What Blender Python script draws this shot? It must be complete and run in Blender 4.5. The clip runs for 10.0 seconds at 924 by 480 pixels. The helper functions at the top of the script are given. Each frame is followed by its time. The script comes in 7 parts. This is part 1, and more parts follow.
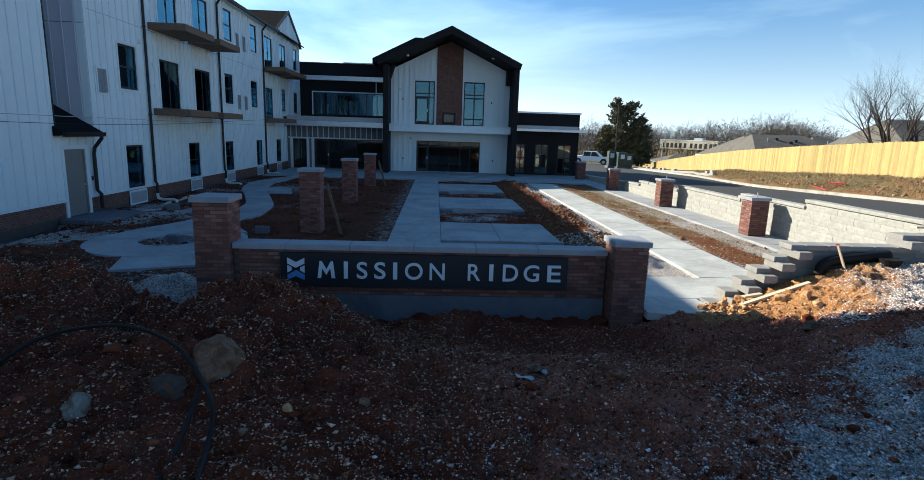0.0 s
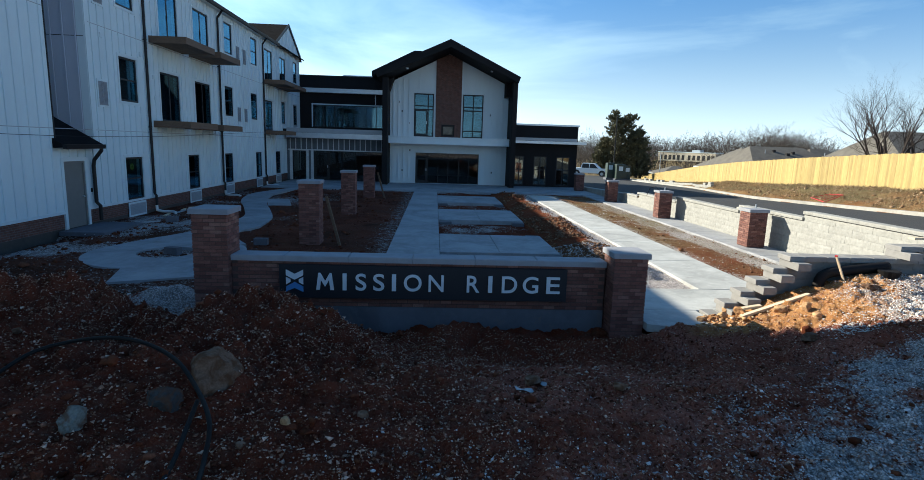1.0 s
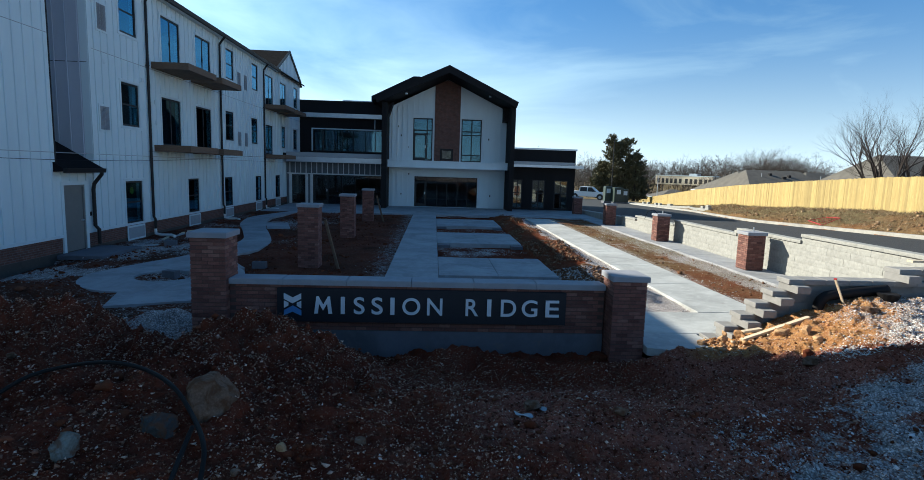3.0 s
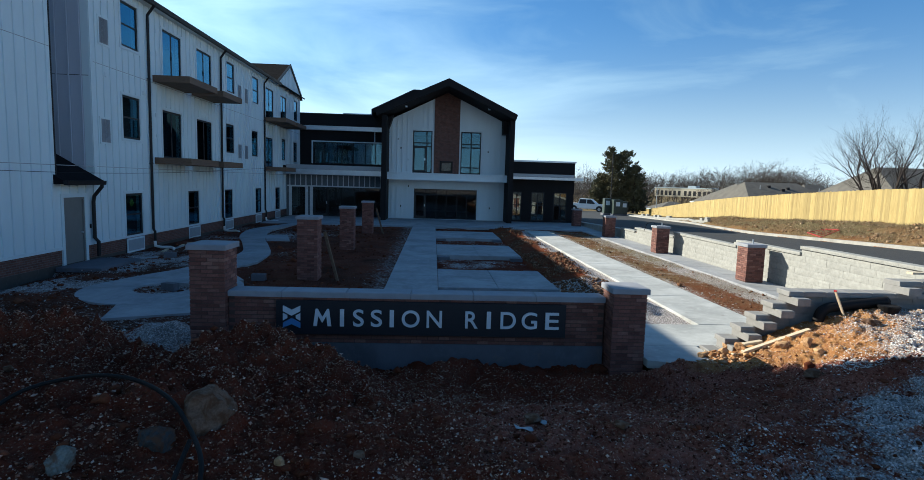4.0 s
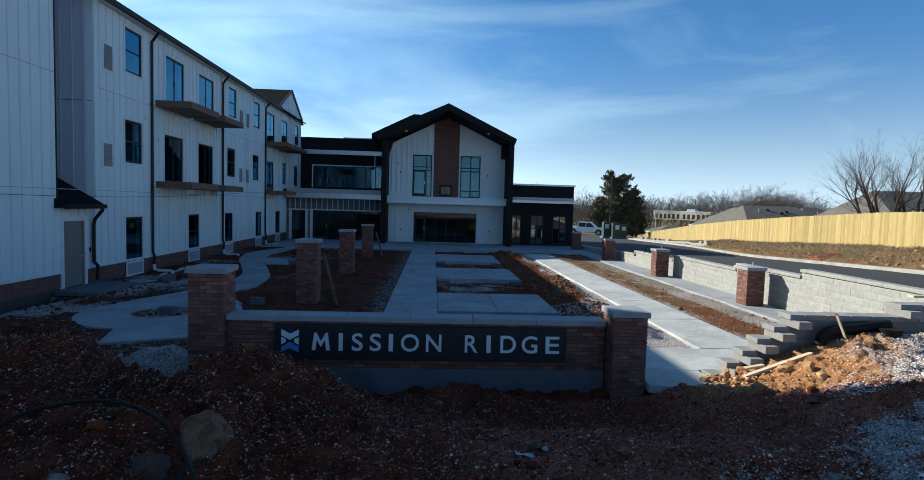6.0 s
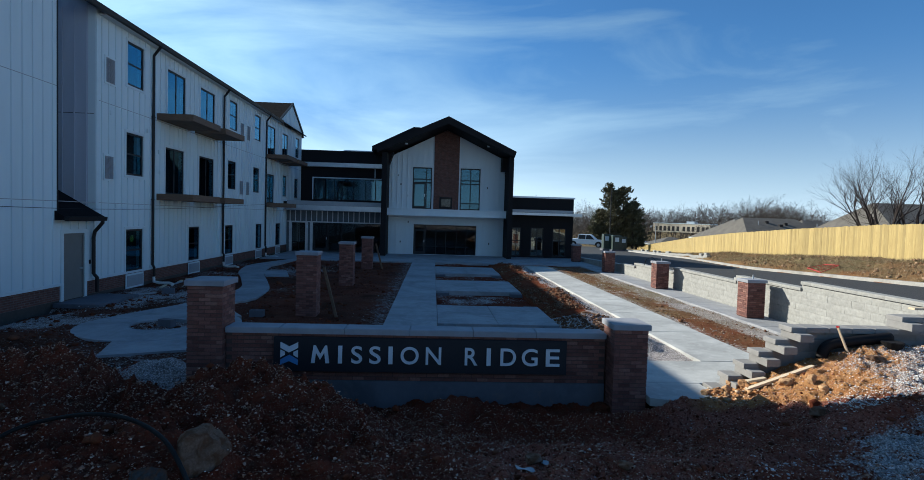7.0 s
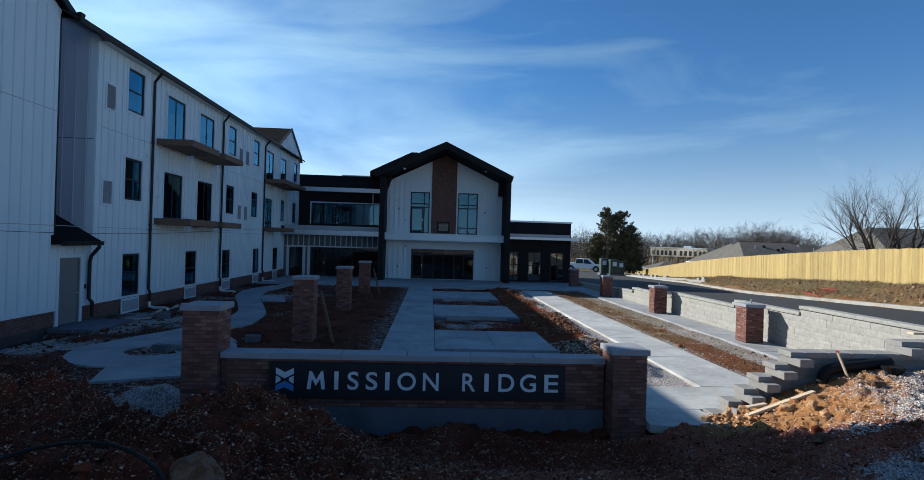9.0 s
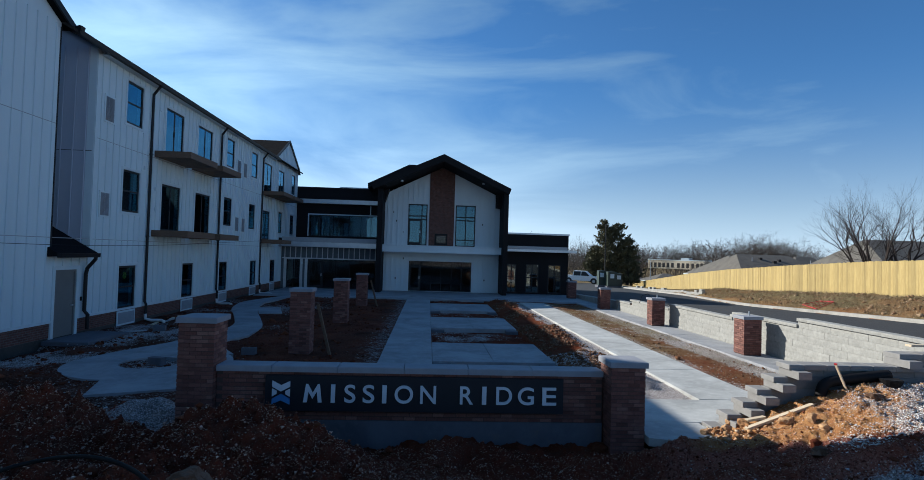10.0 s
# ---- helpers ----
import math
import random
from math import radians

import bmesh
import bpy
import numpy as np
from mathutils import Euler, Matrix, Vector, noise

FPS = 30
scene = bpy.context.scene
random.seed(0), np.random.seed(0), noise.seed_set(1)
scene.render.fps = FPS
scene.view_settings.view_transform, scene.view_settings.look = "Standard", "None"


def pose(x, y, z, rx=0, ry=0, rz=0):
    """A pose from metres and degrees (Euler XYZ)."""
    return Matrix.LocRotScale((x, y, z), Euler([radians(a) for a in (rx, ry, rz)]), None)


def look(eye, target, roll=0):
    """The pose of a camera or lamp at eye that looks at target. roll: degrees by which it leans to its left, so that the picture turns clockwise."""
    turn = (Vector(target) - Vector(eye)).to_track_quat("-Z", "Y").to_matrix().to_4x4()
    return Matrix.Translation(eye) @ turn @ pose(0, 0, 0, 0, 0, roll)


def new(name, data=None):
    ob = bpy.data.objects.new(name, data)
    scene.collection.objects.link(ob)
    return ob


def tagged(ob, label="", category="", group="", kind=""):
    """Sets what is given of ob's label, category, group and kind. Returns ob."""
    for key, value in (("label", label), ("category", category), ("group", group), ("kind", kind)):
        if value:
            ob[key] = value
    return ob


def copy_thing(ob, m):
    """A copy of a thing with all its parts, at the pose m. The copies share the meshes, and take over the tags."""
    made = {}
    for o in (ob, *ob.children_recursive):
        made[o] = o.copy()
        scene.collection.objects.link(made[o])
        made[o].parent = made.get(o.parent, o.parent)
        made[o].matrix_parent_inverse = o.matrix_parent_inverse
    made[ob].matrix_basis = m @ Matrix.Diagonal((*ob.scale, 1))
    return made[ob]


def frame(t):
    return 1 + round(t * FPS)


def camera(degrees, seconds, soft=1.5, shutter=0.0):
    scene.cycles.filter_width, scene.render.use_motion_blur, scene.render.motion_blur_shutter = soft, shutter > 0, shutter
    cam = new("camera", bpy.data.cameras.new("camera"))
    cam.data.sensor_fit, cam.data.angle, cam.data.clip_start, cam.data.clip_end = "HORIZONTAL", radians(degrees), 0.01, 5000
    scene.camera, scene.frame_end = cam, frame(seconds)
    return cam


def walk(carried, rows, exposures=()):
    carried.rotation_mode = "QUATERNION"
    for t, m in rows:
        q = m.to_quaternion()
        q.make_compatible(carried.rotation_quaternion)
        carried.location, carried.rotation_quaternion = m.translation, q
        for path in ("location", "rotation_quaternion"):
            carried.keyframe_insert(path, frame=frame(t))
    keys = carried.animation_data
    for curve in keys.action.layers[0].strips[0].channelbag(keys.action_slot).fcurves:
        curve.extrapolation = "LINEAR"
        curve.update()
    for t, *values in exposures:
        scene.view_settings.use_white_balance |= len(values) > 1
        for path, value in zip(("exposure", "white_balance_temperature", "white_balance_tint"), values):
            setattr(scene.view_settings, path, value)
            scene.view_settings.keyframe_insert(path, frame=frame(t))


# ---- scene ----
# ---------------------------------------------------------------- camera
cam = camera(80.6, 10.0, soft=0.5)
EYE = (0.0, 0.0, 3.05)
ROWS = [
    (0.0, -3.01, -11.02, 1.84),
    (0.5, -3.05, -10.45, 1.84),
    (1.0, -3.08, -9.79, 1.82),
    (1.5, -3.11, -9.21, 1.80),
    (2.0, -3.14, -8.56, 1.80),
    (2.5, -3.14, -7.97, 1.79),
    (4.0, -3.15, -6.07, 1.75),
    (4.5, -3.15, -5.49, 1.74),
    (5.0, -3.15, -4.84, 1.73),
    (5.5, -3.14, -4.25, 1.72),
    (7.0, -3.09, -2.33, 1.71),
    (7.5, -3.09, -1.73, 1.71),
    (8.0, -3.10, -1.06, 1.71),
    (8.5, -3.15, -0.44, 1.70),
    (9.0, -3.27, 0.24, 1.70),
    (9.5, -3.38, 0.85, 1.71),
    (10.0, -3.48, 1.52, 1.72),
]


def aim(yaw, pitch, roll):
    return pose(*EYE, 0, 0, yaw) @ pose(0, 0, 0, 90 + pitch) @ pose(0, 0, 0, 0, 0, roll)


EXPOSURES = [(0.0, 1.17, 5780, 7.5), (2.5, 1.04, 5680, 6.5), (5.0, 0.85, 5530, 7), (10.0, 0.57, 5370, 11)]
walk(cam, [(t, aim(a, b, c)) for t, a, b, c in ROWS], EXPOSURES)

# ---------------------------------------------------------------- light
SUN_WAY = Vector((1.65, -1.06, -1.0)).normalized()
sun_el = math.asin(-SUN_WAY.z)
sun_az = math.atan2(-SUN_WAY.x, -SUN_WAY.y)
world = bpy.data.worlds.new("sky")
scene.world = world
world.use_nodes = True
wn, wl = world.node_tree.nodes, world.node_tree.links
wn.clear()
w_out = wn.new("ShaderNodeOutputWorld")
w_bg = wn.new("ShaderNodeBackground")
w_sky = wn.new("ShaderNodeTexSky")
w_sky.sky_type = "NISHITA"
w_sky.sun_disc = False
w_sky.sun_elevation = sun_el
w_sky.sun_rotation = sun_az
w_sky.altitude = 1200
w_sky.air_density, w_sky.dust_density, w_sky.ozone_density = 1.0, 0.25, 3.0
# thin cirrus over the whole sky
w_co = wn.new("ShaderNodeTexCoord")
w_map = wn.new("ShaderNodeMapping")
w_map.inputs["Scale"].default_value = (1.2, 1.6, 5.5)
w_map.inputs["Rotation"].default_value = (0.25, 0.3, 0.5)
w_noise = wn.new("ShaderNodeTexNoise")
w_noise.inputs["Scale"].default_value = 1.5
w_noise.inputs["Detail"].default_value = 8
w_noise.inputs["Roughness"].default_value = 0.55
w_noise.inputs["Distortion"].default_value = 0.6
w_ramp = wn.new("ShaderNodeValToRGB")
w_ramp.color_ramp.elements[0].position = 0.42
w_ramp.color_ramp.elements[1].position = 0.8
w_ramp.color_ramp.elements[1].color = (0.85, 0.85, 0.85, 1)
w_mix = wn.new("ShaderNodeMix")
w_mix.data_type = "RGBA"
w_bw = wn.new("ShaderNodeRGBToBW")
w_mul = wn.new("ShaderNodeMix")
w_mul.data_type = "RGBA"
w_mul.blend_type = "MULTIPLY"
w_mul.inputs[0].default_value = 1.0
w_mul.inputs[7].default_value = (2.5, 2.5, 2.5, 1)
wl.new(w_co.outputs["Generated"], w_map.inputs[0])
wl.new(w_map.outputs[0], w_noise.inputs["Vector"])
# the cirrus thickens towards the sun's side
w_dir = wn.new("ShaderNodeVectorMath")
w_dir.operation = "DOT_PRODUCT"
w_dir.inputs[1].default_value = (-0.24, 0.02, -0.04)
wl.new(w_co.outputs["Generated"], w_dir.inputs[0])
w_add = wn.new("ShaderNodeMath")
wl.new(w_noise.outputs["Fac"], w_add.inputs[0])
wl.new(w_dir.outputs["Value"], w_add.inputs[1])
wl.new(w_add.outputs[0], w_ramp.inputs[0])
wl.new(w_ramp.outputs[0], w_mix.inputs[0])
wl.new(w_sky.outputs[0], w_bw.inputs[0])
wl.new(w_bw.outputs[0], w_mul.inputs[6])
wl.new(w_sky.outputs[0], w_mix.inputs[6])
wl.new(w_mul.outputs[2], w_mix.inputs[7])
# pale haze low over the horizon, all round
w_sep = wn.new("ShaderNodeSeparateXYZ")
w_haze = wn.new("ShaderNodeMapRange")
w_haze.interpolation_type = "SMOOTHERSTEP"
for i, v in ((1, -0.1), (2, 0.35), (3, 0.95), (4, 0.0)):
    w_haze.inputs[i].default_value = v
w_low = wn.new("ShaderNodeMix")
w_low.data_type = "RGBA"
w_tint = wn.new("ShaderNodeMix")
w_tint.data_type, w_tint.blend_type = "RGBA", "MULTIPLY"
w_tint.inputs[0].default_value = 1.0
w_tint.inputs[7].default_value = (1.28, 1.42, 1.43, 1)
wl.new(w_co.outputs["Generated"], w_sep.inputs[0])
wl.new(w_sep.outputs[2], w_haze.inputs[0])
wl.new(w_haze.outputs[0], w_low.inputs[0])
wl.new(w_bw.outputs[0], w_tint.inputs[6])
wl.new(w_tint.outputs[2], w_low.inputs[7])
w_clear = wn.new("ShaderNodeMix")
w_clear.data_type, w_clear.blend_type = "RGBA", "MULTIPLY"
w_clear.inputs[0].default_value = 1.0
w_zen = wn.new("ShaderNodeMapRange")
for i, v in ((1, 0.38), (2, 0.85), (3, 0.0), (4, 1.0)):
    w_zen.inputs[i].default_value = v
w_deep = wn.new("ShaderNodeMix")
w_deep.data_type = "RGBA"
w_deep.inputs[6].default_value = (0.755, 1.03, 1.11, 1)
w_deep.inputs[7].default_value = (0.56, 0.97, 1.13, 1)
wl.new(w_sep.outputs[2], w_zen.inputs[0])
wl.new(w_zen.outputs[0], w_deep.inputs[0])
wl.new(w_deep.outputs[2], w_clear.inputs[7])
wl.new(w_mix.outputs[2], w_clear.inputs[6])
wl.new(w_clear.outputs[2], w_low.inputs[6])
wl.new(w_low.outputs[2], w_bg.inputs[0])
w_bg.inputs[1].default_value = 0.065
wl.new(w_bg.outputs[0], w_out.inputs[0])
sun = new("sun", bpy.data.lights.new("sun", "SUN"))
sun.data.energy, sun.data.angle, sun.data.color = 5.0, radians(0.53), (1.0, 0.87, 0.65)
sun.matrix_world = look((0, 0, 60), Vector((0, 0, 60)) + SUN_WAY)


# ---------------------------------------------------------------- materials
def material(name):
    m = bpy.data.materials.new(name)
    m.use_nodes = True
    t = m.node_tree
    return m, t.nodes, t.links, t.nodes["Principled BSDF"]


def mixer(nodes, links, fac, a, b, mode="MIX"):
    """A colour mix node; fac, a and b are values, colours or sockets."""
    n = nodes.new("ShaderNodeMix")
    n.data_type, n.blend_type = "RGBA", mode
    for i, v in ((0, fac), (6, a), (7, b)):
        if hasattr(v, "links"):
            links.new(v, n.inputs[i])
        elif i == 0:
            n.inputs[0].default_value = v
        else:
            n.inputs[i].default_value = (*v, 1)
    return n.outputs[2]


def noise_tex(nodes, links, vec, scale, detail=5, rough=0.55, dist=0.0):
    n = nodes.new("ShaderNodeTexNoise")
    n.inputs["Scale"].default_value, n.inputs["Detail"].default_value = scale, detail
    n.inputs["Roughness"].default_value, n.inputs["Distortion"].default_value = rough, dist
    if vec is not None:
        links.new(vec, n.inputs["Vector"])
    return n.outputs["Fac"]


def ramp(nodes, links, fac, lo, hi, a=(0, 0, 0), b=(1, 1, 1)):
    n = nodes.new("ShaderNodeValToRGB")
    e = n.color_ramp.elements
    e[0].position, e[1].position = lo, hi
    e[0].color, e[1].color = (*a, 1), (*b, 1)
    links.new(fac, n.inputs[0])
    return n.outputs[0]


def bump(nodes, links, bsdf, height, strength, dist=0.02):
    n = nodes.new("ShaderNodeBump")
    n.inputs["Strength"].default_value, n.inputs["Distance"].default_value = strength, dist
    links.new(height, n.inputs["Height"])
    links.new(n.outputs[0], bsdf.inputs["Normal"])


def world_pos(nodes):
    return nodes.new("ShaderNodeNewGeometry").outputs["Position"]


def stretched(nodes, links, vec, scale):
    n = nodes.new("ShaderNodeMapping")
    n.inputs["Scale"].default_value = scale
    links.new(vec, n.inputs[0])
    return n.outputs[0]


def plain(name, col, rough=0.6, metal=0.0, vary=0.18, scale=3.0, fine=60.0, relief=0.15, streak=False, island=0.0, each=0.0, depth=0.01, gloss=0.5):
    """A surface with stains at one scale and grain at another; each / island: how far pieces differ."""
    m, nd, lk, b = material(name)
    p = world_pos(nd)
    if streak:
        p = stretched(nd, lk, p, (1.0, 1.0, 0.12))
    big = noise_tex(nd, lk, p, scale, 6, 0.6, 0.4)
    small = noise_tex(nd, lk, world_pos(nd), fine, 4)
    dark = tuple(c * (1 - vary) for c in col)
    lite = tuple(min(1, c * (1 + vary)) for c in col)
    c = mixer(nd, lk, ramp(nd, lk, big, 0.32, 0.68), dark, lite)
    c = mixer(nd, lk, 0.35 * min(1, vary * 3), c, mixer(nd, lk, small, dark, lite), "MIX")
    if island or each:
        r = nd.new("ShaderNodeNewGeometry").outputs["Random Per Island"] if island else nd.new("ShaderNodeObjectInfo").outputs["Random"]
        k = island or each
        c = mixer(nd, lk, 1.0, c, ramp(nd, lk, r, 0, 1, (1 - k,) * 3, (1 + k,) * 3), "MULTIPLY")
    lk.new(c, b.inputs["Base Color"])
    b.inputs["Roughness"].default_value, b.inputs["Metallic"].default_value = rough, metal
    b.inputs["Specular IOR Level"].default_value = gloss
    if relief:
        bump(nd, lk, b, small, relief, depth)
    return m


def brick_material(name, cols):
    m, nd, lk, b = material(name)
    r = nd.new("ShaderNodeObjectInfo").outputs["Random"]
    n = nd.new("ShaderNodeValToRGB")
    e = n.color_ramp.elements
    while len(e) < len(cols):
        e.new(0.5)
    for i, c in enumerate(cols):
        e[i].position, e[i].color = i / (len(cols) - 1), (*c, 1)
    lk.new(r, n.inputs[0])
    p = world_pos(nd)
    g = noise_tex(nd, lk, p, 55, 5)
    s = noise_tex(nd, lk, p, 4, 5)
    c = mixer(nd, lk, 1.0, n.outputs[0], ramp(nd, lk, g, 0.25, 0.75, (0.65,) * 3, (1.25,) * 3), "MULTIPLY")
    c = mixer(nd, lk, ramp(nd, lk, s, 0.5, 0.8, (0, 0, 0), (0.22,) * 3), c, (0.3, 0.2, 0.155))
    lk.new(c, b.inputs["Base Color"])
    b.inputs["Roughness"].default_value = 0.85
    bump(nd, lk, b, g, 0.5, 0.006)
    return m


def far_brick_material():
    """Brickwork too far off to pick apart, in real courses."""
    m, nd, lk, b = material("far_brickwork")
    sep = nd.new("ShaderNodeSeparateXYZ")
    lk.new(world_pos(nd), sep.inputs[0])
    add = nd.new("ShaderNodeMath")
    lk.new(sep.outputs[0], add.inputs[0])
    lk.new(sep.outputs[1], add.inputs[1])
    com = nd.new("ShaderNodeCombineXYZ")
    lk.new(add.outputs[0], com.inputs[0])
    lk.new(sep.outputs[2], com.inputs[1])
    t = nd.new("ShaderNodeTexBrick")
    lk.new(com.outputs[0], t.inputs["Vector"])
    for k, v in (("Scale", 1.0), ("Brick Width", 0.203), ("Row Height", 0.0677), ("Mortar Size", 0.009), ("Mortar Smooth", 0.3)):
        t.inputs[k].default_value = v
    t.inputs["Color1"].default_value = (0.105, 0.041, 0.03, 1)
    t.inputs["Color2"].default_value = (0.155, 0.068, 0.048, 1)
    t.inputs["Mortar"].default_value = (0.15, 0.115, 0.1, 1)
    g = noise_tex(nd, lk, world_pos(nd), 6, 6)
    c = mixer(nd, lk, 1.0, t.outputs["Color"], ramp(nd, lk, g, 0.25, 0.75, (0.65,) * 3, (1.2,) * 3), "MULTIPLY")
    lk.new(c, b.inputs["Base Color"])
    b.inputs["Roughness"].default_value = 0.9
    bump(nd, lk, b, t.outputs["Fac"], -0.4, 0.008)
    return m


def glass_material(name, ior, tint=(1, 1, 1), coat=0.0, film=(0.2, 0.49, 0.65)):
    m, nd, lk, b = material(name)
    b.inputs["Base Color"].default_value = (0.5, 0.58, 0.6, 1) if not coat else (*film, 1)
    b.inputs["Metallic"].default_value = coat
    b.inputs["Roughness"].default_value = 0.02
    b.inputs["IOR"].default_value = ior
    b.inputs["Transmission Weight"].default_value = 1.0
    b.inputs["Specular Tint"].default_value = (*tint, 1)
    p = noise_tex(nd, lk, world_pos(nd), 0.9, 2)
    bump(nd, lk, b, p, 0.03, 0.02)
    return m


def ground_material():
    """Red clay, crushed stone and dry grass by the masks that the ground carries."""
    m, nd, lk, b = material("ground")
    p = world_pos(nd)

    def mask(name):
        a = nd.new("ShaderNodeAttribute")
        a.attribute_name = name
        return a.outputs["Fac"]
    n1 = noise_tex(nd, lk, p, 0.8, 6, 0.6, 0.5)
    n2 = noise_tex(nd, lk, p, 7, 8, 0.65, 0.3)
    n3 = noise_tex(nd, lk, p, 45, 5, 0.6)
    n4 = noise_tex(nd, lk, p, 26, 4, 0.6)
    clay = mixer(nd, lk, ramp(nd, lk, n1, 0.35, 0.65), (0.085, 0.0175, 0.009), (0.168, 0.04, 0.019))
    clay = mixer(nd, lk, ramp(nd, lk, n2, 0.45, 0.75), clay, (0.082, 0.04, 0.025))
    clay = mixer(nd, lk, ramp(nd, lk, n3, 0.58, 0.7), clay, (0.2, 0.115, 0.075))
    vor = nd.new("ShaderNodeTexVoronoi")
    vor.inputs["Scale"].default_value = 42
    lk.new(p, vor.inputs["Vector"])
    grav = mixer(nd, lk, ramp(nd, lk, vor.outputs["Distance"], 0.22, 0.62), (0.67, 0.62, 0.605), (0.28, 0.245, 0.23))
    hue = nd.new("ShaderNodeRGBToBW")
    lk.new(vor.outputs["Color"], hue.inputs[0])
    grav = mixer(nd, lk, 1.0, grav, ramp(nd, lk, hue.outputs[0], 0.1, 0.9, (0.55,) * 3, (1.35,) * 3), "MULTIPLY")
    grass = mixer(nd, lk, ramp(nd, lk, n2, 0.35, 0.7), (0.11, 0.09, 0.045), (0.27, 0.21, 0.11))
    edge = nd.new("ShaderNodeMath")
    edge.operation = "ADD"
    e2 = nd.new("ShaderNodeMath")
    e2.operation = "MULTIPLY_ADD"
    lk.new(n2, e2.inputs[0])
    e2.inputs[1].default_value, e2.inputs[2].default_value = 1.3, -1.3
    e3 = nd.new("ShaderNodeMath")
    e3.operation = "MULTIPLY_ADD"
    lk.new(n4, e3.inputs[0])
    e3.inputs[1].default_value = 1.3
    lk.new(mask("gravel"), e3.inputs[2])
    lk.new(e3.outputs[0], edge.inputs[0])
    lk.new(e2.outputs[0], edge.inputs[1])
    # orange chert soil, brightened to carry the sun on the bank
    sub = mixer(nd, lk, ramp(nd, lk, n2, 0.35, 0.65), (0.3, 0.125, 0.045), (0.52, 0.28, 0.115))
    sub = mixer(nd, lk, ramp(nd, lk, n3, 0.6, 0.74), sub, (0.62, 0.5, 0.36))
    # damp bed soil, darkened further to stand for the shade of the court
    clay = mixer(nd, lk, mask("wet_shade"), clay, mixer(nd, lk, ramp(nd, lk, n1, 0.35, 0.65), (0.026, 0.0125, 0.0075), (0.06, 0.028, 0.015)))
    # traffic has ground pale limestone fines into the clay
    dusty = mixer(nd, lk, ramp(nd, lk, n2, 0.35, 0.7), (0.25, 0.082, 0.054), (0.37, 0.15, 0.107))
    dusty = mixer(nd, lk, ramp(nd, lk, n3, 0.55, 0.66), dusty, (0.5, 0.3, 0.22))
    dusty = mixer(nd, lk, ramp(nd, lk, n4, 0.36, 0.48), (0.075, 0.023, 0.012), dusty)
    clay = mixer(nd, lk, mask("dust"), clay, dusty)
    clay = mixer(nd, lk, mask("lit_subsoil"), clay, sub)
    c = mixer(nd, lk, ramp(nd, lk, edge.outputs[0], 0.35, 0.65), clay, grav)
    c = mixer(nd, lk, mask("grass"), c, grass)
    lk.new(c, b.inputs["Base Color"])
    b.inputs["Roughness"].default_value = 0.95
    b.inputs["Specular IOR Level"].default_value = 0.03
    hsum = nd.new("ShaderNodeMath")
    hsum.operation = "ADD"
    lk.new(n2, hsum.inputs[0])
    lk.new(n3, hsum.inputs[1])
    bump(nd, lk, b, hsum.outputs[0], 0.9, 0.05)
    return m


def concrete_material(name, col):
    m, nd, lk, b = material(name)
    p = world_pos(nd)
    n1 = noise_tex(nd, lk, p, 0.7, 7, 0.65, 0.6)
    n2 = noise_tex(nd, lk, p, 5, 6, 0.6)
    n3 = noise_tex(nd, lk, stretched(nd, lk, p, (3, 90, 3)), 1.5, 3)
    c = mixer(nd, lk, ramp(nd, lk, n1, 0.35, 0.65), tuple(v * 0.66 for v in col), tuple(v * 1.04 for v in col))
    c = mixer(nd, lk, ramp(nd, lk, n2, 0.52, 0.75, (0, 0, 0), (0.6,) * 3), c, tuple(v * 1.18 for v in col))
    c = mixer(nd, lk, ramp(nd, lk, n2, 0.28, 0.4, (0.35,) * 3, (0, 0, 0)), c, (0.2, 0.15, 0.115))
    lk.new(c, b.inputs["Base Color"])
    b.inputs["Roughness"].default_value = 0.8
    bump(nd, lk, b, n3, 0.12, 0.004)
    return m


def wood_material(name, dark, lite, across=(14, 14, 1.2), each=0.0):
    m, nd, lk, b = material(name)
    p = world_pos(nd)
    g = noise_tex(nd, lk, stretched(nd, lk, p, across), 2.2, 6, 0.6, 0.8)
    s = noise_tex(nd, lk, p, 1.3, 4)
    c = mixer(nd, lk, ramp(nd, lk, g, 0.3, 0.7), dark, lite)
    c = mixer(nd, lk, ramp(nd, lk, s, 0.35, 0.75, (0, 0, 0), (0.35,) * 3), c, dark)
    if each:
        r = nd.new("ShaderNodeNewGeometry").outputs["Random Per Island"]
        c = mixer(nd, lk, 1.0, c, ramp(nd, lk, r, 0, 1, (1 - each,) * 3, (1 + each * 0.5,) * 3), "MULTIPLY")
    lk.new(c, b.inputs["Base Color"])
    b.inputs["Roughness"].default_value = 0.75
    bump(nd, lk, b, g, 0.25, 0.006)
    return m


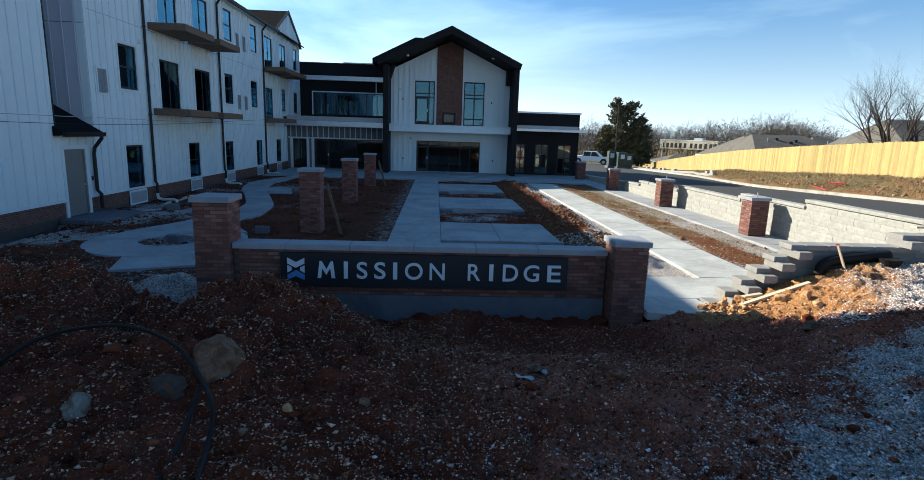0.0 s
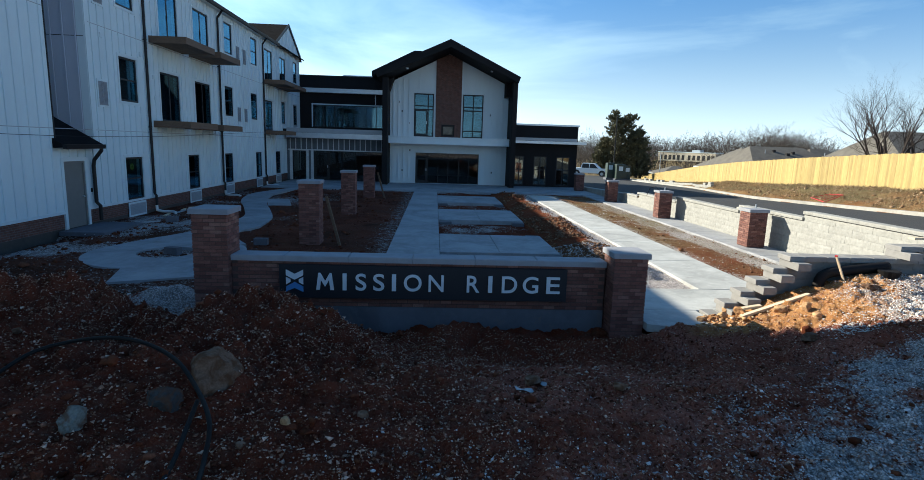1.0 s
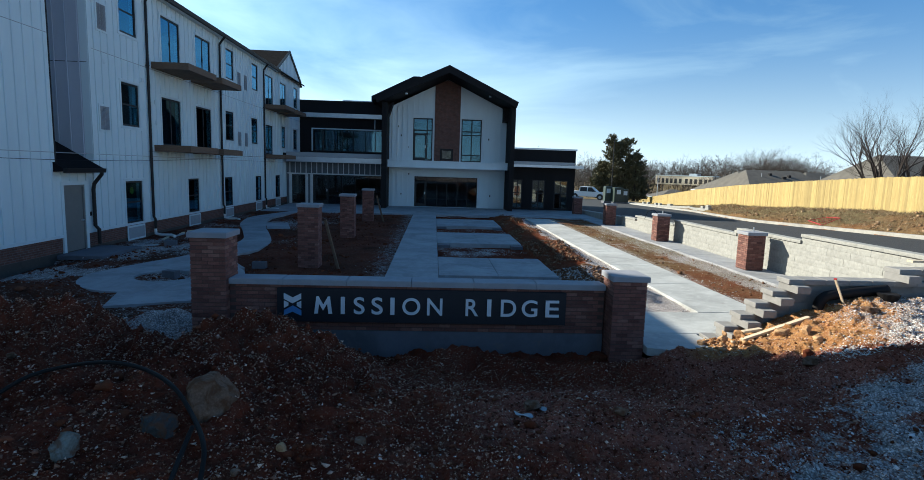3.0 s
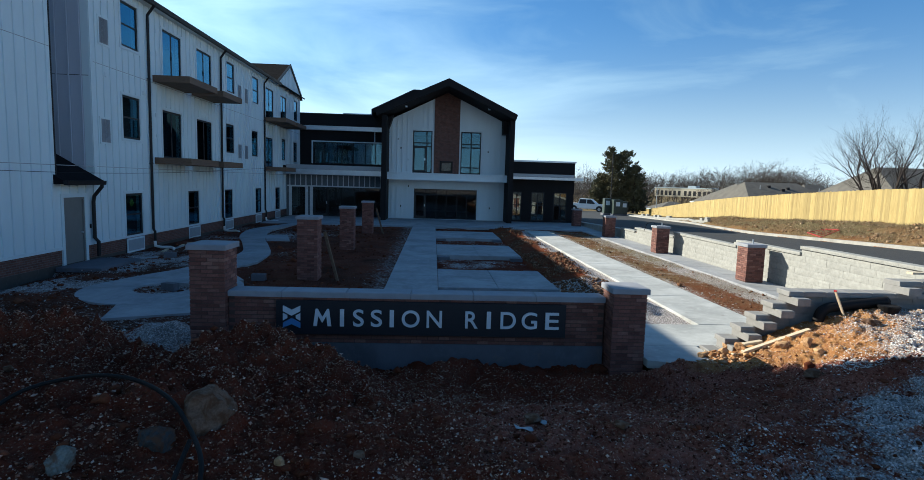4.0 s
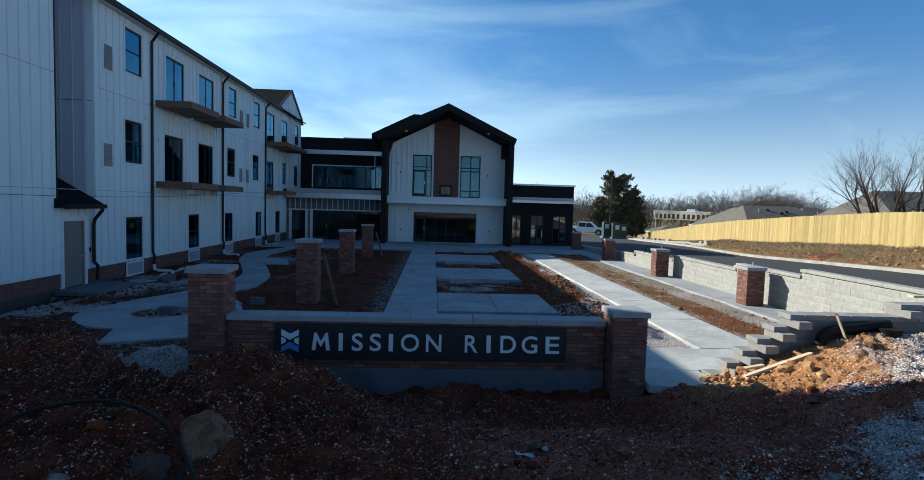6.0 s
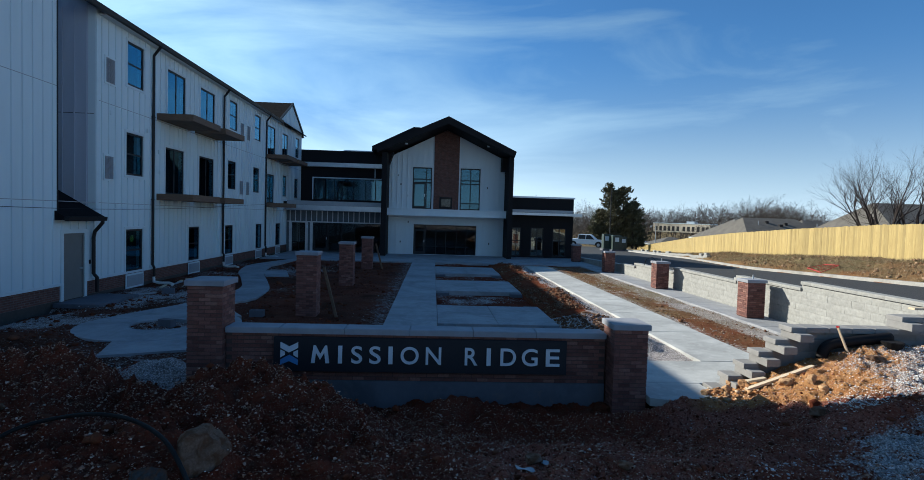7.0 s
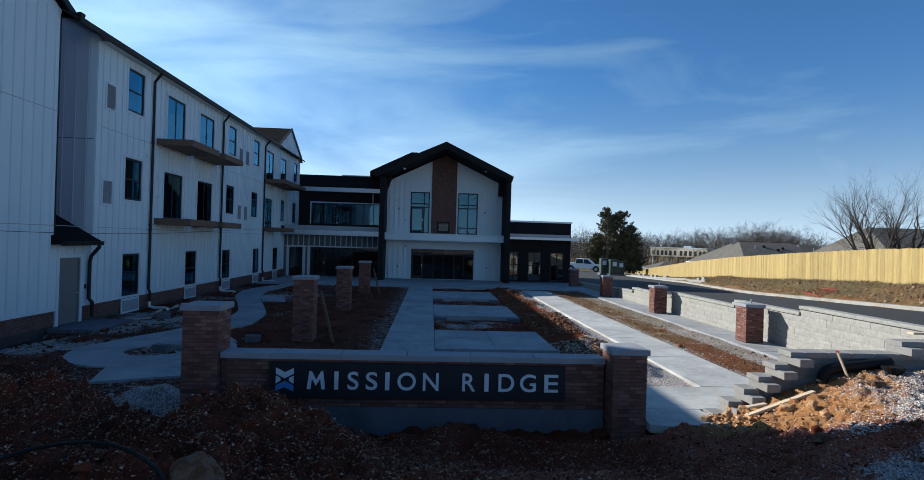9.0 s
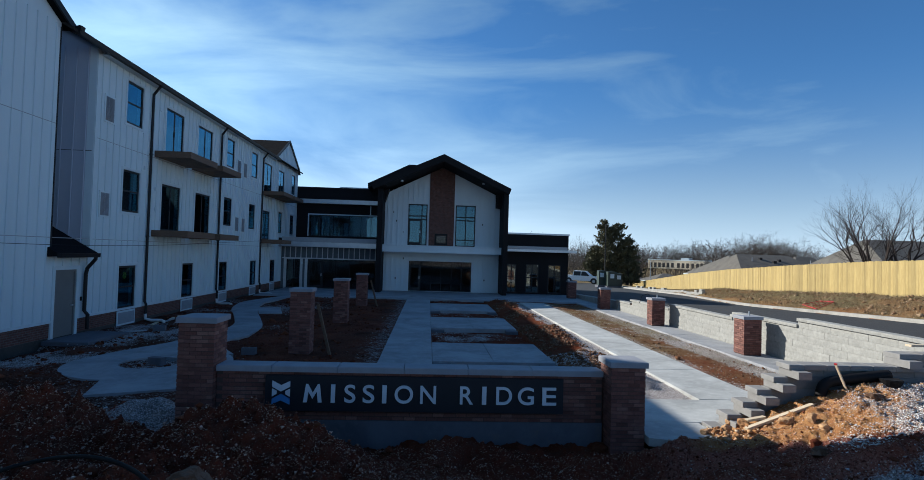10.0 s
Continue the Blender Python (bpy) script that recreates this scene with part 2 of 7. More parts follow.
def stone_material(name, a, b_, c_, dirt=0.8):
    m, nd, lk, b = material(name)
    r = nd.new("ShaderNodeNewGeometry").outputs["Random Per Island"]
    n = nd.new("ShaderNodeValToRGB")
    e = n.color_ramp.elements
    e.new(0.6)
    for i, (q, c) in enumerate(((0, a), (0.6, b_), (1, c_))):
        e[i].position, e[i].color = q, (*c, 1)
    lk.new(r, n.inputs[0])
    g = noise_tex(nd, lk, world_pos(nd), 60, 5)
    s = noise_tex(nd, lk, world_pos(nd), 9, 5, 0.6, 0.5)
    c = mixer(nd, lk, 1.0, n.outputs[0], ramp(nd, lk, g, 0.25, 0.75, (0.7,) * 3, (1.2,) * 3), "MULTIPLY")
    c = mixer(nd, lk, ramp(nd, lk, s, 0.44, 0.6, (0, 0, 0), (dirt,) * 3), c, (0.1, 0.048, 0.025))
    lk.new(c, b.inputs["Base Color"])
    b.inputs["Roughness"].default_value = 0.9
    b.inputs["Specular IOR Level"].default_value = 0.08
    bump(nd, lk, b, g, 0.5, 0.01)
    return m


M_WHITE = plain("white_board_siding", (0.61, 0.688, 0.72), 0.55, vary=0.06, scale=0.8, fine=25, relief=0.05, streak=True)
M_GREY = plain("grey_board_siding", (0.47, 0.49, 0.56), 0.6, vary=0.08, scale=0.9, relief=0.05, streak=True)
M_TRIM = plain("white_trim", (0.585, 0.655, 0.685), 0.5, vary=0.05, relief=0.03)
M_DARK = plain("charcoal_cladding", (0.0125, 0.0115, 0.0125), 0.75, vary=0.2, scale=1.2, relief=0.08, streak=True, gloss=0.2)
M_BLACK = plain("black_metal", (0.011, 0.01, 0.011), 0.5, vary=0.12, relief=0.02, gloss=0.3)
M_FRAME = plain("black_window_frame", (0.009, 0.0095, 0.011), 0.55, vary=0.1, relief=0.02)
M_SILVER = plain("pale_metal_fascia", (0.5, 0.53, 0.56), 0.35, metal=0.6, vary=0.08, relief=0.02)
M_ROOF = plain("brown_shingles", (0.036, 0.033, 0.031), 0.95, vary=0.35, scale=5, fine=30, relief=0.3, gloss=0.0)
M_SHINGLE = plain("brown_grey_shingles", (0.105, 0.094, 0.08), 0.9, vary=0.25, scale=1.2, fine=12, relief=0.5)
M_ROOFDARK = plain("dark_shingles", (0.012, 0.012, 0.0135), 0.97, vary=0.25, scale=6, fine=40, relief=0.4, gloss=0.05)
M_BRICK = brick_material("brick", [(0.1, 0.039, 0.031), (0.165, 0.065, 0.05), (0.22, 0.094, 0.071), (0.13, 0.053, 0.044), (0.28, 0.138, 0.106)])
M_BRICKJ = far_brick_material()
M_MORTAR = plain("mortar", (0.085, 0.052, 0.044), 0.95, vary=0.15)
M_CONC = concrete_material("pale_concrete", (0.325, 0.328, 0.343))
M_CONC1 = concrete_material("new_pale_concrete", (0.47, 0.47, 0.45))
M_CONC2 = concrete_material("grey_concrete", (0.128, 0.128, 0.148))
M_FOUND = concrete_material("dirty_concrete", (0.07, 0.058, 0.048))
M_CONC3 = concrete_material("kerb_concrete", (0.36, 0.34, 0.305))
M_CAP = plain("cast_stone", (0.272, 0.277, 0.305), 0.8, vary=0.1, scale=4)
M_BLOCK = plain("split_face_block", (0.31, 0.303, 0.28), 0.95, vary=0.14, scale=9, fine=22, relief=0.5, each=0.06, depth=0.02)
M_GLASS = glass_material("coated_window_glass", 1.42, (0.2, 0.65, 1.0), 0.28)
M_GLASS3 = glass_material("blue_coated_glass", 1.75, (0.4, 0.75, 1.0))
M_GLASS4 = glass_material("grey_coated_glass", 1.45, (1, 1, 1), 0.22, (0.5, 0.56, 0.54))
M_GLASS2 = glass_material("clear_window_glass", 1.43)
M_GROUND = ground_material()
M_ASPHALT = plain("asphalt", (0.023, 0.023, 0.024), 0.92, vary=0.2, scale=1.2, fine=80, relief=0.4)
M_DOOR = plain("grey_door_paint", (0.17, 0.165, 0.155), 0.45, vary=0.06, relief=0.03)
M_DECK = wood_material("brown_deck_wood", (0.105, 0.064, 0.04), (0.19, 0.118, 0.072), (3, 1, 14))
M_FENCE = wood_material("new_pine", (0.35, 0.25, 0.085), (0.47, 0.355, 0.135), (9, 9, 0.9), each=0.24)
M_LUMBER = wood_material("pale_lumber", (0.5, 0.4, 0.27), (0.66, 0.55, 0.4), (3, 14, 14))
M_SIGN = plain("black_sign_panel", (0.006, 0.007, 0.013), 0.6, vary=0.1, relief=0.02)
M_LETTER = plain("white_letter", (0.62, 0.66, 0.72), 0.45, vary=0.03, relief=0.0)
M_BLUE = plain("blue_emblem", (0.09, 0.23, 0.5), 0.45, vary=0.04, relief=0.0)
M_GRAVEL = stone_material("limestone_gravel", (0.37, 0.335, 0.325), (0.64, 0.585, 0.585), (0.9, 0.84, 0.84), 0.3)
M_CLOD = stone_material("clay_clods", (0.058, 0.014, 0.0065), (0.135, 0.036, 0.017), (0.23, 0.082, 0.046), 0.5)
M_ROCK = stone_material("tan_rock", (0.15, 0.092, 0.062), (0.195, 0.127, 0.09), (0.24, 0.165, 0.122), 0.9)
M_GRIT = stone_material("tan_grit", (0.22, 0.09, 0.05), (0.44, 0.235, 0.155), (0.85, 0.64, 0.51), 0.35)
M_PEBBLE = stone_material("pinkish_pebbles", (0.26, 0.12, 0.08), (0.46, 0.26, 0.19), (0.78, 0.54, 0.43), 0.4)
M_TANCLAY = stone_material("tan_clay_crumbs", (0.17, 0.095, 0.05), (0.29, 0.18, 0.1), (0.44, 0.33, 0.21), 0.4)
M_COURTSTONE = stone_material("grey_court_gravel", (0.27, 0.26, 0.25), (0.42, 0.41, 0.4), (0.6, 0.59, 0.57), 0.3)
M_WHITESTONE = stone_material("white_crushed_stone", (0.6, 0.58, 0.55), (0.78, 0.76, 0.73), (0.9, 0.89, 0.87), 0.06)
M_REDCLAY = stone_material("red_clay_crumbs", (0.12, 0.055, 0.03), (0.2, 0.1, 0.055), (0.34, 0.24, 0.165))
M_SLATE = stone_material("blue_grey_rock", (0.05, 0.055, 0.058), (0.065, 0.07, 0.075), (0.085, 0.09, 0.095))
M_PALE = stone_material("pale_rock", (0.16, 0.165, 0.15), (0.19, 0.195, 0.175), (0.24, 0.24, 0.22))
M_CHERT = stone_material("orange_chert", (0.32, 0.16, 0.07), (0.5, 0.3, 0.15), (0.74, 0.6, 0.44), 0.35)
M_RUBBER = plain("black_plastic_pipe", (0.01, 0.009, 0.009), 0.65, vary=0.15, relief=0.05, gloss=0.2)
M_PVC = plain("white_pvc", (0.7, 0.7, 0.68), 0.4, vary=0.05, relief=0.0)
M_BARK = plain("grey_bark", (0.04, 0.029, 0.025), 0.95, vary=0.3, scale=12, relief=0.5)
M_TWIG = plain("far_twigs", (0.068, 0.054, 0.045), 0.95, vary=0.25, scale=0.05, relief=0.0)
M_NEEDLE = plain("cedar_foliage", (0.088, 0.083, 0.042), 0.85, vary=0.5, scale=0.4, fine=5, relief=0.0, island=0.3)
M_WEED = plain("dry_weeds", (0.22, 0.165, 0.09), 0.9, vary=0.3, relief=0.0, island=0.35)
M_RED = plain("red_plastic", (0.45, 0.03, 0.03), 0.5, vary=0.1, relief=0.0)
M_GREENBOX = plain("green_cabinet_paint", (0.028, 0.045, 0.036), 0.5, vary=0.1, relief=0.02)
M_TRUCK = plain("white_car_paint", (0.72, 0.74, 0.76), 0.25, vary=0.03, relief=0.0)
M_TYRE = plain("tyre_rubber", (0.02, 0.02, 0.02), 0.85, vary=0.1)
M_VENT = plain("grey_louvre", (0.33, 0.345, 0.365), 0.5, metal=0.3, vary=0.06, relief=0.0)
M_LOUVRE = plain("grey_vent_grille", (0.27, 0.28, 0.3), 0.5, vary=0.06, relief=0.0)
M_INSIDE = plain("plain_interior", (0.12, 0.115, 0.11), 0.9, vary=0.08, relief=0.0)
M_SHEATH = plain("grey_sheathing", (0.1, 0.115, 0.13), 0.7, vary=0.15, scale=2)
M_STUD = plain("steel_stud", (0.55, 0.56, 0.55), 0.5, vary=0.1)
M_CREAM = plain("cream_stucco", (0.56, 0.48, 0.36), 0.9, vary=0.1)
M_YELLOW = plain("yellow_sticker", (0.7, 0.6, 0.05), 0.6, vary=0.05, relief=0.0)


# ---------------------------------------------------------------- building blocks
PLACE = {}


class Geo:
    """Vertices and faces, in world coordinates, gathered for one mesh."""

    def __init__(self):
        self.v, self.f = [], []

    def add(self, verts, faces):
        k = len(self.v)
        self.v += [tuple(p) for p in verts]
        self.f += [tuple(i + k for i in q) for q in faces]
        return self

    def box(self, x0, x1, y0, y1, z0, z1):
        return self.add([(x, y, z) for z in (z0, z1) for y in (y0, y1) for x in (x0, x1)],
                        [(0, 2, 3, 1), (4, 5, 7, 6), (0, 1, 5, 4), (2, 6, 7, 3), (0, 4, 6, 2), (1, 3, 7, 5)])

    def bevel_box(self, x0, x1, y0, y1, z0, z1, c):
        """A box whose upper edges are chamfered by c."""
        self.add([(x0, y0, z0), (x1, y0, z0), (x1, y1, z0), (x0, y1, z0), (x0, y0, z1 - c), (x1, y0, z1 - c), (x1, y1, z1 - c), (x0, y1, z1 - c),
                  (x0 + c, y0 + c, z1), (x1 - c, y0 + c, z1), (x1 - c, y1 - c, z1), (x0 + c, y1 - c, z1)],
                 [(3, 2, 1, 0), (0, 1, 5, 4), (1, 2, 6, 5), (2, 3, 7, 6), (3, 0, 4, 7), (4, 5, 9, 8), (5, 6, 10, 9), (6, 7, 11, 10), (7, 4, 8, 11), (8, 9, 10, 11)])
        return self

    def prism(self, poly, axis, a, b):
        """A polygon in the plane across an axis, drawn out from a to b along it. poly: pairs in the order of the two other axes."""
        def at(p, h):
            return {"x": (h, p[0], p[1]), "y": (p[0], h, p[1]), "z": (p[0], p[1], h)}[axis]
        n = len(poly)
        return self.add([at(p, a) for p in poly] + [at(p, b) for p in poly],
                        [tuple(range(n - 1, -1, -1)), tuple(range(n, 2 * n))] + [(i, (i + 1) % n, (i + 1) % n + n, i + n) for i in range(n)])

    def beam(self, p, q, w, h):
        """A bar of section w x h from p to q."""
        p, q = Vector(p), Vector(q)
        d = (q - p).normalized()
        s = d.cross(Vector((0, 0, 1)))
        s = (s if s.length > 1e-4 else Vector((1, 0, 0))).normalized()
        u = s.cross(d)
        c = [a * s * w / 2 + b * u * h / 2 for a, b in ((-1, -1), (1, -1), (1, 1), (-1, 1))]
        return self.add([p + k for k in c] + [q + k for k in c], [(3, 2, 1, 0), (4, 5, 6, 7), (0, 1, 5, 4), (1, 2, 6, 5), (2, 3, 7, 6), (3, 0, 4, 7)])

    def tube(self, pts, r, n=8):
        """A round bar along the points; r is one radius or one for each point."""
        pts = [Vector(p) for p in pts]
        rs = r if isinstance(r, (list, tuple)) else [r] * len(pts)
        ring, k = [], len(self.v)
        side = None
        for i, p in enumerate(pts):
            d = (pts[min(i + 1, len(pts) - 1)] - pts[max(i - 1, 0)]).normalized()
            if side is None:
                side = d.cross(Vector((0.3, 0.2, 1))).normalized()
            side = (side - d * side.dot(d)).normalized()
            up = d.cross(side)
            ring += [p + rs[i] * (math.cos(a) * side + math.sin(a) * up) for a in (2 * math.pi * j / n for j in range(n))]
        self.v += [tuple(p) for p in ring]
        for i in range(len(pts) - 1):
            self.f += [(k + i * n + j, k + i * n + (j + 1) % n, k + (i + 1) * n + (j + 1) % n, k + (i + 1) * n + j) for j in range(n)]
        self.f += [tuple(k + j for j in range(n - 1, -1, -1)), tuple(k + (len(pts) - 1) * n + j for j in range(n))]
        return self


def mesh_of(name, geo, mat, at=(0, 0, 0), smooth=False):
    me = bpy.data.meshes.new(name)
    a = Vector(at)
    me.from_pydata([tuple(Vector(p) - a) for p in geo.v], [], geo.f)
    me.materials.append(mat)
    if smooth:
        me.shade_smooth()
    me.update()
    return me


def part(name, geo, mat, parent=None, label="", at=None, smooth=False):
    """One mesh object under a thing or a part; with no parent, a thing of its own with its origin at `at`."""
    base = Vector(PLACE[parent]) if parent is not None else Vector((0, 0, 0))
    spot = Vector(at) if at is not None else base
    ob = new(name, mesh_of(name, geo, mat, spot, smooth))
    ob.location = spot - base
    ob.parent = parent
    PLACE[ob] = spot
    return tagged(ob, label)


def thing(name, at, label, category, group="", kind=""):
    ob = new(name)
    ob.empty_display_size = 0.2
    ob.location = at
    PLACE[ob] = Vector(at)
    return tagged(ob, label, category, group, kind)


def piece(name, me, at, parent, rz=0.0, scale=(1, 1, 1)):
    """A small object that shares its mesh with its like."""
    ob = new(name, me)
    ob.parent = parent
    ob.location = Vector(at) - PLACE[parent]
    ob.rotation_euler[2] = rz
    ob.scale = scale
    return ob


def cells(u0, u1, v0, v1, holes):
    """The rectangles that remain of a wall when the holes are cut out of it."""
    cuts = sorted({v0, v1, *[min(max(h[i], v0), v1) for h in holes for i in (2, 3)]})
    for a, b in zip(cuts, cuts[1:]):
        if b - a < 1e-4:
            continue
        run = u0
        for h in sorted(h for h in holes if h[2] < b - 1e-4 and h[3] > a + 1e-4):
            if h[0] > run + 1e-4:
                yield run, h[0], a, b
            run = max(run, h[1])
        if run < u1 - 1e-4:
            yield run, u1, a, b


def holed(u0, u1, v0, v1, holes, at, a, b):
    """One connected sheet between a and b along its thickness, with rectangular holes through it."""
    us = sorted({u0, u1, *[min(max(h[i], u0), u1) for h in holes for i in (0, 1)]})
    vs = sorted({v0, v1, *[min(max(h[i], v0), v1) for h in holes for i in (2, 3)]})
    full = {(i, j) for i in range(len(us) - 1) for j in range(len(vs) - 1)
            if not any(h[0] < (us[i] + us[i + 1]) / 2 < h[1] and h[2] < (vs[j] + vs[j + 1]) / 2 < h[3] for h in holes)}
    g, seen = Geo(), {}

    def vert(i, j, d):
        if (i, j, d) not in seen:
            seen[i, j, d] = len(g.v)
            g.v.append(at(us[i], vs[j], d))
        return seen[i, j, d]
    for i, j in full:
        g.f.append((vert(i, j, a), vert(i + 1, j, a), vert(i + 1, j + 1, a), vert(i, j + 1, a)))
        g.f.append((vert(i, j + 1, b), vert(i + 1, j + 1, b), vert(i + 1, j, b), vert(i, j, b)))
        for di, dj, p, q in ((-1, 0, (0, 1), (0, 0)), (1, 0, (1, 0), (1, 1)), (0, -1, (0, 0), (1, 0)), (0, 1, (1, 1), (0, 1))):
            if (i + di, j + dj) not in full:
                g.f.append((vert(i + p[0], j + p[1], b), vert(i + q[0], j + q[1], b), vert(i + q[0], j + q[1], a), vert(i + p[0], j + p[1], a)))
    return g


def wall_x(x, y0, y1, z0, z1, holes, thick=0.25):
    """A wall that faces +x, with its face at x. holes: y0, y1, z0, z1."""
    return holed(y0, y1, z0, z1, holes, lambda u, v, d: (d, u, v), x, x - thick)


def wall_y(y, x0, x1, z0, z1, holes, thick=0.25):
    """A wall that faces -y, with its face at y. holes: x0, x1, z0, z1."""
    return holed(x0, x1, z0, z1, holes, lambda u, v, d: (u, d, v), y, y + thick)


def smooth01(a, b, t):
    t = np.clip((t - a) / (b - a), 0, 1)
    return t * t * (3 - 2 * t)


def lattice(ix, iy, seed):
    h = (ix.astype(np.int64) * 374761393 + iy.astype(np.int64) * 668265263 + seed * 1442695041) & 0xFFFFFFFF
    h = ((h ^ (h >> 13)) * 1274126177) & 0xFFFFFFFF
    return ((h ^ (h >> 16)) & 0xFFFF) / 65535.0


def value_noise(x, y, seed=0):
    ix, iy = np.floor(x), np.floor(y)
    fx, fy = x - ix, y - iy
    fx, fy = fx * fx * (3 - 2 * fx), fy * fy * (3 - 2 * fy)
    a, b = lattice(ix, iy, seed), lattice(ix + 1, iy, seed)
    c, d = lattice(ix, iy + 1, seed), lattice(ix + 1, iy + 1, seed)
    return (a * (1 - fx) + b * fx) * (1 - fy) + (c * (1 - fx) + d * fx) * fy - 0.5


def fbm(x, y, scale, octaves=4, seed=0, gain=0.5):
    out, amp = 0, 1.0
    for k in range(octaves):
        out = out + amp * value_noise(x / scale * 2 ** k + 17.3 * k, y / scale * 2 ** k - 9.1 * k, seed + k)
        amp *= gain
    return out


# ---------------------------------------------------------------- ground
def road_height(y):
    return np.interp(y, [0, 10, 32, 45, 60, 75, 110, 160, 400], [1.75, 1.45, 0.5, 0.1, -0.35, -0.75, -1.8, -4.0, -4.0])


def curb_line(y):
    return np.interp(y, [-20, 0, 18.5, 30, 38, 46, 60, 75, 120], [17.2, 17.2, 17.4, 18.4, 20.2, 22.2, 23.6, 25.2, 38])


def fence_line(y):
    return np.interp(y, [0, 16, 28, 35, 44, 60, 150, 225], [24.8, 24.5, 24.0, 23.8, 25.3, 29.6, 60, 85])


def fence_height(y):
    return np.interp(y, [0, 16, 28, 36, 46, 60, 152, 225], [2.1, 1.9, 1.52, 1.07, 0.58, -0.15, -4.9, -9.0])


def bell(x, y, cx, cy, sx, sy):
    return np.exp(-((x - cx) / sx) ** 2 - ((y - cy) / sy) ** 2)


def ground_height(x, y, rough=True):
    # sunken court
    court = np.full_like(x, -0.07) + ((0.05 + 0.05 * (x < -1.4)) * fbm(x, y, 1.3, 5, 3) if rough else 0)
    court = court - 0.12 * ((x > 0.2) & (x < 3.8) & (y > 14) & (y < 38))
    court = court + 0.26 * smooth01(3.8, 4.6, x) * smooth01(6.0, 5.2, x) * (y > 13) * (y < 36) * (0.8 + 1.2 * fbm(x, y, 1.6, 3, 9))
    court = court + 0.16 * bell(x, y, 1.5, 36.4, 0.9, 0.5) + 0.22 * bell(x, y, -9.6, 12.6, 1.5, 0.9) + 0.16 * bell(x, y, -11.0, 15.0, 0.7, 1.6)
    court = court - 0.2 * smooth01(-10.2, -11.4, x) * (y < 17.3)
    # bank in front of the sign
    ramp_ = 0.66 - 1.04 * smooth01(4.8, 8.7, y)
    ramp_ = ramp_ + 0.3 * smooth01(0.5, -3.5, x) * smooth01(7.5, 5.0, y) + 0.06 * smooth01(2, 6, x) * smooth01(7, 4, y)
    ramp_ = ramp_ + 0.98 * bell(x, y, -2.55, 7.75, 1.3, 1.15) + 0.25 * bell(x, y, -1.35, 7.7, 0.7, 0.9)
    ramp_ = ramp_ + 1.1 * bell(x, y, -5.6, 7.9, 1.8, 1.1) + 0.3 * bell(x, y, -8.5, 7.5, 2.5, 1.5)
    ramp_ = ramp_ + 0.3 * bell(x, y, 0.6, 9.35, 0.8, 0.4) + 0.1 * bell(x, y, 2.8, 9.1, 0.5, 0.4)
    ramp_ = ramp_ + 0.5 * bell(x, y, 4.45, 8.9, 0.8, 0.34)
    ramp_ = ramp_ - 0.15 * bell(x, y, -3.7, 7.6, 0.5, 1.2)
    right = smooth01(4.85, 8.0, x + 0.35 * (9.3 - y)) * (0.85 - 0.16 * smooth01(9.0, 7.2, y) + 0.02 * (x - 7)) - 0.7 * smooth01(5.0, 4.3, x + 0.35 * (9.3 - y))
    ramp_ = np.maximum(ramp_, right + 0 * x) + 0.08 * np.exp(-((ramp_ - right) / 0.15) ** 2)
    # a low berm of scraped clay between the two beds of gravel
    ramp_ = ramp_ + 0.11 * np.exp(-((y - 7.05 - 0.12 * np.sin(x * 1.7)) / 0.22) ** 2) * smooth01(4.2, 5.2, x)
    if rough:
        lump = fbm(x, y, 0.9, 5, 21, 0.55)
        fine = fbm(x, y, 0.22, 4, 33, 0.6)
        k = 0.42 - 0.2 * smooth01(4.5, 5.5, x) * smooth01(7.2, 8.2, y) + 0.75 * smooth01(0.5, -2.0, x) * smooth01(4.0, 6.0, y) + 0.1 * smooth01(7.0, 8.0, y)
        tiny = fbm(x, y, 0.1, 3, 55, 0.6)
        ramp_ = ramp_ + k * (0.2 * lump + 0.15 * fine + 0.1 * tiny) + 0.03 * fine + 0.025 * tiny
    # the bank ends at the sign wall, at the stepped wall and left of the tall pillar
    front = smooth01(9.95, 9.75, y)
    front = np.where(x < -4.2, smooth01(10.6, 8.9, y + 0.15 * np.sin(x * 2)), front)
    front = np.where(x < -8, smooth01(11.5, 8.0, y), front)
    z = court + (ramp_ - court) * front
    z = z + 0.3 * bell(x, y, -4.95, 10.15, 0.85, 0.55) * (y > 9) * (1 + (0.5 * fbm(x, y, 0.3, 3, 8) if rough else 0))
    # the road side, above the block wall
    hill = road_height(y) - 0.04
    curb, fen = curb_line(y), fence_line(y)
    t = np.clip((x - curb) / np.maximum(fen - curb, 1), 0, 1)
    fz = fence_height(y)
    bank = hill + 0.06 + (fz - hill - 0.06) * t + 0.28 * np.sin(np.pi * t) * smooth01(60, 40, y)
    if rough:
        bank = bank + 0.22 * fbm(x, y, 1.4, 4, 41) * smooth01(0, 0.12, t) * smooth01(60, 45, y)
    up = np.where(x > curb + 0.1, bank, hill)
    far = np.interp(np.hypot(x, y), [40, 75, 110, 165, 225, 300, 400, 600, 4000], [0, -0.9, -2.3, -4.4, -3.6, -1.2, -0.5, 3, 8])
    up = np.where(x > fen + 0.3, fz + (np.minimum(far, fz) - fz) * smooth01(0, 14, x - fen), up)
    z = np.where(x > 11.5, up, z)
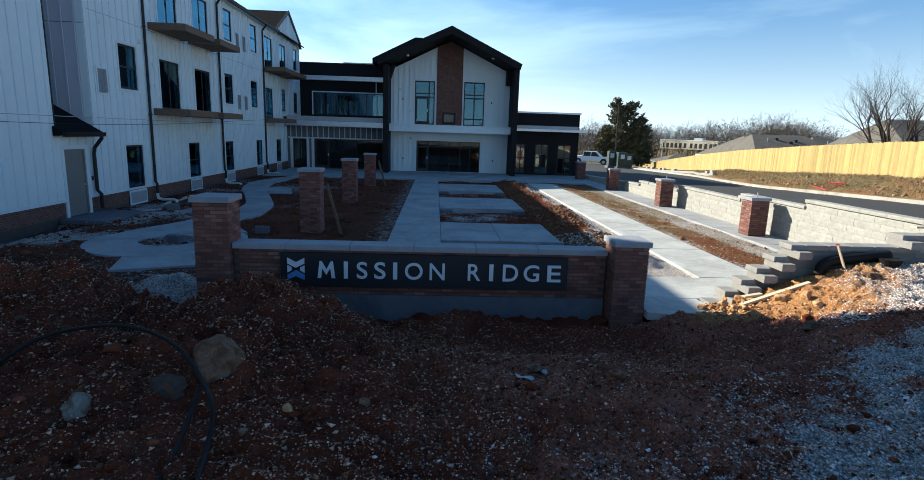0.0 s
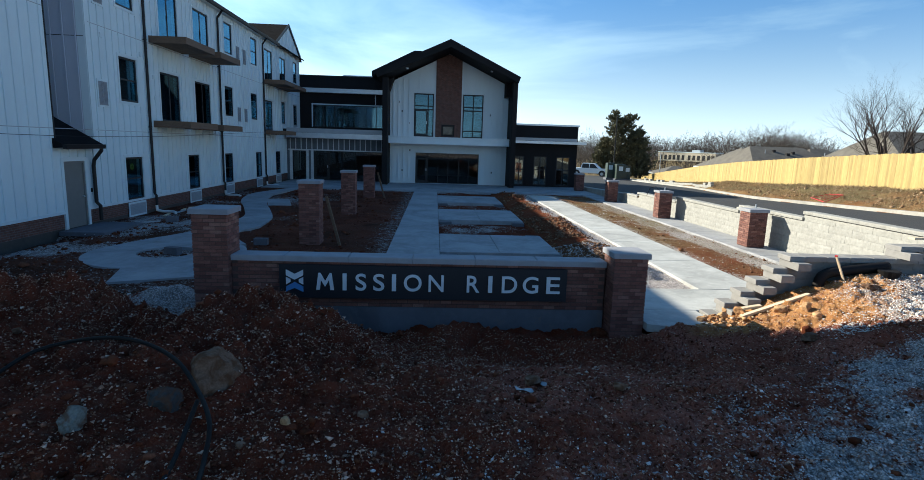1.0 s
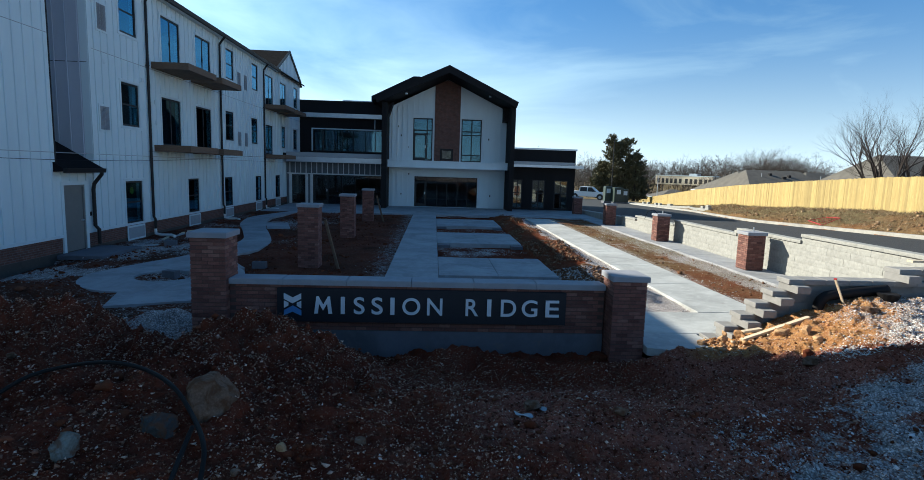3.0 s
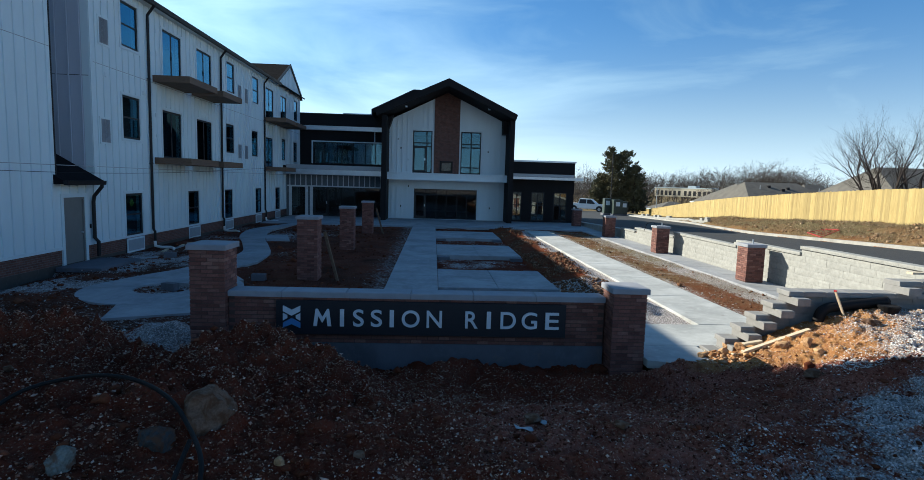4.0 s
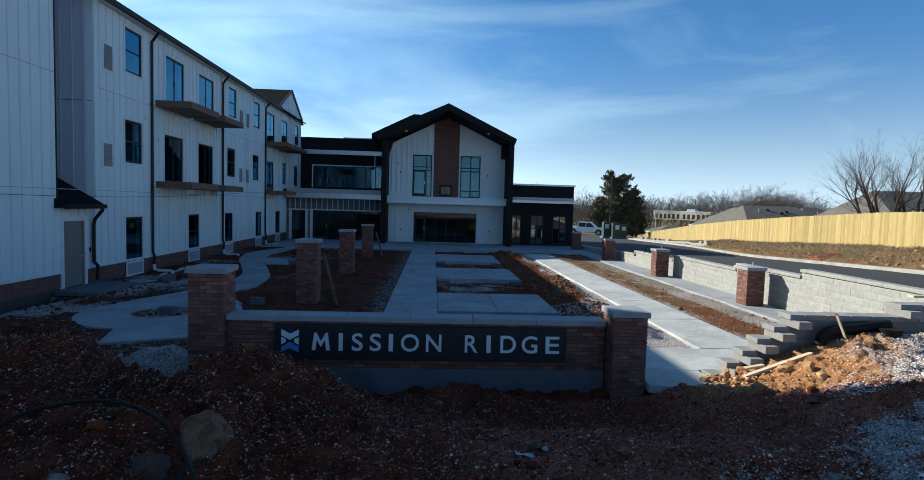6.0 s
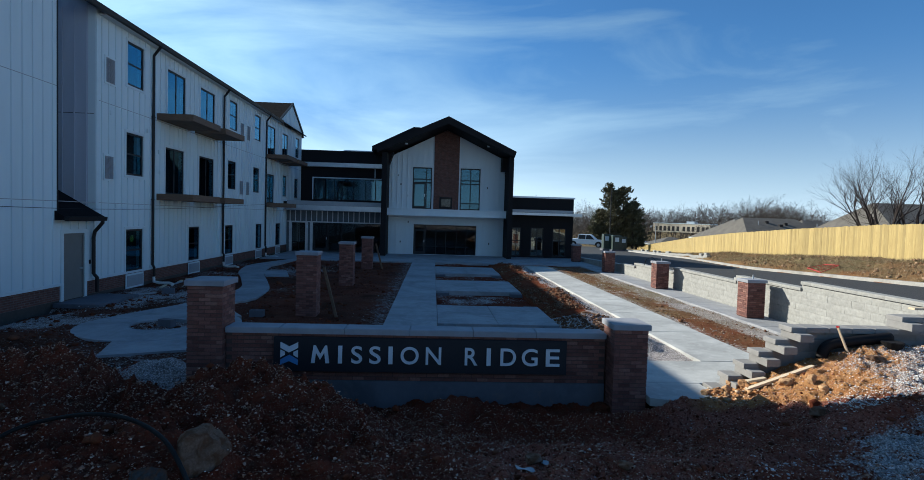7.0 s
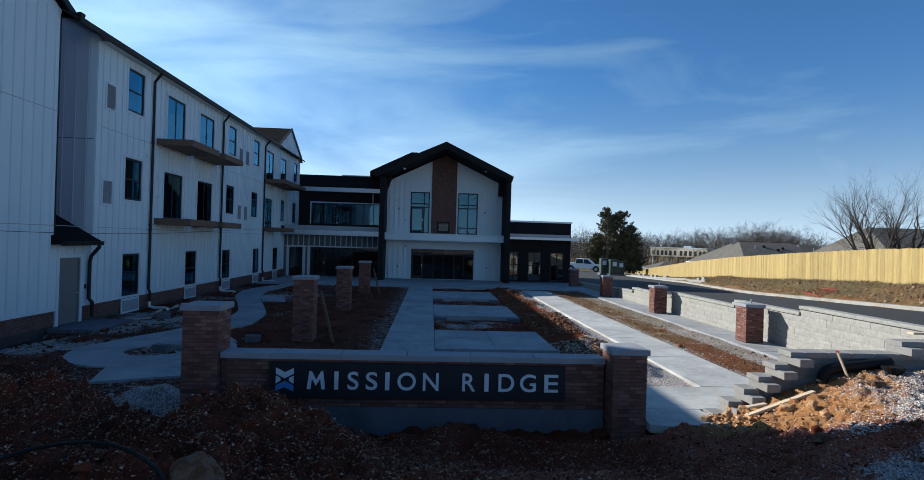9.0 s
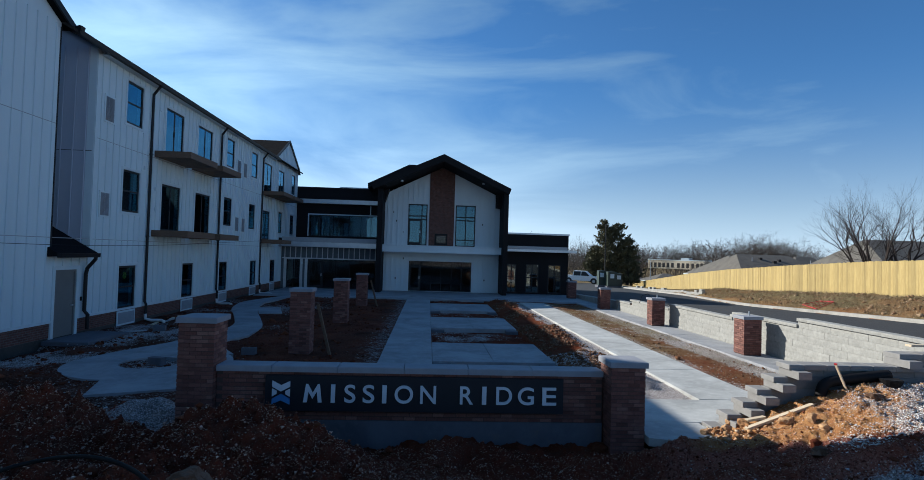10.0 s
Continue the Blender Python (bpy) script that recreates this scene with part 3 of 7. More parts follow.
    # past the buildings
    back = np.where(y > 46, smooth01(46, 60, y), 0.0)
    z = np.where(x <= 11.5, z * (1 - back) + back * np.minimum(road_height(y), far), z)
    return z


def gravel_mask(x, y):
    g = smooth01(-1.0, 1.9, x - 1.75 - 1.12 * (y - 3.4) + 1.1 * fbm(x, y, 1.1, 4, 91) + 0.6 * fbm(x, y, 0.35, 3, 94)) * smooth01(7.0, 6.5, y) * np.clip(0.8 + 0.9 * fbm(x, y, 0.55, 4, 99), 0, 0.98)
    g = np.maximum(g, (0.22 + 0.5 * fbm(x, y, 0.4, 3, 97)) * smooth01(4.6, 3.2, y) * smooth01(-1.0, 1.0, x))
    g = np.maximum(g, 0.95 * smooth01(5.9, 8.0, x + 0.9 * fbm(x, y, 0.8, 3, 92) + 0.6 * (7.6 - y)) * smooth01(7.25, 7.5, y) * (y < 10))
    g = np.maximum(g, 0.95 * bell(x, y, -4.85, 10.1, 0.8, 0.8))
    g = np.maximum(g, 0.4 * ((x > -2.6) & (x < -1.3) & (y > 10) & (y < 36.6)) * smooth01(-2.6, -1.5, x))
    g = np.maximum(g, (0.26 + 0.7 * fbm(x, y, 1.1, 3, 25)) * ((x > 0.2) & (x < 3.8) & (y > 11) & (y < 38)))
    g = np.maximum(g, 0.9 * ((x > 3.8) & (x < 6.3) & (y > 9.9) & (y < 17)))
    g = np.maximum(g, 0.9 * smooth01(5.0, 5.5, x) * (x < 6.4) * (y > 10) * (y < 36))
    g = np.maximum(g, (0.8 + 0.5 * fbm(x, y, 1.8, 3, 17)) * smooth01(8.8, 9.4, x) * (x < 10.3) * (y > 10) * (y < 33))
    g = np.maximum(g, (0.55 + 0.6 * fbm(x, y, 1.8, 3, 19)) * smooth01(8.5, 7.9, x) * (x > 7.7) * (y > 10) * (y < 36))
    g = np.maximum(g, (0.2 + 0.7 * fbm(x, y, 2.5, 3, 15)) * ((x < -5) & (y > 10.5) & (y < 40)))
    g = np.maximum(g, (0.4 + 0.7 * fbm(x, y, 0.9, 3, 18)) * (x < -7.5) * smooth01(13.5, 14.5, y) * (y < 23))
    g = np.maximum(g, (0.25 + 0.6 * fbm(x, y, 0.5, 3, 28)) * ((x > 7.7) & (x < 10.2) & (y < 36)) * smooth01(13, 19, y))
    return np.clip(g, 0, 1)


def lit_subsoil_mask(x, y):
    # its near edge is laid along the building's shadow edge, as sunlit ground
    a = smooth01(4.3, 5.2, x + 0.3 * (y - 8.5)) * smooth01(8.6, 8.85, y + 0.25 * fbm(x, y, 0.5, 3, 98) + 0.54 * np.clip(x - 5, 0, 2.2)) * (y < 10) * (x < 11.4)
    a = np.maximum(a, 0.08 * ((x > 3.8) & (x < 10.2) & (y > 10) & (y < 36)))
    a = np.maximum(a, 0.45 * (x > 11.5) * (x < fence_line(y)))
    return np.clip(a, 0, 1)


def grass_mask(x, y):
    curb, fen = curb_line(y), fence_line(y)
    t = (x - curb) / np.maximum(fen - curb, 1)
    a = smooth01(0.02, 0.25, t) * (0.9 + 0.8 * fbm(x, y, 1.6, 3, 51)) * smooth01(14, 25, y)
    a = np.maximum(a, (0.6 + 0.6 * fbm(x, y, 0.9, 3, 52)) * (t > 0.02) * (y < 62))
    a = np.where(x > fen, 0.9, a)
    a = np.where(np.hypot(x, y) > 62, 0.9, a)
    # unseen ground behind the camera, kept bare so windows reflect it dark
    a = np.where(y < -15, 0.1, a)
    a = np.maximum(a, (0.22 + 0.4 * smooth01(14, 20, y)) * ((x > 7.8) & (x < 10.1) & (y > 10) & (y < 36)) * (0.75 + fbm(x, y, 1.2, 3, 61)))
    return np.clip(a, 0, 1)


def wet_shade_mask(x, y):
    """Dark damp soil of the planting beds, with the court's shade put into its colour."""
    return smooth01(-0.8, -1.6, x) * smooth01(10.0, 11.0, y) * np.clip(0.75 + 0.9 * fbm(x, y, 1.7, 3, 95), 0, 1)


def dust_mask(x, y):
    """Limestone fines trodden into the clay of the yard before the sign."""
    a = (0.16 + 0.7 * smooth01(-0.8, 1.6, x + 0.4 * fbm(x, y, 0.9, 3, 37)) * np.maximum(smooth01(8.6, 7.2, y), smooth01(3.0, 4.5, x))) * smooth01(9.7, 9.3, y)
    a = np.maximum(a, 0.24 * ((x < -1.35) & (x > -11.6) & (y > 11) & (y < 36.5)))
    return np.clip(a * (0.85 + 0.9 * fbm(x, y, 0.6, 4, 38)), 0, 1)


def build_ground():
    xs = np.concatenate([-np.geomspace(420, 13, 26), np.arange(-12.8, -7, 0.3), np.arange(-7, 9.4, 0.036), np.arange(9.4, 11.45, 0.12), [11.5, 11.52],
                         np.arange(11.7, 27, 0.3), np.arange(27, 60, 1.2), np.geomspace(61, 900, 30)])
    ys = np.concatenate([-np.geomspace(300, 3, 16), np.arange(-2, 2.4, 0.3), np.arange(2.4, 10.2, 0.036), np.arange(10.3, 46, 0.2), np.arange(46, 90, 0.8), np.geomspace(91, 1500, 34)])
    gx, gy = np.meshgrid(xs, ys)
    z = ground_height(gx, gy)
    co = np.stack([gx, gy, z], -1).reshape(-1, 3)
    nx, ny = len(xs), len(ys)
    i = (np.arange(ny - 1)[:, None] * nx + np.arange(nx - 1)[None]).ravel()
    quads = np.stack([i, i + 1, i + nx + 1, i + nx], 1)
    me = bpy.data.meshes.new("ground")
    me.vertices.add(len(co))
    me.vertices.foreach_set("co", co.ravel())
    me.loops.add(quads.size)
    me.loops.foreach_set("vertex_index", quads.ravel())
    me.polygons.add(len(quads))
    me.polygons.foreach_set("loop_start", np.arange(0, quads.size, 4))
    for nm, fn in (("gravel", gravel_mask), ("grass", grass_mask), ("lit_subsoil", lit_subsoil_mask), ("wet_shade", wet_shade_mask), ("dust", dust_mask)):
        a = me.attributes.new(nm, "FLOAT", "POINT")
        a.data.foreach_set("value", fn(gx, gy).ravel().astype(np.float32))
    me.materials.append(M_GROUND)
    me.update(calc_edges=True)
    me.shade_smooth()
    return tagged(new("ground", me), "red clay and crushed stone building-site ground with dry grass", "ground", kind="structure")


ground = build_ground()


def floor_z(x, y):
    return float(ground_height(np.array([float(x)]), np.array([float(y)]))[0])


# ---------------------------------------------------------------- paving
def slab(name, x0, x1, y0, y1, top=0.0, thick=0.14, mat=None, joints=(), label="", category="pavement"):
    """A poured slab cut into bays across its length by tooled joints."""
    ob = thing(name, (x0, y0, top - thick), label or "pale broom-finished concrete path", category, kind="structure")
    cuts = [y0, *joints, y1]
    for a, b in zip(cuts, cuts[1:]):
        part("concrete_bay", Geo().bevel_box(x0, x1, a + 0.006, b - 0.006, top - thick, top, 0.012), mat or M_CONC, ob)
    return ob


slab("path", -1.32, 0.2, 10.1, 36.59, joints=np.arange(12.4, 36, 2.55).tolist(), label="pale concrete central path through the court")
slab("path", 6.08, 7.68, 11.8, 35.6, joints=np.arange(15, 36, 3.05).tolist(), mat=M_CONC1, label="pale concrete side path beside bare dirt")
slab("path", 10.1, 11.42, 10.15, 36.59, joints=np.arange(13, 36, 3.05).tolist(), label="pale concrete walk at the foot of the block wall")
slab("path", 3.95, 7.68, 10.12, 11.79, joints=[], mat=M_CONC1, label="pale concrete landing beside the sign pillar")
low_landing = thing("path", (4.5, 9.5, -0.14), "pale concrete landing at the foot of the steps", "pavement", kind="structure")
part("concrete_bay", Geo().prism([(3.9, 10.11), (3.88, 9.22), (4.7, 8.95), (5.2, 9.05), (5.2, 10.11)], "z", -0.14, 0.0), M_CONC1, low_landing)
slab("patio", -11.4, 11.4, 36.6, 44.2, joints=[39.2, 41.7], label="pale concrete patio before the main entrance")
for y0, y1 in ((15.7, 18.95), (22.75, 26.6), (29.8, 33.9)):
    ob = thing("slab", (0.21, y0, -0.2), "pale concrete court slab with notched corners", "slab", "court slabs", "structure")
    for a, b in ((0.21, 1.98), (1.99, 3.78)):
        part("concrete_bay", Geo().bevel_box(a, b, y0, y1, -0.02 - 0.2, -0.02, 0.012), M_CONC, ob)
    for a, b in ((0.21, 0.75), (3.3, 3.8)):
        part("footing", Geo().bevel_box(a, b, y0 - 0.32, y0 - 0.003, -0.26, -0.07, 0.012), M_CONC2, ob)
        part("footing", Geo().bevel_box(a, b, y1 + 0.003, y1 + 0.3, -0.26, -0.05, 0.012), M_CONC2, ob)


def spline(pts, n=6):
    """A smooth line through the points."""
    out, ps = [], [Vector(p) for p in pts]
    for i in range(len(ps) - 1):
        p0, p1, p2, p3 = (ps[min(max(i + k, 0), len(ps) - 1)] for k in (-1, 0, 1, 2))
        for j in range(n):
            t = j / n
            out.append(0.5 * (2 * p1 + (p2 - p0) * t + (2 * p0 - 5 * p1 + 4 * p2 - p3) * t * t + (3 * p1 - p0 - 3 * p2 + p3) * t ** 3))
    return out + [ps[-1]]


def curved_path():
    """The winding path with its round seat ring, poured level."""
    ob = thing("path", (-8, 14, -0.14), "pale concrete winding path with a round opening", "path", kind="structure")
    # ring with its round planting hole
    cx, cy, r0, r1, n = -7.1, 14.72, 0.74, 1.97, 56
    for lo, hi in ((0, 23), (23, 56)):
        g = Geo()
        for i in range(lo, hi):
            a, b = 0.15 + 2 * math.pi * i / n, 0.15 + 2 * math.pi * (i + 1) / n
            p = [(cx + r * math.cos(t), cy + r * math.sin(t)) for r, t in ((r0, a), (r1, a), (r1, b), (r0, b))]
            g.prism(p, "z", -0.16, 0.0)
        part("ring", g, M_CONC, ob)
    # tail to the front
    part("tail", Geo().prism([(-7.3, 12.9), (-6.84, 11.47), (-5.33, 12.08), (-4.4, 12.45), (-4.4, 14.0), (-6.5, 13.2)], "z", -0.16, -0.004), M_CONC, ob)
    # winding run to the patio, between two edges
    left = spline([(-9.0, 15.25), (-8.55, 16.65), (-7.99, 18.16), (-7.55, 21.6), (-8.5, 24.8), (-9.74, 28.0), (-10.39, 31.2), (-10.2, 33.2), (-9.3, 36.6)])
    right = spline([(-5.5, 16.1), (-6.05, 17.0), (-6.5, 18.2), (-6.2, 19.6), (-6.4, 21.8), (-7.2, 24.3), (-8.3, 27.5), (-9.2, 31.9), (-8.6, 36.6)])
    cuts = [0, 9, 17, 25, 33, 41, len(left) - 1]
    for lo, hi in zip(cuts, cuts[1:]):
        g = Geo()
        for i in range(lo, hi):
            f0, f1 = (0.006 if i == lo else 0.0), (0.006 if i == hi - 1 else 0.0)
            a, c, b, d = left[i], left[i + 1], right[i], right[i + 1]
            g.prism([a.lerp(c, f0), c.lerp(a, f1), d.lerp(b, f1), b.lerp(d, f0)], "z", -0.16, 0.004)
        part("run", g, M_CONC, ob)
    part("spur", Geo().prism([(-7.85, 26.2), (-6.91, 26.71), (-7.66, 29.16), (-8.75, 28.95)], "z", -0.16, -0.004), M_CONC, ob)
    return ob


curved_path()
ob = thing("door_slab", (-11.0, 18.4, -0.1), "small grey concrete stoop before the side door", "slab", kind="structure")
part("stoop", Geo().bevel_box(-11.68, -10.3, 17.4, 19.7, -0.12, 0.02, 0.015), M_CONC2, ob)


def build_road():
    g = Geo()
    ys = np.concatenate([np.arange(-12, 60, 2.0), np.arange(60, 100, 5.0)])
    for a, b in zip(ys, ys[1:]):
        def edge(y):
            return float(np.interp(y, [0, 33, 34, 50, 62, 80], [11.95, 11.95, 11.6, 11.6, 6, 4]))
        za, zb = float(road_height(a)), float(road_height(b))
        g.add([(edge(a), a, za), (float(curb_line(a)), a, za), (float(curb_line(b)), b, zb), (edge(b), b, zb)], [(0, 1, 2, 3)])
    road = part("road", g, M_ASPHALT)
    tagged(road, "dark new asphalt drive sloping down past the building", "road", kind="structure")
    kerb = thing("kerb", (17.4, 18, 1.1), "pale concrete kerb along the asphalt drive", "kerb", kind="structure")
    for a, b in zip(ys, ys[1:]):
        if b > 84:
            continue
        za, zb, xa, xb = float(road_height(a)), float(road_height(b)), float(curb_line(a)), float(curb_line(b))
        q = [(xa, a, za - 0.1), (xa + 0.3, a, za - 0.1), (xa + 0.3, a, za + 0.14), (xa + 0.03, a, za + 0.14)]
        r = [(xb, b - 0.005, zb - 0.1), (xb + 0.3, b - 0.005, zb - 0.1), (xb + 0.3, b - 0.005, zb + 0.14), (xb + 0.03, b - 0.005, zb + 0.14)]
        part("kerb_stone", Geo().add(q + r, [(0, 1, 2, 3), (7, 6, 5, 4), (0, 4, 5, 1), (1, 5, 6, 2), (2, 6, 7, 3), (3, 7, 4, 0)]), M_CONC3, kerb)

    edge_kerb = thing("kerb", (11.5, 38, 0), "pale concrete edge between the patio and the drive", "kerb", kind="structure")
    for a in np.arange(32.3, 43.7, 1.9):
        b = min(a + 1.89, 43.75)
        za, zb = float(road_height(a)) + 0.03, float(road_height(b)) + 0.03
        q = [(x, y, z) for y, zt in ((a, za), (b, zb)) for x, z in ((11.43, -0.2), (11.95, -0.2), (11.95, zt), (11.45, zt))]
        part("kerb_stone", Geo().add([tuple(map(float, p)) for p in q], [(0, 1, 2, 3), (7, 6, 5, 4), (0, 4, 5, 1), (1, 5, 6, 2), (2, 6, 7, 3), (3, 7, 4, 0)]), M_CONC3, edge_kerb)


build_road()

# ---------------------------------------------------------------- long white building
FX = -11.7
WINDOWS = [(21.42, 22.64, 0), (26.75, 27.97, 0), (31.33, 32.55, 0), (36.65, 37.87, 0), (41.17, 42.39, 0),
           (21.42, 22.64, 1), (31.66, 32.9, 1), (36.0, 37.22, 1), (42.92, 43.95, 1), (46.45, 47.62, 1),
           (21.48, 22.66, 2), (31.85, 33.05, 2), (36.2, 37.42, 2), (46.6, 47.75, 2)]
SLIDERS = [(24.45, 26.22, 1), (27.86, 29.68, 1), (38.95, 40.62, 1), (24.6, 26.33, 2), (27.95, 29.75, 2), (38.98, 40.8, 2), (42.62, 44.25, 2)]
SILL = [(0.59, 2.22), (4.31, 5.92), (7.72, 9.36)]
SLIDE = [None, (3.7, 5.74), (7.06, 9.14)]
holes = [(a, b, *SILL[k]) for a, b, k in WINDOWS] + [(a, b, *SLIDE[k]) for a, b, k in SLIDERS]
DOOR = (17.9, 18.94, 0.03, 2.17)

wing = thing("apartment_building", (FX, 30, 0), "three-storey white board-and-batten apartment wing on a brick base", "building")
part("wall", wall_x(FX, 19.55, 48.7, 0.57, 9.92, holes), M_WHITE, wing)
part("gable_wall", Geo().prism([(41.8, 9.92), (48.7, 9.92), (48.7, 10.14), (45.4, 11.86)], "x", FX - 0.25, FX), M_WHITE, wing)
part("wall", wall_x(FX, 17.65, 19.55, 0.57, 2.78, [DOOR]), M_WHITE, wing)
part("wall", wall_x(FX, -6.0, 17.65, 0.57, 9.92, []), M_WHITE, wing)
part("gable_wall", Geo().prism([(-6, 9.92), (17.65, 9.92), (5.8, 16.4)], "x", FX - 0.25, FX), M_WHITE, wing)
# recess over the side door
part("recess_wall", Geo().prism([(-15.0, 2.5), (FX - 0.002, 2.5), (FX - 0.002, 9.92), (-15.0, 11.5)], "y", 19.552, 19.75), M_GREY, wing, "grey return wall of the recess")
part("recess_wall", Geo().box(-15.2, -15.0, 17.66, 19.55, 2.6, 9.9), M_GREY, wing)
part("recess_wall", Geo().box(-15.0, FX - 0.25, 17.4, 17.648, 2.6, 9.9), M_WHITE, wing)
part("door_roof", Geo().prism([(-11.33, 2.62), (-11.33, 2.7), (-14.98, 4.76), (-14.98, 4.64)], "y", 17.66, 19.54), M_ROOFDARK, wing, "dark shingled lean-to roof over the door")
part("door_roof", Geo().prism([(-11.33, 2.62), (-11.33, 2.7), (-11.69, 2.9), (-11.69, 2.6)], "y", 17.47, 17.655), M_ROOFDARK, wing)
part("gutter", Geo().prism([(-11.36, 2.58), (-11.24, 2.58), (-11.22, 2.72), (-11.36, 2.72)], "y", 17.45, 19.45), M_BLACK, wing)
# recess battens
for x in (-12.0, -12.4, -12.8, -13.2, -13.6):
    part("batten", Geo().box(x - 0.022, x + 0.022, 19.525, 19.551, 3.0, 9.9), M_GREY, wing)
part("seam", Geo().box(-14.9, FX - 0.05, 19.545, 19.5515, 6.25, 6.27), M_FRAME, wing)
# brick base, bands and seams
part("foundation", Geo().box(FX - 0.27, FX - 0.035, -6, 48.7, -0.6, 0.06), M_FOUND, wing, "bare grey concrete foundation")
part("brick_base", wall_x(FX - 0.02, -6, 48.7, 0.062, 0.52, [(DOOR[0] - 0.1, DOOR[1] + 0.1, 0.0, 0.6)]), M_BRICKJ, wing, "brown brick base course")
part("water_table", Geo().box(FX - 0.1, FX + 0.03, -6, DOOR[0] - 0.12, 0.52, 0.6), M_TRIM, wing)
part("water_table", Geo().box(FX - 0.1, FX + 0.03, DOOR[1] + 0.12, 48.7, 0.52, 0.6), M_TRIM, wing)
for z, y0, y1 in ((3.2, -6, 48.7), (6.75, -6, 17.6), (6.75, 19.6, 48.7)):
    g = Geo()
    for a, b, c, d in cells(y0, y1, z - 0.011, z + 0.011, [(a - 0.12, b + 0.12, lo - 0.1, hi + 0.1) for a, b, lo, hi in holes]):
        g.box(FX - 0.01, FX + 0.006, a, b, c, d)
    part("seam", g, M_VENT, wing)
# battens
me_b = {}
for y in np.arange(-0.2, 48.6, 0.41):
    for lo, hi in ((0.62, 3.18), (3.22, 6.73), (6.77, 9.86)):
        if y < 12 or (17.6 < y < 19.62 and lo > 0.7):
            continue
        if 17.6 < y < 19.62:
            hi = 2.62
            lo = 2.28 if DOOR[0] - 0.15 < y < DOOR[1] + 0.15 else 0.62
        spans = [(lo, hi)]
        for a, b, c, d in holes:
            if a - 0.13 < y < b + 0.13 and d > lo and c < hi:
                spans = [s for p, q in spans for s in ((p, min(q, c - 0.12)), (max(p, d + 0.12), q)) if s[1] - s[0] > 0.1]
        for p, q in spans:
            key = round(q - p, 2)
            if key not in me_b:
                me_b[key] = mesh_of("batten", Geo().box(-0.002, 0.036, -0.026, 0.026, 0, key), M_WHITE)
            piece("batten", me_b[key], (FX, float(y), p), wing)
for y in np.arange(42.1, 48.6, 0.41):
    y = float(y)
    top = 11.86 - 0.52 * abs(y - 45.4) - 0.12
    if top > 10.05:
        part("batten", Geo().box(FX - 0.002, FX + 0.036, y - 0.026, y + 0.026, 9.93, top), M_WHITE, wing)
# shells behind the face: back, ends, floors
part("back_wall", Geo().box(-26.8, -26.5, -6, 52, -0.4, 9.9), M_WHITE, wing)
part("end_wall", Geo().box(-26.5, FX - 0.25, 48.45, 48.7, -0.4, 9.9), M_WHITE, wing)
part("end_wall", Geo().box(-26.5, FX - 0.25, -6.2, -5.95, -0.4, 9.9), M_WHITE, wing)
for z in (-0.05, 3.3, 6.75, 9.7):
    part("floor_plate", Geo().box(-26.4, FX - 0.26, 19.8, 48.4, z, z + 0.2), M_INSIDE, wing)
part("corridor_wall", Geo().box(-16.6, -16.45, 19.8, 48.4, 0.2, 9.6), M_INSIDE, wing)
for y in (23.2, 30.8, 34.9, 38.4, 45.2):
    part("partition", Geo().box(-16.4, FX - 0.27, y, y + 0.12, 0.2, 9.6), M_INSIDE, wing)
# roofs
roof = [(-11.34, 9.74), (-11.34, 9.84), (-19.1, 13.7), (-26.9, 9.84), (-26.9, 9.74), (-19.1, 13.56)]
part("roof", Geo().prism(roof, "y", 19.3, 49.0), M_ROOF, wing, "brown shingle roof")
part("eave_return", Geo().prism([(-11.34, 9.74), (-11.34, 9.84), (-11.78, 10.06), (-11.78, 9.96)], "y", 17.66, 19.295), M_ROOF, wing)
part("bay_roof", Geo().prism([(41.3, 9.66), (41.25, 9.76), (45.4, 11.95), (49.55, 9.76), (49.5, 9.7), (45.4, 11.88)], "x", -19.0, -11.66), M_ROOF, wing, "brown shingle cross gable")
part("bay_roof", Geo().prism([(-6.9, 9.35), (-6.95, 9.45), (5.8, 16.65), (17.98, 9.94), (17.96, 9.8), (5.8, 16.5)], "x", -26.5, -11.48), M_ROOFDARK, wing, "dark shingle cross gable")
for g in ((41.25, 9.74, 45.4, 11.9), (45.4, 11.9, 49.0, 10.02), (18.02, 9.83, 5.8, 16.56)):
    part("rake_board", Geo().beam((-11.47 if g[0] < 40 else -11.63, g[0], g[1]), (-11.47 if g[0] < 40 else -11.63, g[2], g[3]), 0.06, 0.2), M_BLACK, wing)
part("eave_gutter", Geo().prism([(-11.42, 9.69), (-11.28, 9.69), (-11.24, 9.84), (-11.42, 9.84)], "y", 17.9, 41.4), M_BLACK, wing)
part("gutter_end", Geo().prism([(-11.5, 9.72), (-11.28, 9.72), (-11.22, 9.96), (-11.3, 9.98), (-11.5, 9.9)], "y", 17.86, 18.06), M_BLACK, wing)
part("soffit", Geo().box(FX + 0.002, -11.42, 19.7, 41.3, 9.68, 9.71), M_TRIM, wing)
part("corner_trim", Geo().box(FX - 0.05, FX + 0.02, 17.615, 17.66, 2.85, 9.8), M_BLACK, wing)
part("corner_trim", Geo().box(FX - 0.04, FX + 0.028, 19.56, 19.7, 2.95, 9.8), M_TRIM, wing)
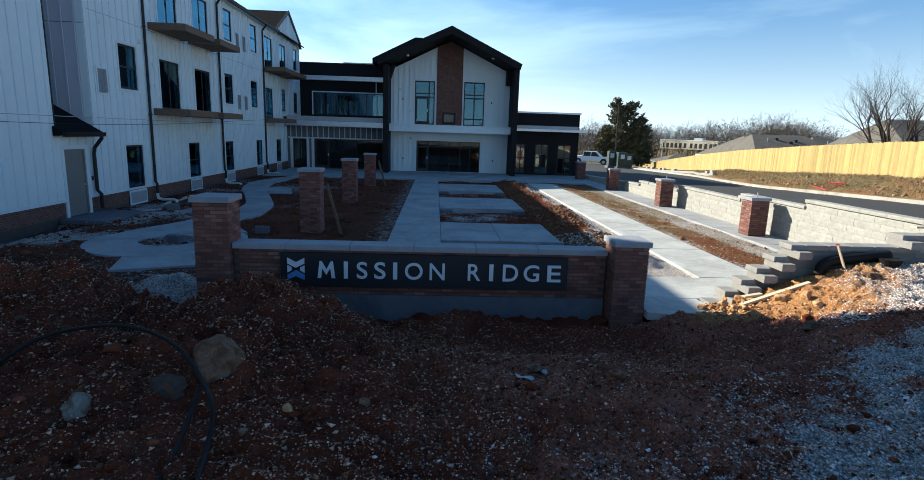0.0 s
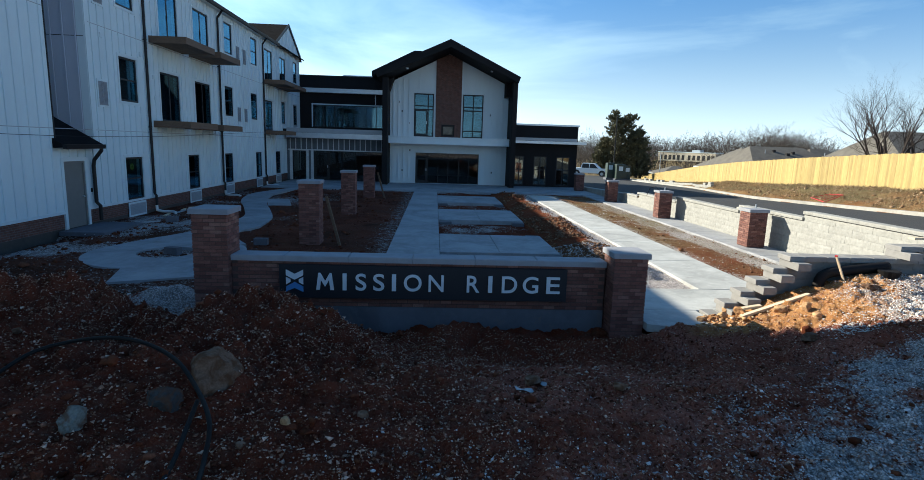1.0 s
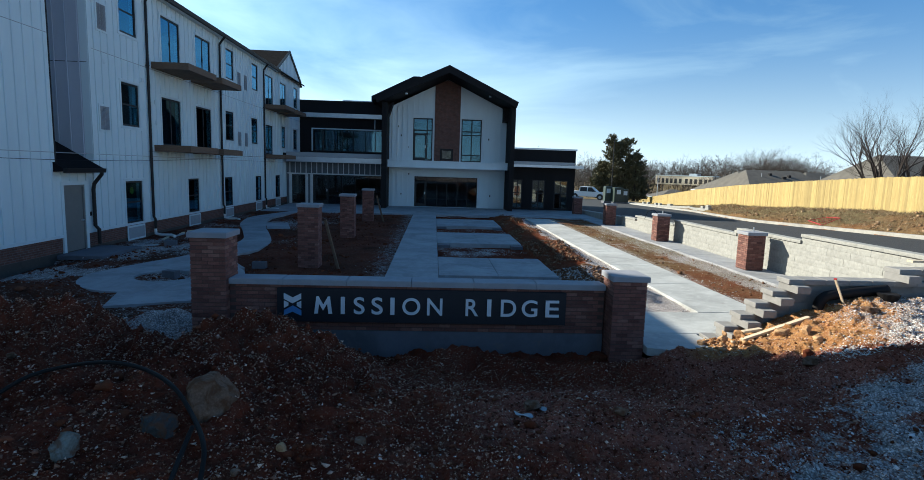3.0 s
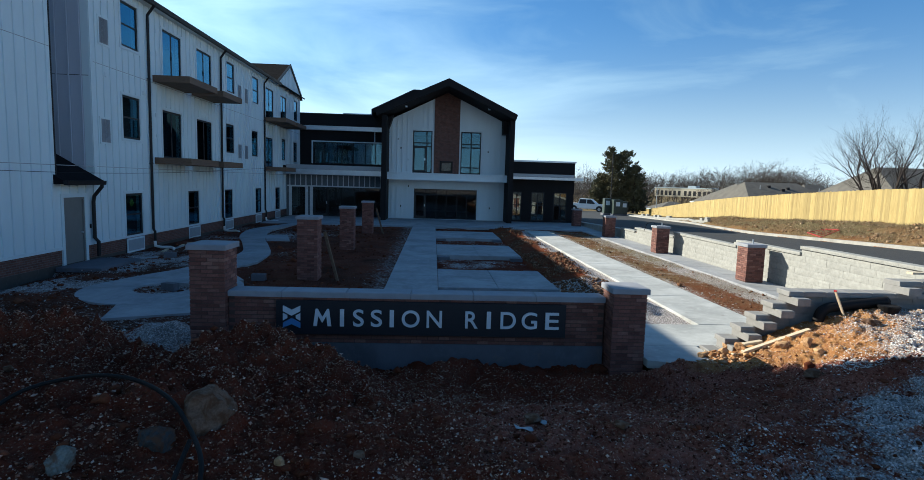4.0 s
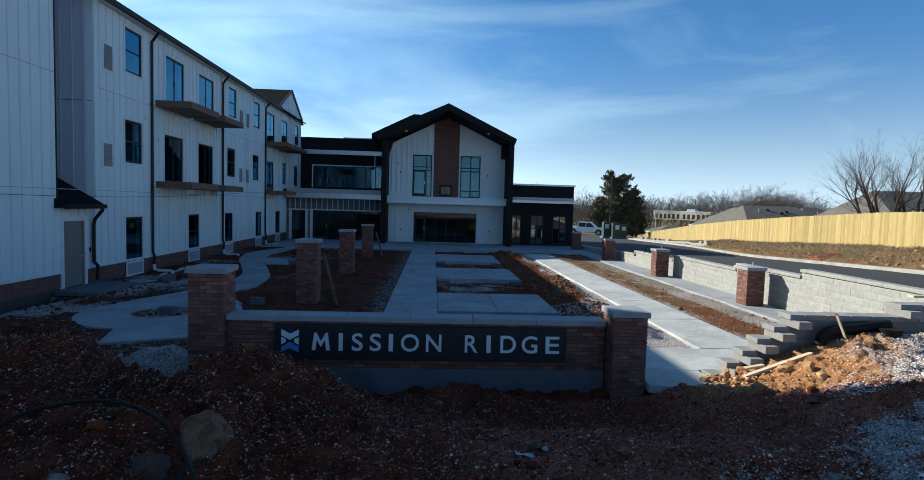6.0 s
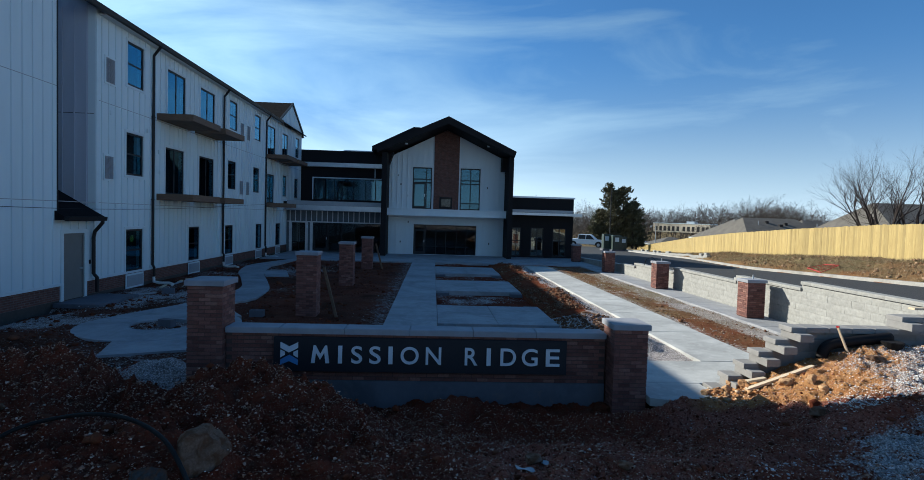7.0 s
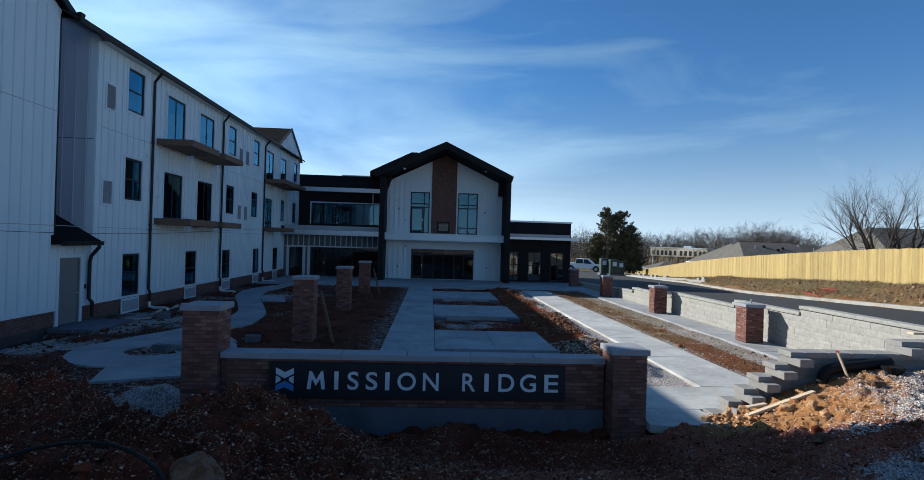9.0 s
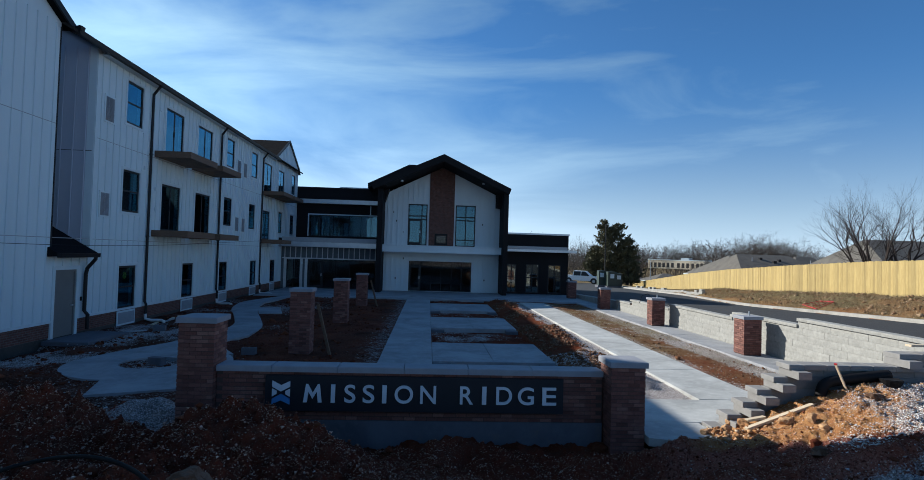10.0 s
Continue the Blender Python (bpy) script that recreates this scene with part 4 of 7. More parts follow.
# an unseen tall block, added to throw the foreground into shade
part("rear_block", Geo().box(-34, -22.2, 4, 26.1, 0, 20.0), M_WHITE, wing, "plain white unseen block added to shade the foreground")

# ---------------------------------------------------------------- middle building
GX0, GX1, GY = -3.6, 5.74, 44.0
hall = thing("hall_building", (1.0, GY, 0), "gabled entrance hall in white siding with charcoal side fins", "building")
SHOP = (-1.55, 3.5, 0.02, 2.42)
UPL, UPR = (-1.72, -0.18, 3.68, 7.0), (2.1, 3.72, 3.68, 7.02)


def soffit_z(x):
    return 10.03 - 0.467 * abs(x - 0.97)


part("wall", wall_y(GY, GX0, GX1, 0, 7.75, [SHOP, UPL, UPR]), M_WHITE, hall)
part("gable_wall", Geo().prism([(GX0, 7.75), (GX1, 7.75), (0.97, 10.02)], "y", GY, GY + 0.25), M_WHITE, hall)
part("brick_panel", Geo().prism([(-0.03, 3.6), (1.98, 3.6), (1.98, 9.54), (0.97, 9.99), (-0.03, 9.54)], "y", GY - 0.09, GY - 0.002), M_BRICKJ, hall, "brown brick chimney panel")
for x0, x1 in ((-3.96, -3.58), (5.7, 6.05)):
    part("fin", Geo().box(x0, x1, 41.5, GY + 0.3, 0, 7.85), M_DARK, hall, "charcoal side fin")
y0, y1 = 41.0, 56
prof = [(-4.3, 7.75), (-4.42, 8.16), (0.97, 10.6), (6.15, 8.14), (6.02, 7.73), (0.97, 10.05)]
part("roof", Geo().prism(prof, "y", y0, y1), M_DARK, hall, "deep charcoal gable roof")
part("haunch", Geo().prism([(-3.575, 7.0), (-3.575, 7.88), (-3.22, 8.05)], "y", 43.0, GY - 0.01), M_DARK, hall)
part("haunch", Geo().prism([(5.695, 6.85), (5.695, 7.8), (5.34, 7.95), (5.34, 6.85)], "y", 43.0, GY - 0.01), M_DARK, hall)
rear = [(-5.25, 8.4), (-5.25, 8.8), (-1.83, 10.5), (-1.3, 10.5), (6.0, 7.0), (6.0, 6.7), (-1.6, 10.2)]
part("rear_roof", Geo().prism(rear, "y", 46.0, 57), M_DARK, hall)
part("balcony", Geo().box(GX0 + 0.025, 5.69, 42.45, GY - 0.002, 3.1, 3.58), M_WHITE, hall, "white balcony slab with a pale fascia")
part("balcony_edge", Geo().box(GX0 + 0.025, 5.69, 42.40, 42.45, 3.54, 3.66), M_TRIM, hall)
for x in np.arange(GX0 + 0.25, GX1 - 0.1, 0.41):
    x = float(x)
    spans = [(0.05, 3.08), (3.6, soffit_z(x) - 0.1)]
    for a, b, c, d in (SHOP, UPL, UPR, (-0.03, 1.98, 3.5, 11)):
        if a - 0.12 < x < b + 0.12:
            spans = [s for p, q in spans for s in ((p, min(q, c - 0.12)), (max(p, d + 0.12), q)) if s[1] - s[0] > 0.1]
    for p, q in spans:
        part("batten", Geo().box(x - 0.03, x + 0.03, GY - 0.055, GY + 0.002, p, q), M_WHITE, hall)
for x in np.arange(GX0 + 0.4, 5.6, 0.6):
    part("batten", Geo().box(float(x) - 0.02, float(x) + 0.02, 42.43, 42.4505, 3.12, 3.54), M_WHITE, hall)
part("back_wall", Geo().box(GX0, GX1, 55.5, 55.75, -0.5, 7.7), M_INSIDE, hall)
part("back_gable", Geo().prism([(GX0, 7.7), (GX1, 7.7), (0.97, 9.95)], "y", 55.5, 55.75), M_INSIDE, hall)
part("side_wall", Geo().box(GX0 - 0.02, GX0 + 0.2, GY + 0.3, 55.5, -0.5, 8.0), M_DARK, hall)
part("side_wall", Geo().box(GX1 - 0.2, GX1 + 0.02, GY + 0.3, 55.5, -0.5, 7.7), M_DARK, hall)
part("ceiling_plate", Geo().box(GX0 + 0.2, GX1 - 0.2, GY + 0.25, 55.5, 7.55, 7.75), M_INSIDE, hall)
part("floor_plate", Geo().box(GX0 + 0.2, GX1 - 0.2, GY + 0.25, 55.5, 3.2, 3.5), M_INSIDE, hall)
part("floor_plate", Geo().box(GX0 + 0.2, GX1 - 0.2, GY + 0.25, 55.5, -0.1, 0.0), M_INSIDE, hall)

# link between the white wing and the hall
LY = 48.75
link = thing("link_building", (-7.8, LY, 0), "two-storey charcoal link with a strip of windows", "building")
LWIN = (-10.6, -4.3, 4.3, 6.17)
part("wall", wall_y(LY, FX - 0.2, -3.9, 3.9, 8.55, [LWIN]), M_DARK, link)
part("parapet_cap", Geo().box(FX - 0.2, -3.9, LY - 0.06, LY + 0.3, 8.55, 8.62), M_BLACK, link)
part("parapet_cap", Geo().box(-8.0, -3.9, LY - 0.05, LY + 0.32, 8.62, 8.7), M_SILVER, link)
part("fascia_band", Geo().box(-11.6, -4.0, LY - 0.45, LY - 0.002, 7.16, 7.52), M_SILVER, link, "pale metal sunshade band")
FY = 44.2
LOW = [(-11.25, -10.2, 0.02, 2.3), (-9.6, -4.2, 0.02, 2.33)]
part("lower_wall", wall_y(FY, FX + 0.02, -3.96, 0, 3.3, LOW), M_SHEATH, link, "unfinished grey sheathing with exposed studs")
part("canopy", Geo().box(FX + 0.02, -3.97, 43.2, LY - 0.01, 3.72, 3.95), M_DARK, link)
part("canopy_fascia", Geo().box(FX + 0.3, -3.97, 43.1, 43.2, 3.3, 3.68), M_SILVER, link, "pale metal canopy fascia")
part("canopy_fascia", Geo().box(FX + 0.3, -3.97, 43.14, 43.25, 3.69, 4.03), M_VENT, link)
part("canopy_soffit", Geo().box(FX + 0.02, -3.97, 43.2, FY + 0.2, 3.28, 3.33), M_VENT, link)
for x in np.arange(FX + 0.3, -4.0, 0.42):
    part("stud", Geo().box(float(x) - 0.03, float(x) + 0.03, FY - 0.05, FY - 0.002, 2.42, 3.26), M_STUD, link)
part("header", Geo().box(FX + 0.1, -3.97, FY - 0.06, FY - 0.002, 2.34, 2.42), M_STUD, link)
for x in (-11.4, -10.05, -9.75):
    part("stud", Geo().box(x - 0.06, x + 0.06, FY - 0.05, FY - 0.002, 0.0, 2.34), M_STUD, link)
part("back_wall", Geo().box(FX - 0.2, -3.9, 55.5, 55.75, -0.5, 8.5), M_INSIDE, link)
part("roof", Geo().box(FX - 0.2, -3.9, LY + 0.2, 55.5, 8.0, 8.3), M_INSIDE, link)
part("floor_plate", Geo().box(FX - 0.2, -3.9, FY + 0.25, 55.5, -0.1, 0.0), M_INSIDE, link)
part("side_wall", Geo().box(FX - 0.3, FX - 0.2, 48.71, 55.5, -0.5, 8.5), M_INSIDE, link)
part("floor_plate", Geo().box(FX - 0.2, -3.9, LY + 0.26, 55.5, 3.7, 3.95), M_INSIDE, link)

# low wing on the drive side
LWY = 43.9
low = thing("low_building", (8.6, LWY, 0), "low charcoal flat-roofed wing with tall windows", "building")
LOWW = [(6.38, 7.15, 0.1, 2.42), (7.93, 9.0, 0.1, 2.42), (9.75, 10.85, 0.1, 2.42)]
part("wall", wall_y(LWY, 6.06, 11.4, 0, 4.82, LOWW), M_DARK, low)
part("parapet_cap", Geo().box(6.06, 11.48, LWY - 0.08, LWY + 0.4, 4.82, 4.95), M_SILVER, low)
part("sunshade", Geo().box(6.06, 11.85, LWY - 1.0, LWY - 0.002, 3.42, 3.62), M_SILVER, low, "pale metal canopy band")
part("sunshade", Geo().box(6.06, 11.1, LWY - 0.9, LWY - 0.003, 3.64, 3.86), M_VENT, low)
part("side_wall", Geo().box(11.15, 11.4, LWY + 0.25, 56, -0.6, 4.8), M_DARK, low)
part("back_wall", Geo().box(5.75, 11.3, 55.8, 56, -0.6, 4.8), M_INSIDE, low)
part("roof", Geo().box(5.75, 11.05, LWY + 0.25, 55.8, 4.4, 4.6), M_INSIDE, low)
part("floor_plate", Geo().box(5.75, 11.05, LWY + 0.25, 55.8, -0.1, 0.0), M_INSIDE, low)


# ---------------------------------------------------------------- windows and doors of the white building
def window_x(parent, y0, y1, z0, z1, kind):
    """A black window in a wall that faces +x, with its panes and white casing."""
    x = FX - 0.045
    w = 0.075
    g = Geo()
    for a, b, c, d in ((y0, y1, z0, z0 + w), (y0, y1, z1 - w, z1), (y0, y0 + w, z0 + w, z1 - w), (y1 - w, y1, z0 + w, z1 - w)):
        g.box(x - 0.05, x + 0.03, a, b, c, d)
    ob = part("window" if kind == "sash" else "sliding_door", g, M_FRAME, parent, at=(x, y0, z0))
    ym, zm = (y0 + y1) / 2, (z0 + z1) / 2
    if kind == "sash":
        part("meeting_rail", Geo().box(x - 0.03, x + 0.02, y0 + w, y1 - w, zm - 0.03, zm + 0.03), M_FRAME, ob)
        rects = [(y0 + w, y1 - w, z0 + w, zm - 0.03), (y0 + w, y1 - w, zm + 0.03, z1 - w)]
    else:
        part("stile", Geo().box(x - 0.03, x + 0.015, ym - 0.045, ym + 0.045, z0 + w, z1 - w), M_FRAME, ob)
        part("handle", Geo().box(x + 0.015, x + 0.04, ym - 0.02, ym + 0.0, z0 + 0.92, z0 + 1.12), M_BLACK, ob)
        rects = [(y0 + w, ym - 0.045, z0 + w, z1 - w), (ym + 0.045, y1 - w, z0 + w, z1 - w)]
    for a, b, c, d in rects:
        p = part("pane", Geo().box(x - 0.006, x + 0.006, a, b, c, d), M_GLASS, ob)
        p.visible_shadow = False
    t = 0.1
    for a, b, c, d in ((y0 - t, y1 + t, z1 + 0.004, z1 + t), (y0 - t, y0 - 0.004, z0, z1 + 0.003), (y1 + 0.004, y1 + t, z0, z1 + 0.003)) + (
            ((y0 - t, y1 + t, z0 - t, z0 - 0.004),) if kind == "sash" and z0 > 1 else ()):
        part("casing", Geo().box(FX - 0.002, FX + 0.026, a, b, c, d), M_TRIM, ob)
    return ob


for a, b, k in WINDOWS:
    window_x(wing, a, b, *SILL[k], "sash")
for a, b, k in SLIDERS:
    window_x(wing, a, b, *SLIDE[k], "slide")


def louvre_x(parent, name, y0, y1, z0, z1, mat, n, x=FX):
    ob = part(name, Geo().box(x + 0.002, x + 0.03, y0, y1, z0, z1), M_TRIM, parent, at=(x, y0, z0))
    part("grille", Geo().box(x + 0.03, x + 0.036, y0 + 0.07, y1 - 0.07, z0 + 0.07, z1 - 0.07), mat, ob)
    h = (z1 - z0 - 0.14) / n
    for i in range(n):
        z = z0 + 0.07 + i * h
        part("slat", Geo().add([(x + 0.036, y0 + 0.08, z + h * 0.9), (x + 0.036, y1 - 0.08, z + h * 0.9), (x + 0.055, y1 - 0.08, z + h * 0.25), (x + 0.055, y0 + 0.08, z + h * 0.25),
                                (x + 0.05, y0 + 0.08, z + h * 0.2), (x + 0.05, y1 - 0.08, z + h * 0.2)], [(0, 1, 2, 3), (3, 2, 5, 4)]), mat, ob)


for a, b, k in WINDOWS:
    if k == 0:
        louvre_x(wing, "air_unit_grille", a - 0.02, b + 0.02, -0.06, 0.5, M_VENT, 7, FX + 0.01)
for y0, k in ((20.05, 0), (33.55, 0), (34.68, 0)):
    louvre_x(wing, "wall_vent", y0 - 0.07, y0 + 0.57, 4.0, 4.95, M_LOUVRE, 20)
    louvre_x(wing, "wall_vent", y0 + 0.0, y0 + 0.64, 7.42, 8.42, M_LOUVRE, 20)
# small boxes on the siding
for y, z in ((20.4, 6.45), (23.9, 5.45), (23.95, 4.6), (30.2, 5.3), (24.05, 8.9), (24.05, 8.0), (22.95, 6.2), (20.75, 3.1), (30.2, 8.6)):
    part("junction_box", Geo().box(FX + 0.002, FX + 0.05, y - 0.06, y + 0.06, z - 0.08, z + 0.08), M_TRIM, wing)
part("sticker", Geo().prism([(21.95 + 0.14 * math.cos(a), 1.85 + 0.14 * math.sin(a)) for a in np.linspace(0, 2 * math.pi, 14)[:-1]], "x", FX - 0.061, FX - 0.058), M_YELLOW, wing)

side_door = part("door", Geo().box(FX - 0.09, FX - 0.03, DOOR[0] + 0.06, DOOR[1] - 0.06, DOOR[2], DOOR[3] - 0.06), M_DOOR, wing, "plain grey steel door")
g = Geo()
for a, b, c, d in ((DOOR[0], DOOR[0] + 0.06, 0.03, 2.17), (DOOR[1] - 0.06, DOOR[1], 0.03, 2.17), (DOOR[0] + 0.06, DOOR[1] - 0.06, 2.11, 2.17)):
    g.box(FX - 0.12, FX + 0.012, a, b, c, d)
part("door_frame", g, M_DOOR, side_door)
for a, b, c, d in ((DOOR[0] - 0.12, DOOR[0] - 0.003, 0.0, 2.3), (DOOR[1] + 0.003, DOOR[1] + 0.12, 0.0, 2.3), (DOOR[0] - 0.003, DOOR[1] + 0.003, 2.173, 2.3)):
    part("casing", Geo().box(FX - 0.06, FX + 0.034, a, b, c, d), M_TRIM, side_door)
part("door_knob", Geo().tube([(FX - 0.03, DOOR[1] - 0.15, 1.0), (FX + 0.03, DOOR[1] - 0.15, 1.0), (FX + 0.05, DOOR[1] - 0.15, 1.0)], [0.025, 0.03, 0.02]), M_SILVER, side_door)
part("card_reader", Geo().box(FX + 0.002, FX + 0.03, 19.2, 19.27, 1.1, 1.24), M_BLACK, wing)


def downspout(y, z_top, z_bot, kick=True):
    x = FX + 0.1
    ob = part("downspout", Geo().tube([(FX + 0.4, y, z_top), (FX + 0.38, y, z_top - 0.12), (x, y, z_top - 0.5), (x, y, z_top - 0.7), (x, y, 0.72), (x + 0.05, y + 0.02, 0.62), (x + 0.05, y + 0.02, z_bot)], 0.055, 8),
              M_BLACK, wing, "black metal downspout", at=(x, y, 0))
    for z in (3.4, 6.8):
        part("strap", Geo().box(FX + 0.002, x + 0.058, y - 0.06, y + 0.06, z, z + 0.03), M_BLACK, ob)
    if kick:
        pts = [(x + 0.05, y, z_bot + 0.06), (x + 0.06, y, 0.02), (x + 0.3, y - 0.05, -0.03), (x + 0.75, y - 0.15, -0.01), (x + 1.0, y - 0.4, -0.03)]
        pipe = part("drain_pipe", Geo().tube(pts, 0.06, 8), M_PVC, None, at=(x, y, 0))
        tagged(pipe, "white plastic drain pipe on the dirt below a downspout", "pipe", "drain pipes")


for y in (23.25, 30.82, 38.45):
    downspout(y, 9.8, 0.16)
ob = part("downspout", Geo().tube([(-11.3, 19.3, 2.68), (-11.3, 19.3, 2.52), (-11.56, 19.3, 2.2), (-11.6, 19.3, 2.0), (-11.6, 19.3, 0.76), (-11.53, 19.38, 0.62), (-11.53, 19.38, 0.12)], 0.06, 8), M_BLACK, wing, "black metal downspout")


def balcony(y0, y1, z, deep=1.5, fascia=0.27):
    ob = part("balcony", Geo().box(FX + 0.003, FX + deep - 0.06, y0 + 0.05, y1 - 0.05, z - fascia + 0.08, z - 0.04), M_DECK, wing, "brown timber balcony deck without railing", at=(FX, y0, z))
    part("fascia", Geo().box(FX + deep - 0.06, FX + deep, y0, y1, z - fascia, z), M_DECK, ob)
    part("fascia", Geo().box(FX + 0.003, FX + deep - 0.062, y0, y0 + 0.048, z - fascia, z), M_DECK, ob)
    part("fascia", Geo().box(FX + 0.003, FX + deep - 0.062, y1 - 0.048, y1, z - fascia, z), M_DECK, ob)
    part("soffit", Geo().box(FX + 0.01, FX + deep - 0.064, y0 + 0.052, y1 - 0.052, z - fascia + 0.02, z - fascia + 0.078), M_DECK, ob)
    for i in range(9):
        x = FX + 0.02 + i * (deep - 0.1) / 9
        part("deck_board", Geo().box(x, x + (deep - 0.1) / 9 - 0.008, y0 + 0.05, y1 - 0.05, z - 0.038, z - 0.006), M_DECK, ob)


for z in (3.69, 7.06):
    balcony(23.72, 26.65, z)
    balcony(27.35, 29.95, z)
    balcony(38.6, 41.2, z)
    if z > 5:
        balcony(41.75, 44.6, z)
cable = part("cable", Geo().tube([(-11.3, 13 + 27 * t, 3.02 + 0.6 * t - 0.35 * math.sin(math.pi * t) * (1 - t)) for t in np.linspace(0, 1, 24)], 0.008, 4), M_RUBBER, None, at=(-11.3, 13, 3.0))
tagged(cable, "thin dark cable slung along the white siding", "cable")


# ---------------------------------------------------------------- glazing of the dark buildings
def glazing_y(parent, name, x0, x1, z0, z1, y, xs, zs, w=0.05, casing=None, door=None, glass=None):
    """A glazed screen in a wall that faces -y: bars at xs and zs, a pane in each bay. door: the bay with a door leaf."""
    yy = y + 0.1
    g = Geo()
    for a, b, c, d in ((x0, x1, z0, z0 + w), (x0, x1, z1 - w, z1), (x0, x0 + w, z0 + w, z1 - w), (x1 - w, x1, z0 + w, z1 - w)):
        g.box(a, b, yy - 0.06, yy + 0.06, c, d)
    ob = part(name, g, M_FRAME, parent, at=(x0, yy, z0))
    xs, zs = sorted(xs), sorted(zs)
    ex, ez = [x0 + w / 2, *xs, x1 - w / 2], [z0 + w / 2, *zs, z1 - w / 2]
    for x in xs:
        part("mullion", Geo().box(x - w / 2, x + w / 2, yy - 0.05, yy + 0.05, z0 + w, z1 - w), M_FRAME, ob)
    for z in zs:
        part("transom", Geo().box(x0 + w, x1 - w, yy - 0.04, yy + 0.04, z - w / 2, z + w / 2), M_FRAME, ob)
    for a, b in zip(ex, ex[1:]):
        for c, d in zip(ez, ez[1:]):
            p = part("pane", Geo().box(a + w / 2, b - w / 2, yy - 0.006, yy + 0.006, c + w / 2, d - w / 2), glass or M_GLASS2, ob)
            p.visible_shadow = False
    if door is not None:
        a, b, c, d = door
        g = Geo()
        for p, q, r, s in ((a, b, c, c + 0.2), (a, b, d - 0.1, d), (a, a + 0.1, c + 0.2, d - 0.1), (b - 0.1, b, c + 0.2, d - 0.1)):
            g.box(p, q, yy - 0.09, yy - 0.052, r, s)
        leaf = part("door_leaf", g, M_FRAME, ob)
        part("handle", Geo().box(b - 0.09, b - 0.03, yy - 0.14, yy - 0.091, c + 0.95, c + 1.15), M_SILVER, leaf)
    if casing is not None:
        t = 0.1
        for a, b, c, d in ((x0 - t, x1 + t, z1 + 0.003, z1 + t), (x0 - t, x0 - 0.003, z0, z1), (x1 + 0.003, x1 + t, z0, z1)):
            part("casing", Geo().box(a, b, y - 0.03, y + 0.002, c, d), casing, ob)
    return ob


glazing_y(hall, "entrance_screen", *SHOP, GY, [-0.6, 0.25, 1.05, 1.9, 2.7], [2.0], casing=M_TRIM, door=(-1.48, -0.64, 0.05, 2.0))
glazing_y(hall, "window", *UPL, GY, [-0.62], [6.05, 5.78], w=0.085, casing=M_TRIM, door=(-1.66, -0.68, 3.72, 5.75), glass=M_GLASS3)
glazing_y(hall, "window", *UPR, GY, [2.93], [6.05, 5.78, 4.2], w=0.085, casing=M_TRIM, glass=M_GLASS3)
fire = part("fireplace", Geo().box(0.45, 1.48, GY - 0.16, GY - 0.092, 3.74, 4.66), M_BLACK, hall, "black-framed outdoor fireplace", at=(0.95, GY, 3.7))
part("fire_glass", Geo().box(0.6, 1.33, GY - 0.175, GY - 0.162, 3.9, 4.5), M_GLASS2, fire)
part("firebox", Geo().box(0.6, 1.33, GY - 0.162, GY - 0.1601, 3.9, 4.5), M_SHEATH, fire)
for x, z in ((-2.6, 1.0), (4.55, 1.0), (-2.9, 6.3), (-2.65, 5.6), (-2.1, 4.7), (4.3, 5.5), (-2.0, 2.6)):
    part("junction_box", Geo().box(x - 0.04, x + 0.04, GY - 0.05, GY - 0.003, z - 0.07, z + 0.07), M_BLACK, hall)
for x in (-2.2, 4.1):
    part("soffit_light", Geo().tube([(x, 42, soffit_z(x) - 0.03), (x, 42, soffit_z(x) + 0.08)], 0.1, 12), M_TRIM, hall)
glazing_y(link, "window", *LWIN, LY, [-9.74, -8.77, -8.05, -7.08, -6.05, -5.17], [], casing=M_TRIM, glass=M_GLASS3)
part("trim_strip", Geo().box(-5.28, -5.2, LY - 0.03, LY - 0.002, 6.3, 7.14), M_TRIM, link)
glazing_y(link, "window", *LOW[0], FY, [-10.72], [0.75], casing=M_STUD)
glazing_y(link, "entrance_screen", *LOW[1], FY, [-8.4, -7.35, -6.3, -5.25], [], casing=M_STUD, door=(-9.5, -8.45, 0.05, 2.2))
part("wall_light", Geo().box(-10.1, -9.98, FY - 0.14, FY - 0.06, 1.9, 2.1), M_TRIM, link)
for w in LOWW:
    glazing_y(low, "window", *w, LWY, [(w[0] + w[1]) / 2], [1.35], w=0.07, glass=M_GLASS4)


# ---------------------------------------------------------------- brickwork
BR_H = 0.0677


def brick_mesh(length):
    c = 0.004
    l, d, h = length / 2 - 0.005, 0.049, BR_H - 0.010
    v = [(sx * (l - (c if top else 0)), sy * (d - (c if top else 0)), z) for z, top in ((0, True), (c, False), (h - c, False), (h, True)) for sy in (-1, 1) for sx in (-1, 1)]
    f = [(0, 2, 3, 1), (12, 13, 15, 14)]
    for k in (0, 4, 8):
        for a, b in ((0, 1), (1, 3), (3, 2), (2, 0)):
            f.append((k + a, k + b, k + b + 4, k + a + 4))
    return mesh_of("brick", Geo().add(v, f), M_BRICK)


ME_LONG, ME_SHORT = brick_mesh(0.2033), brick_mesh(0.2055)


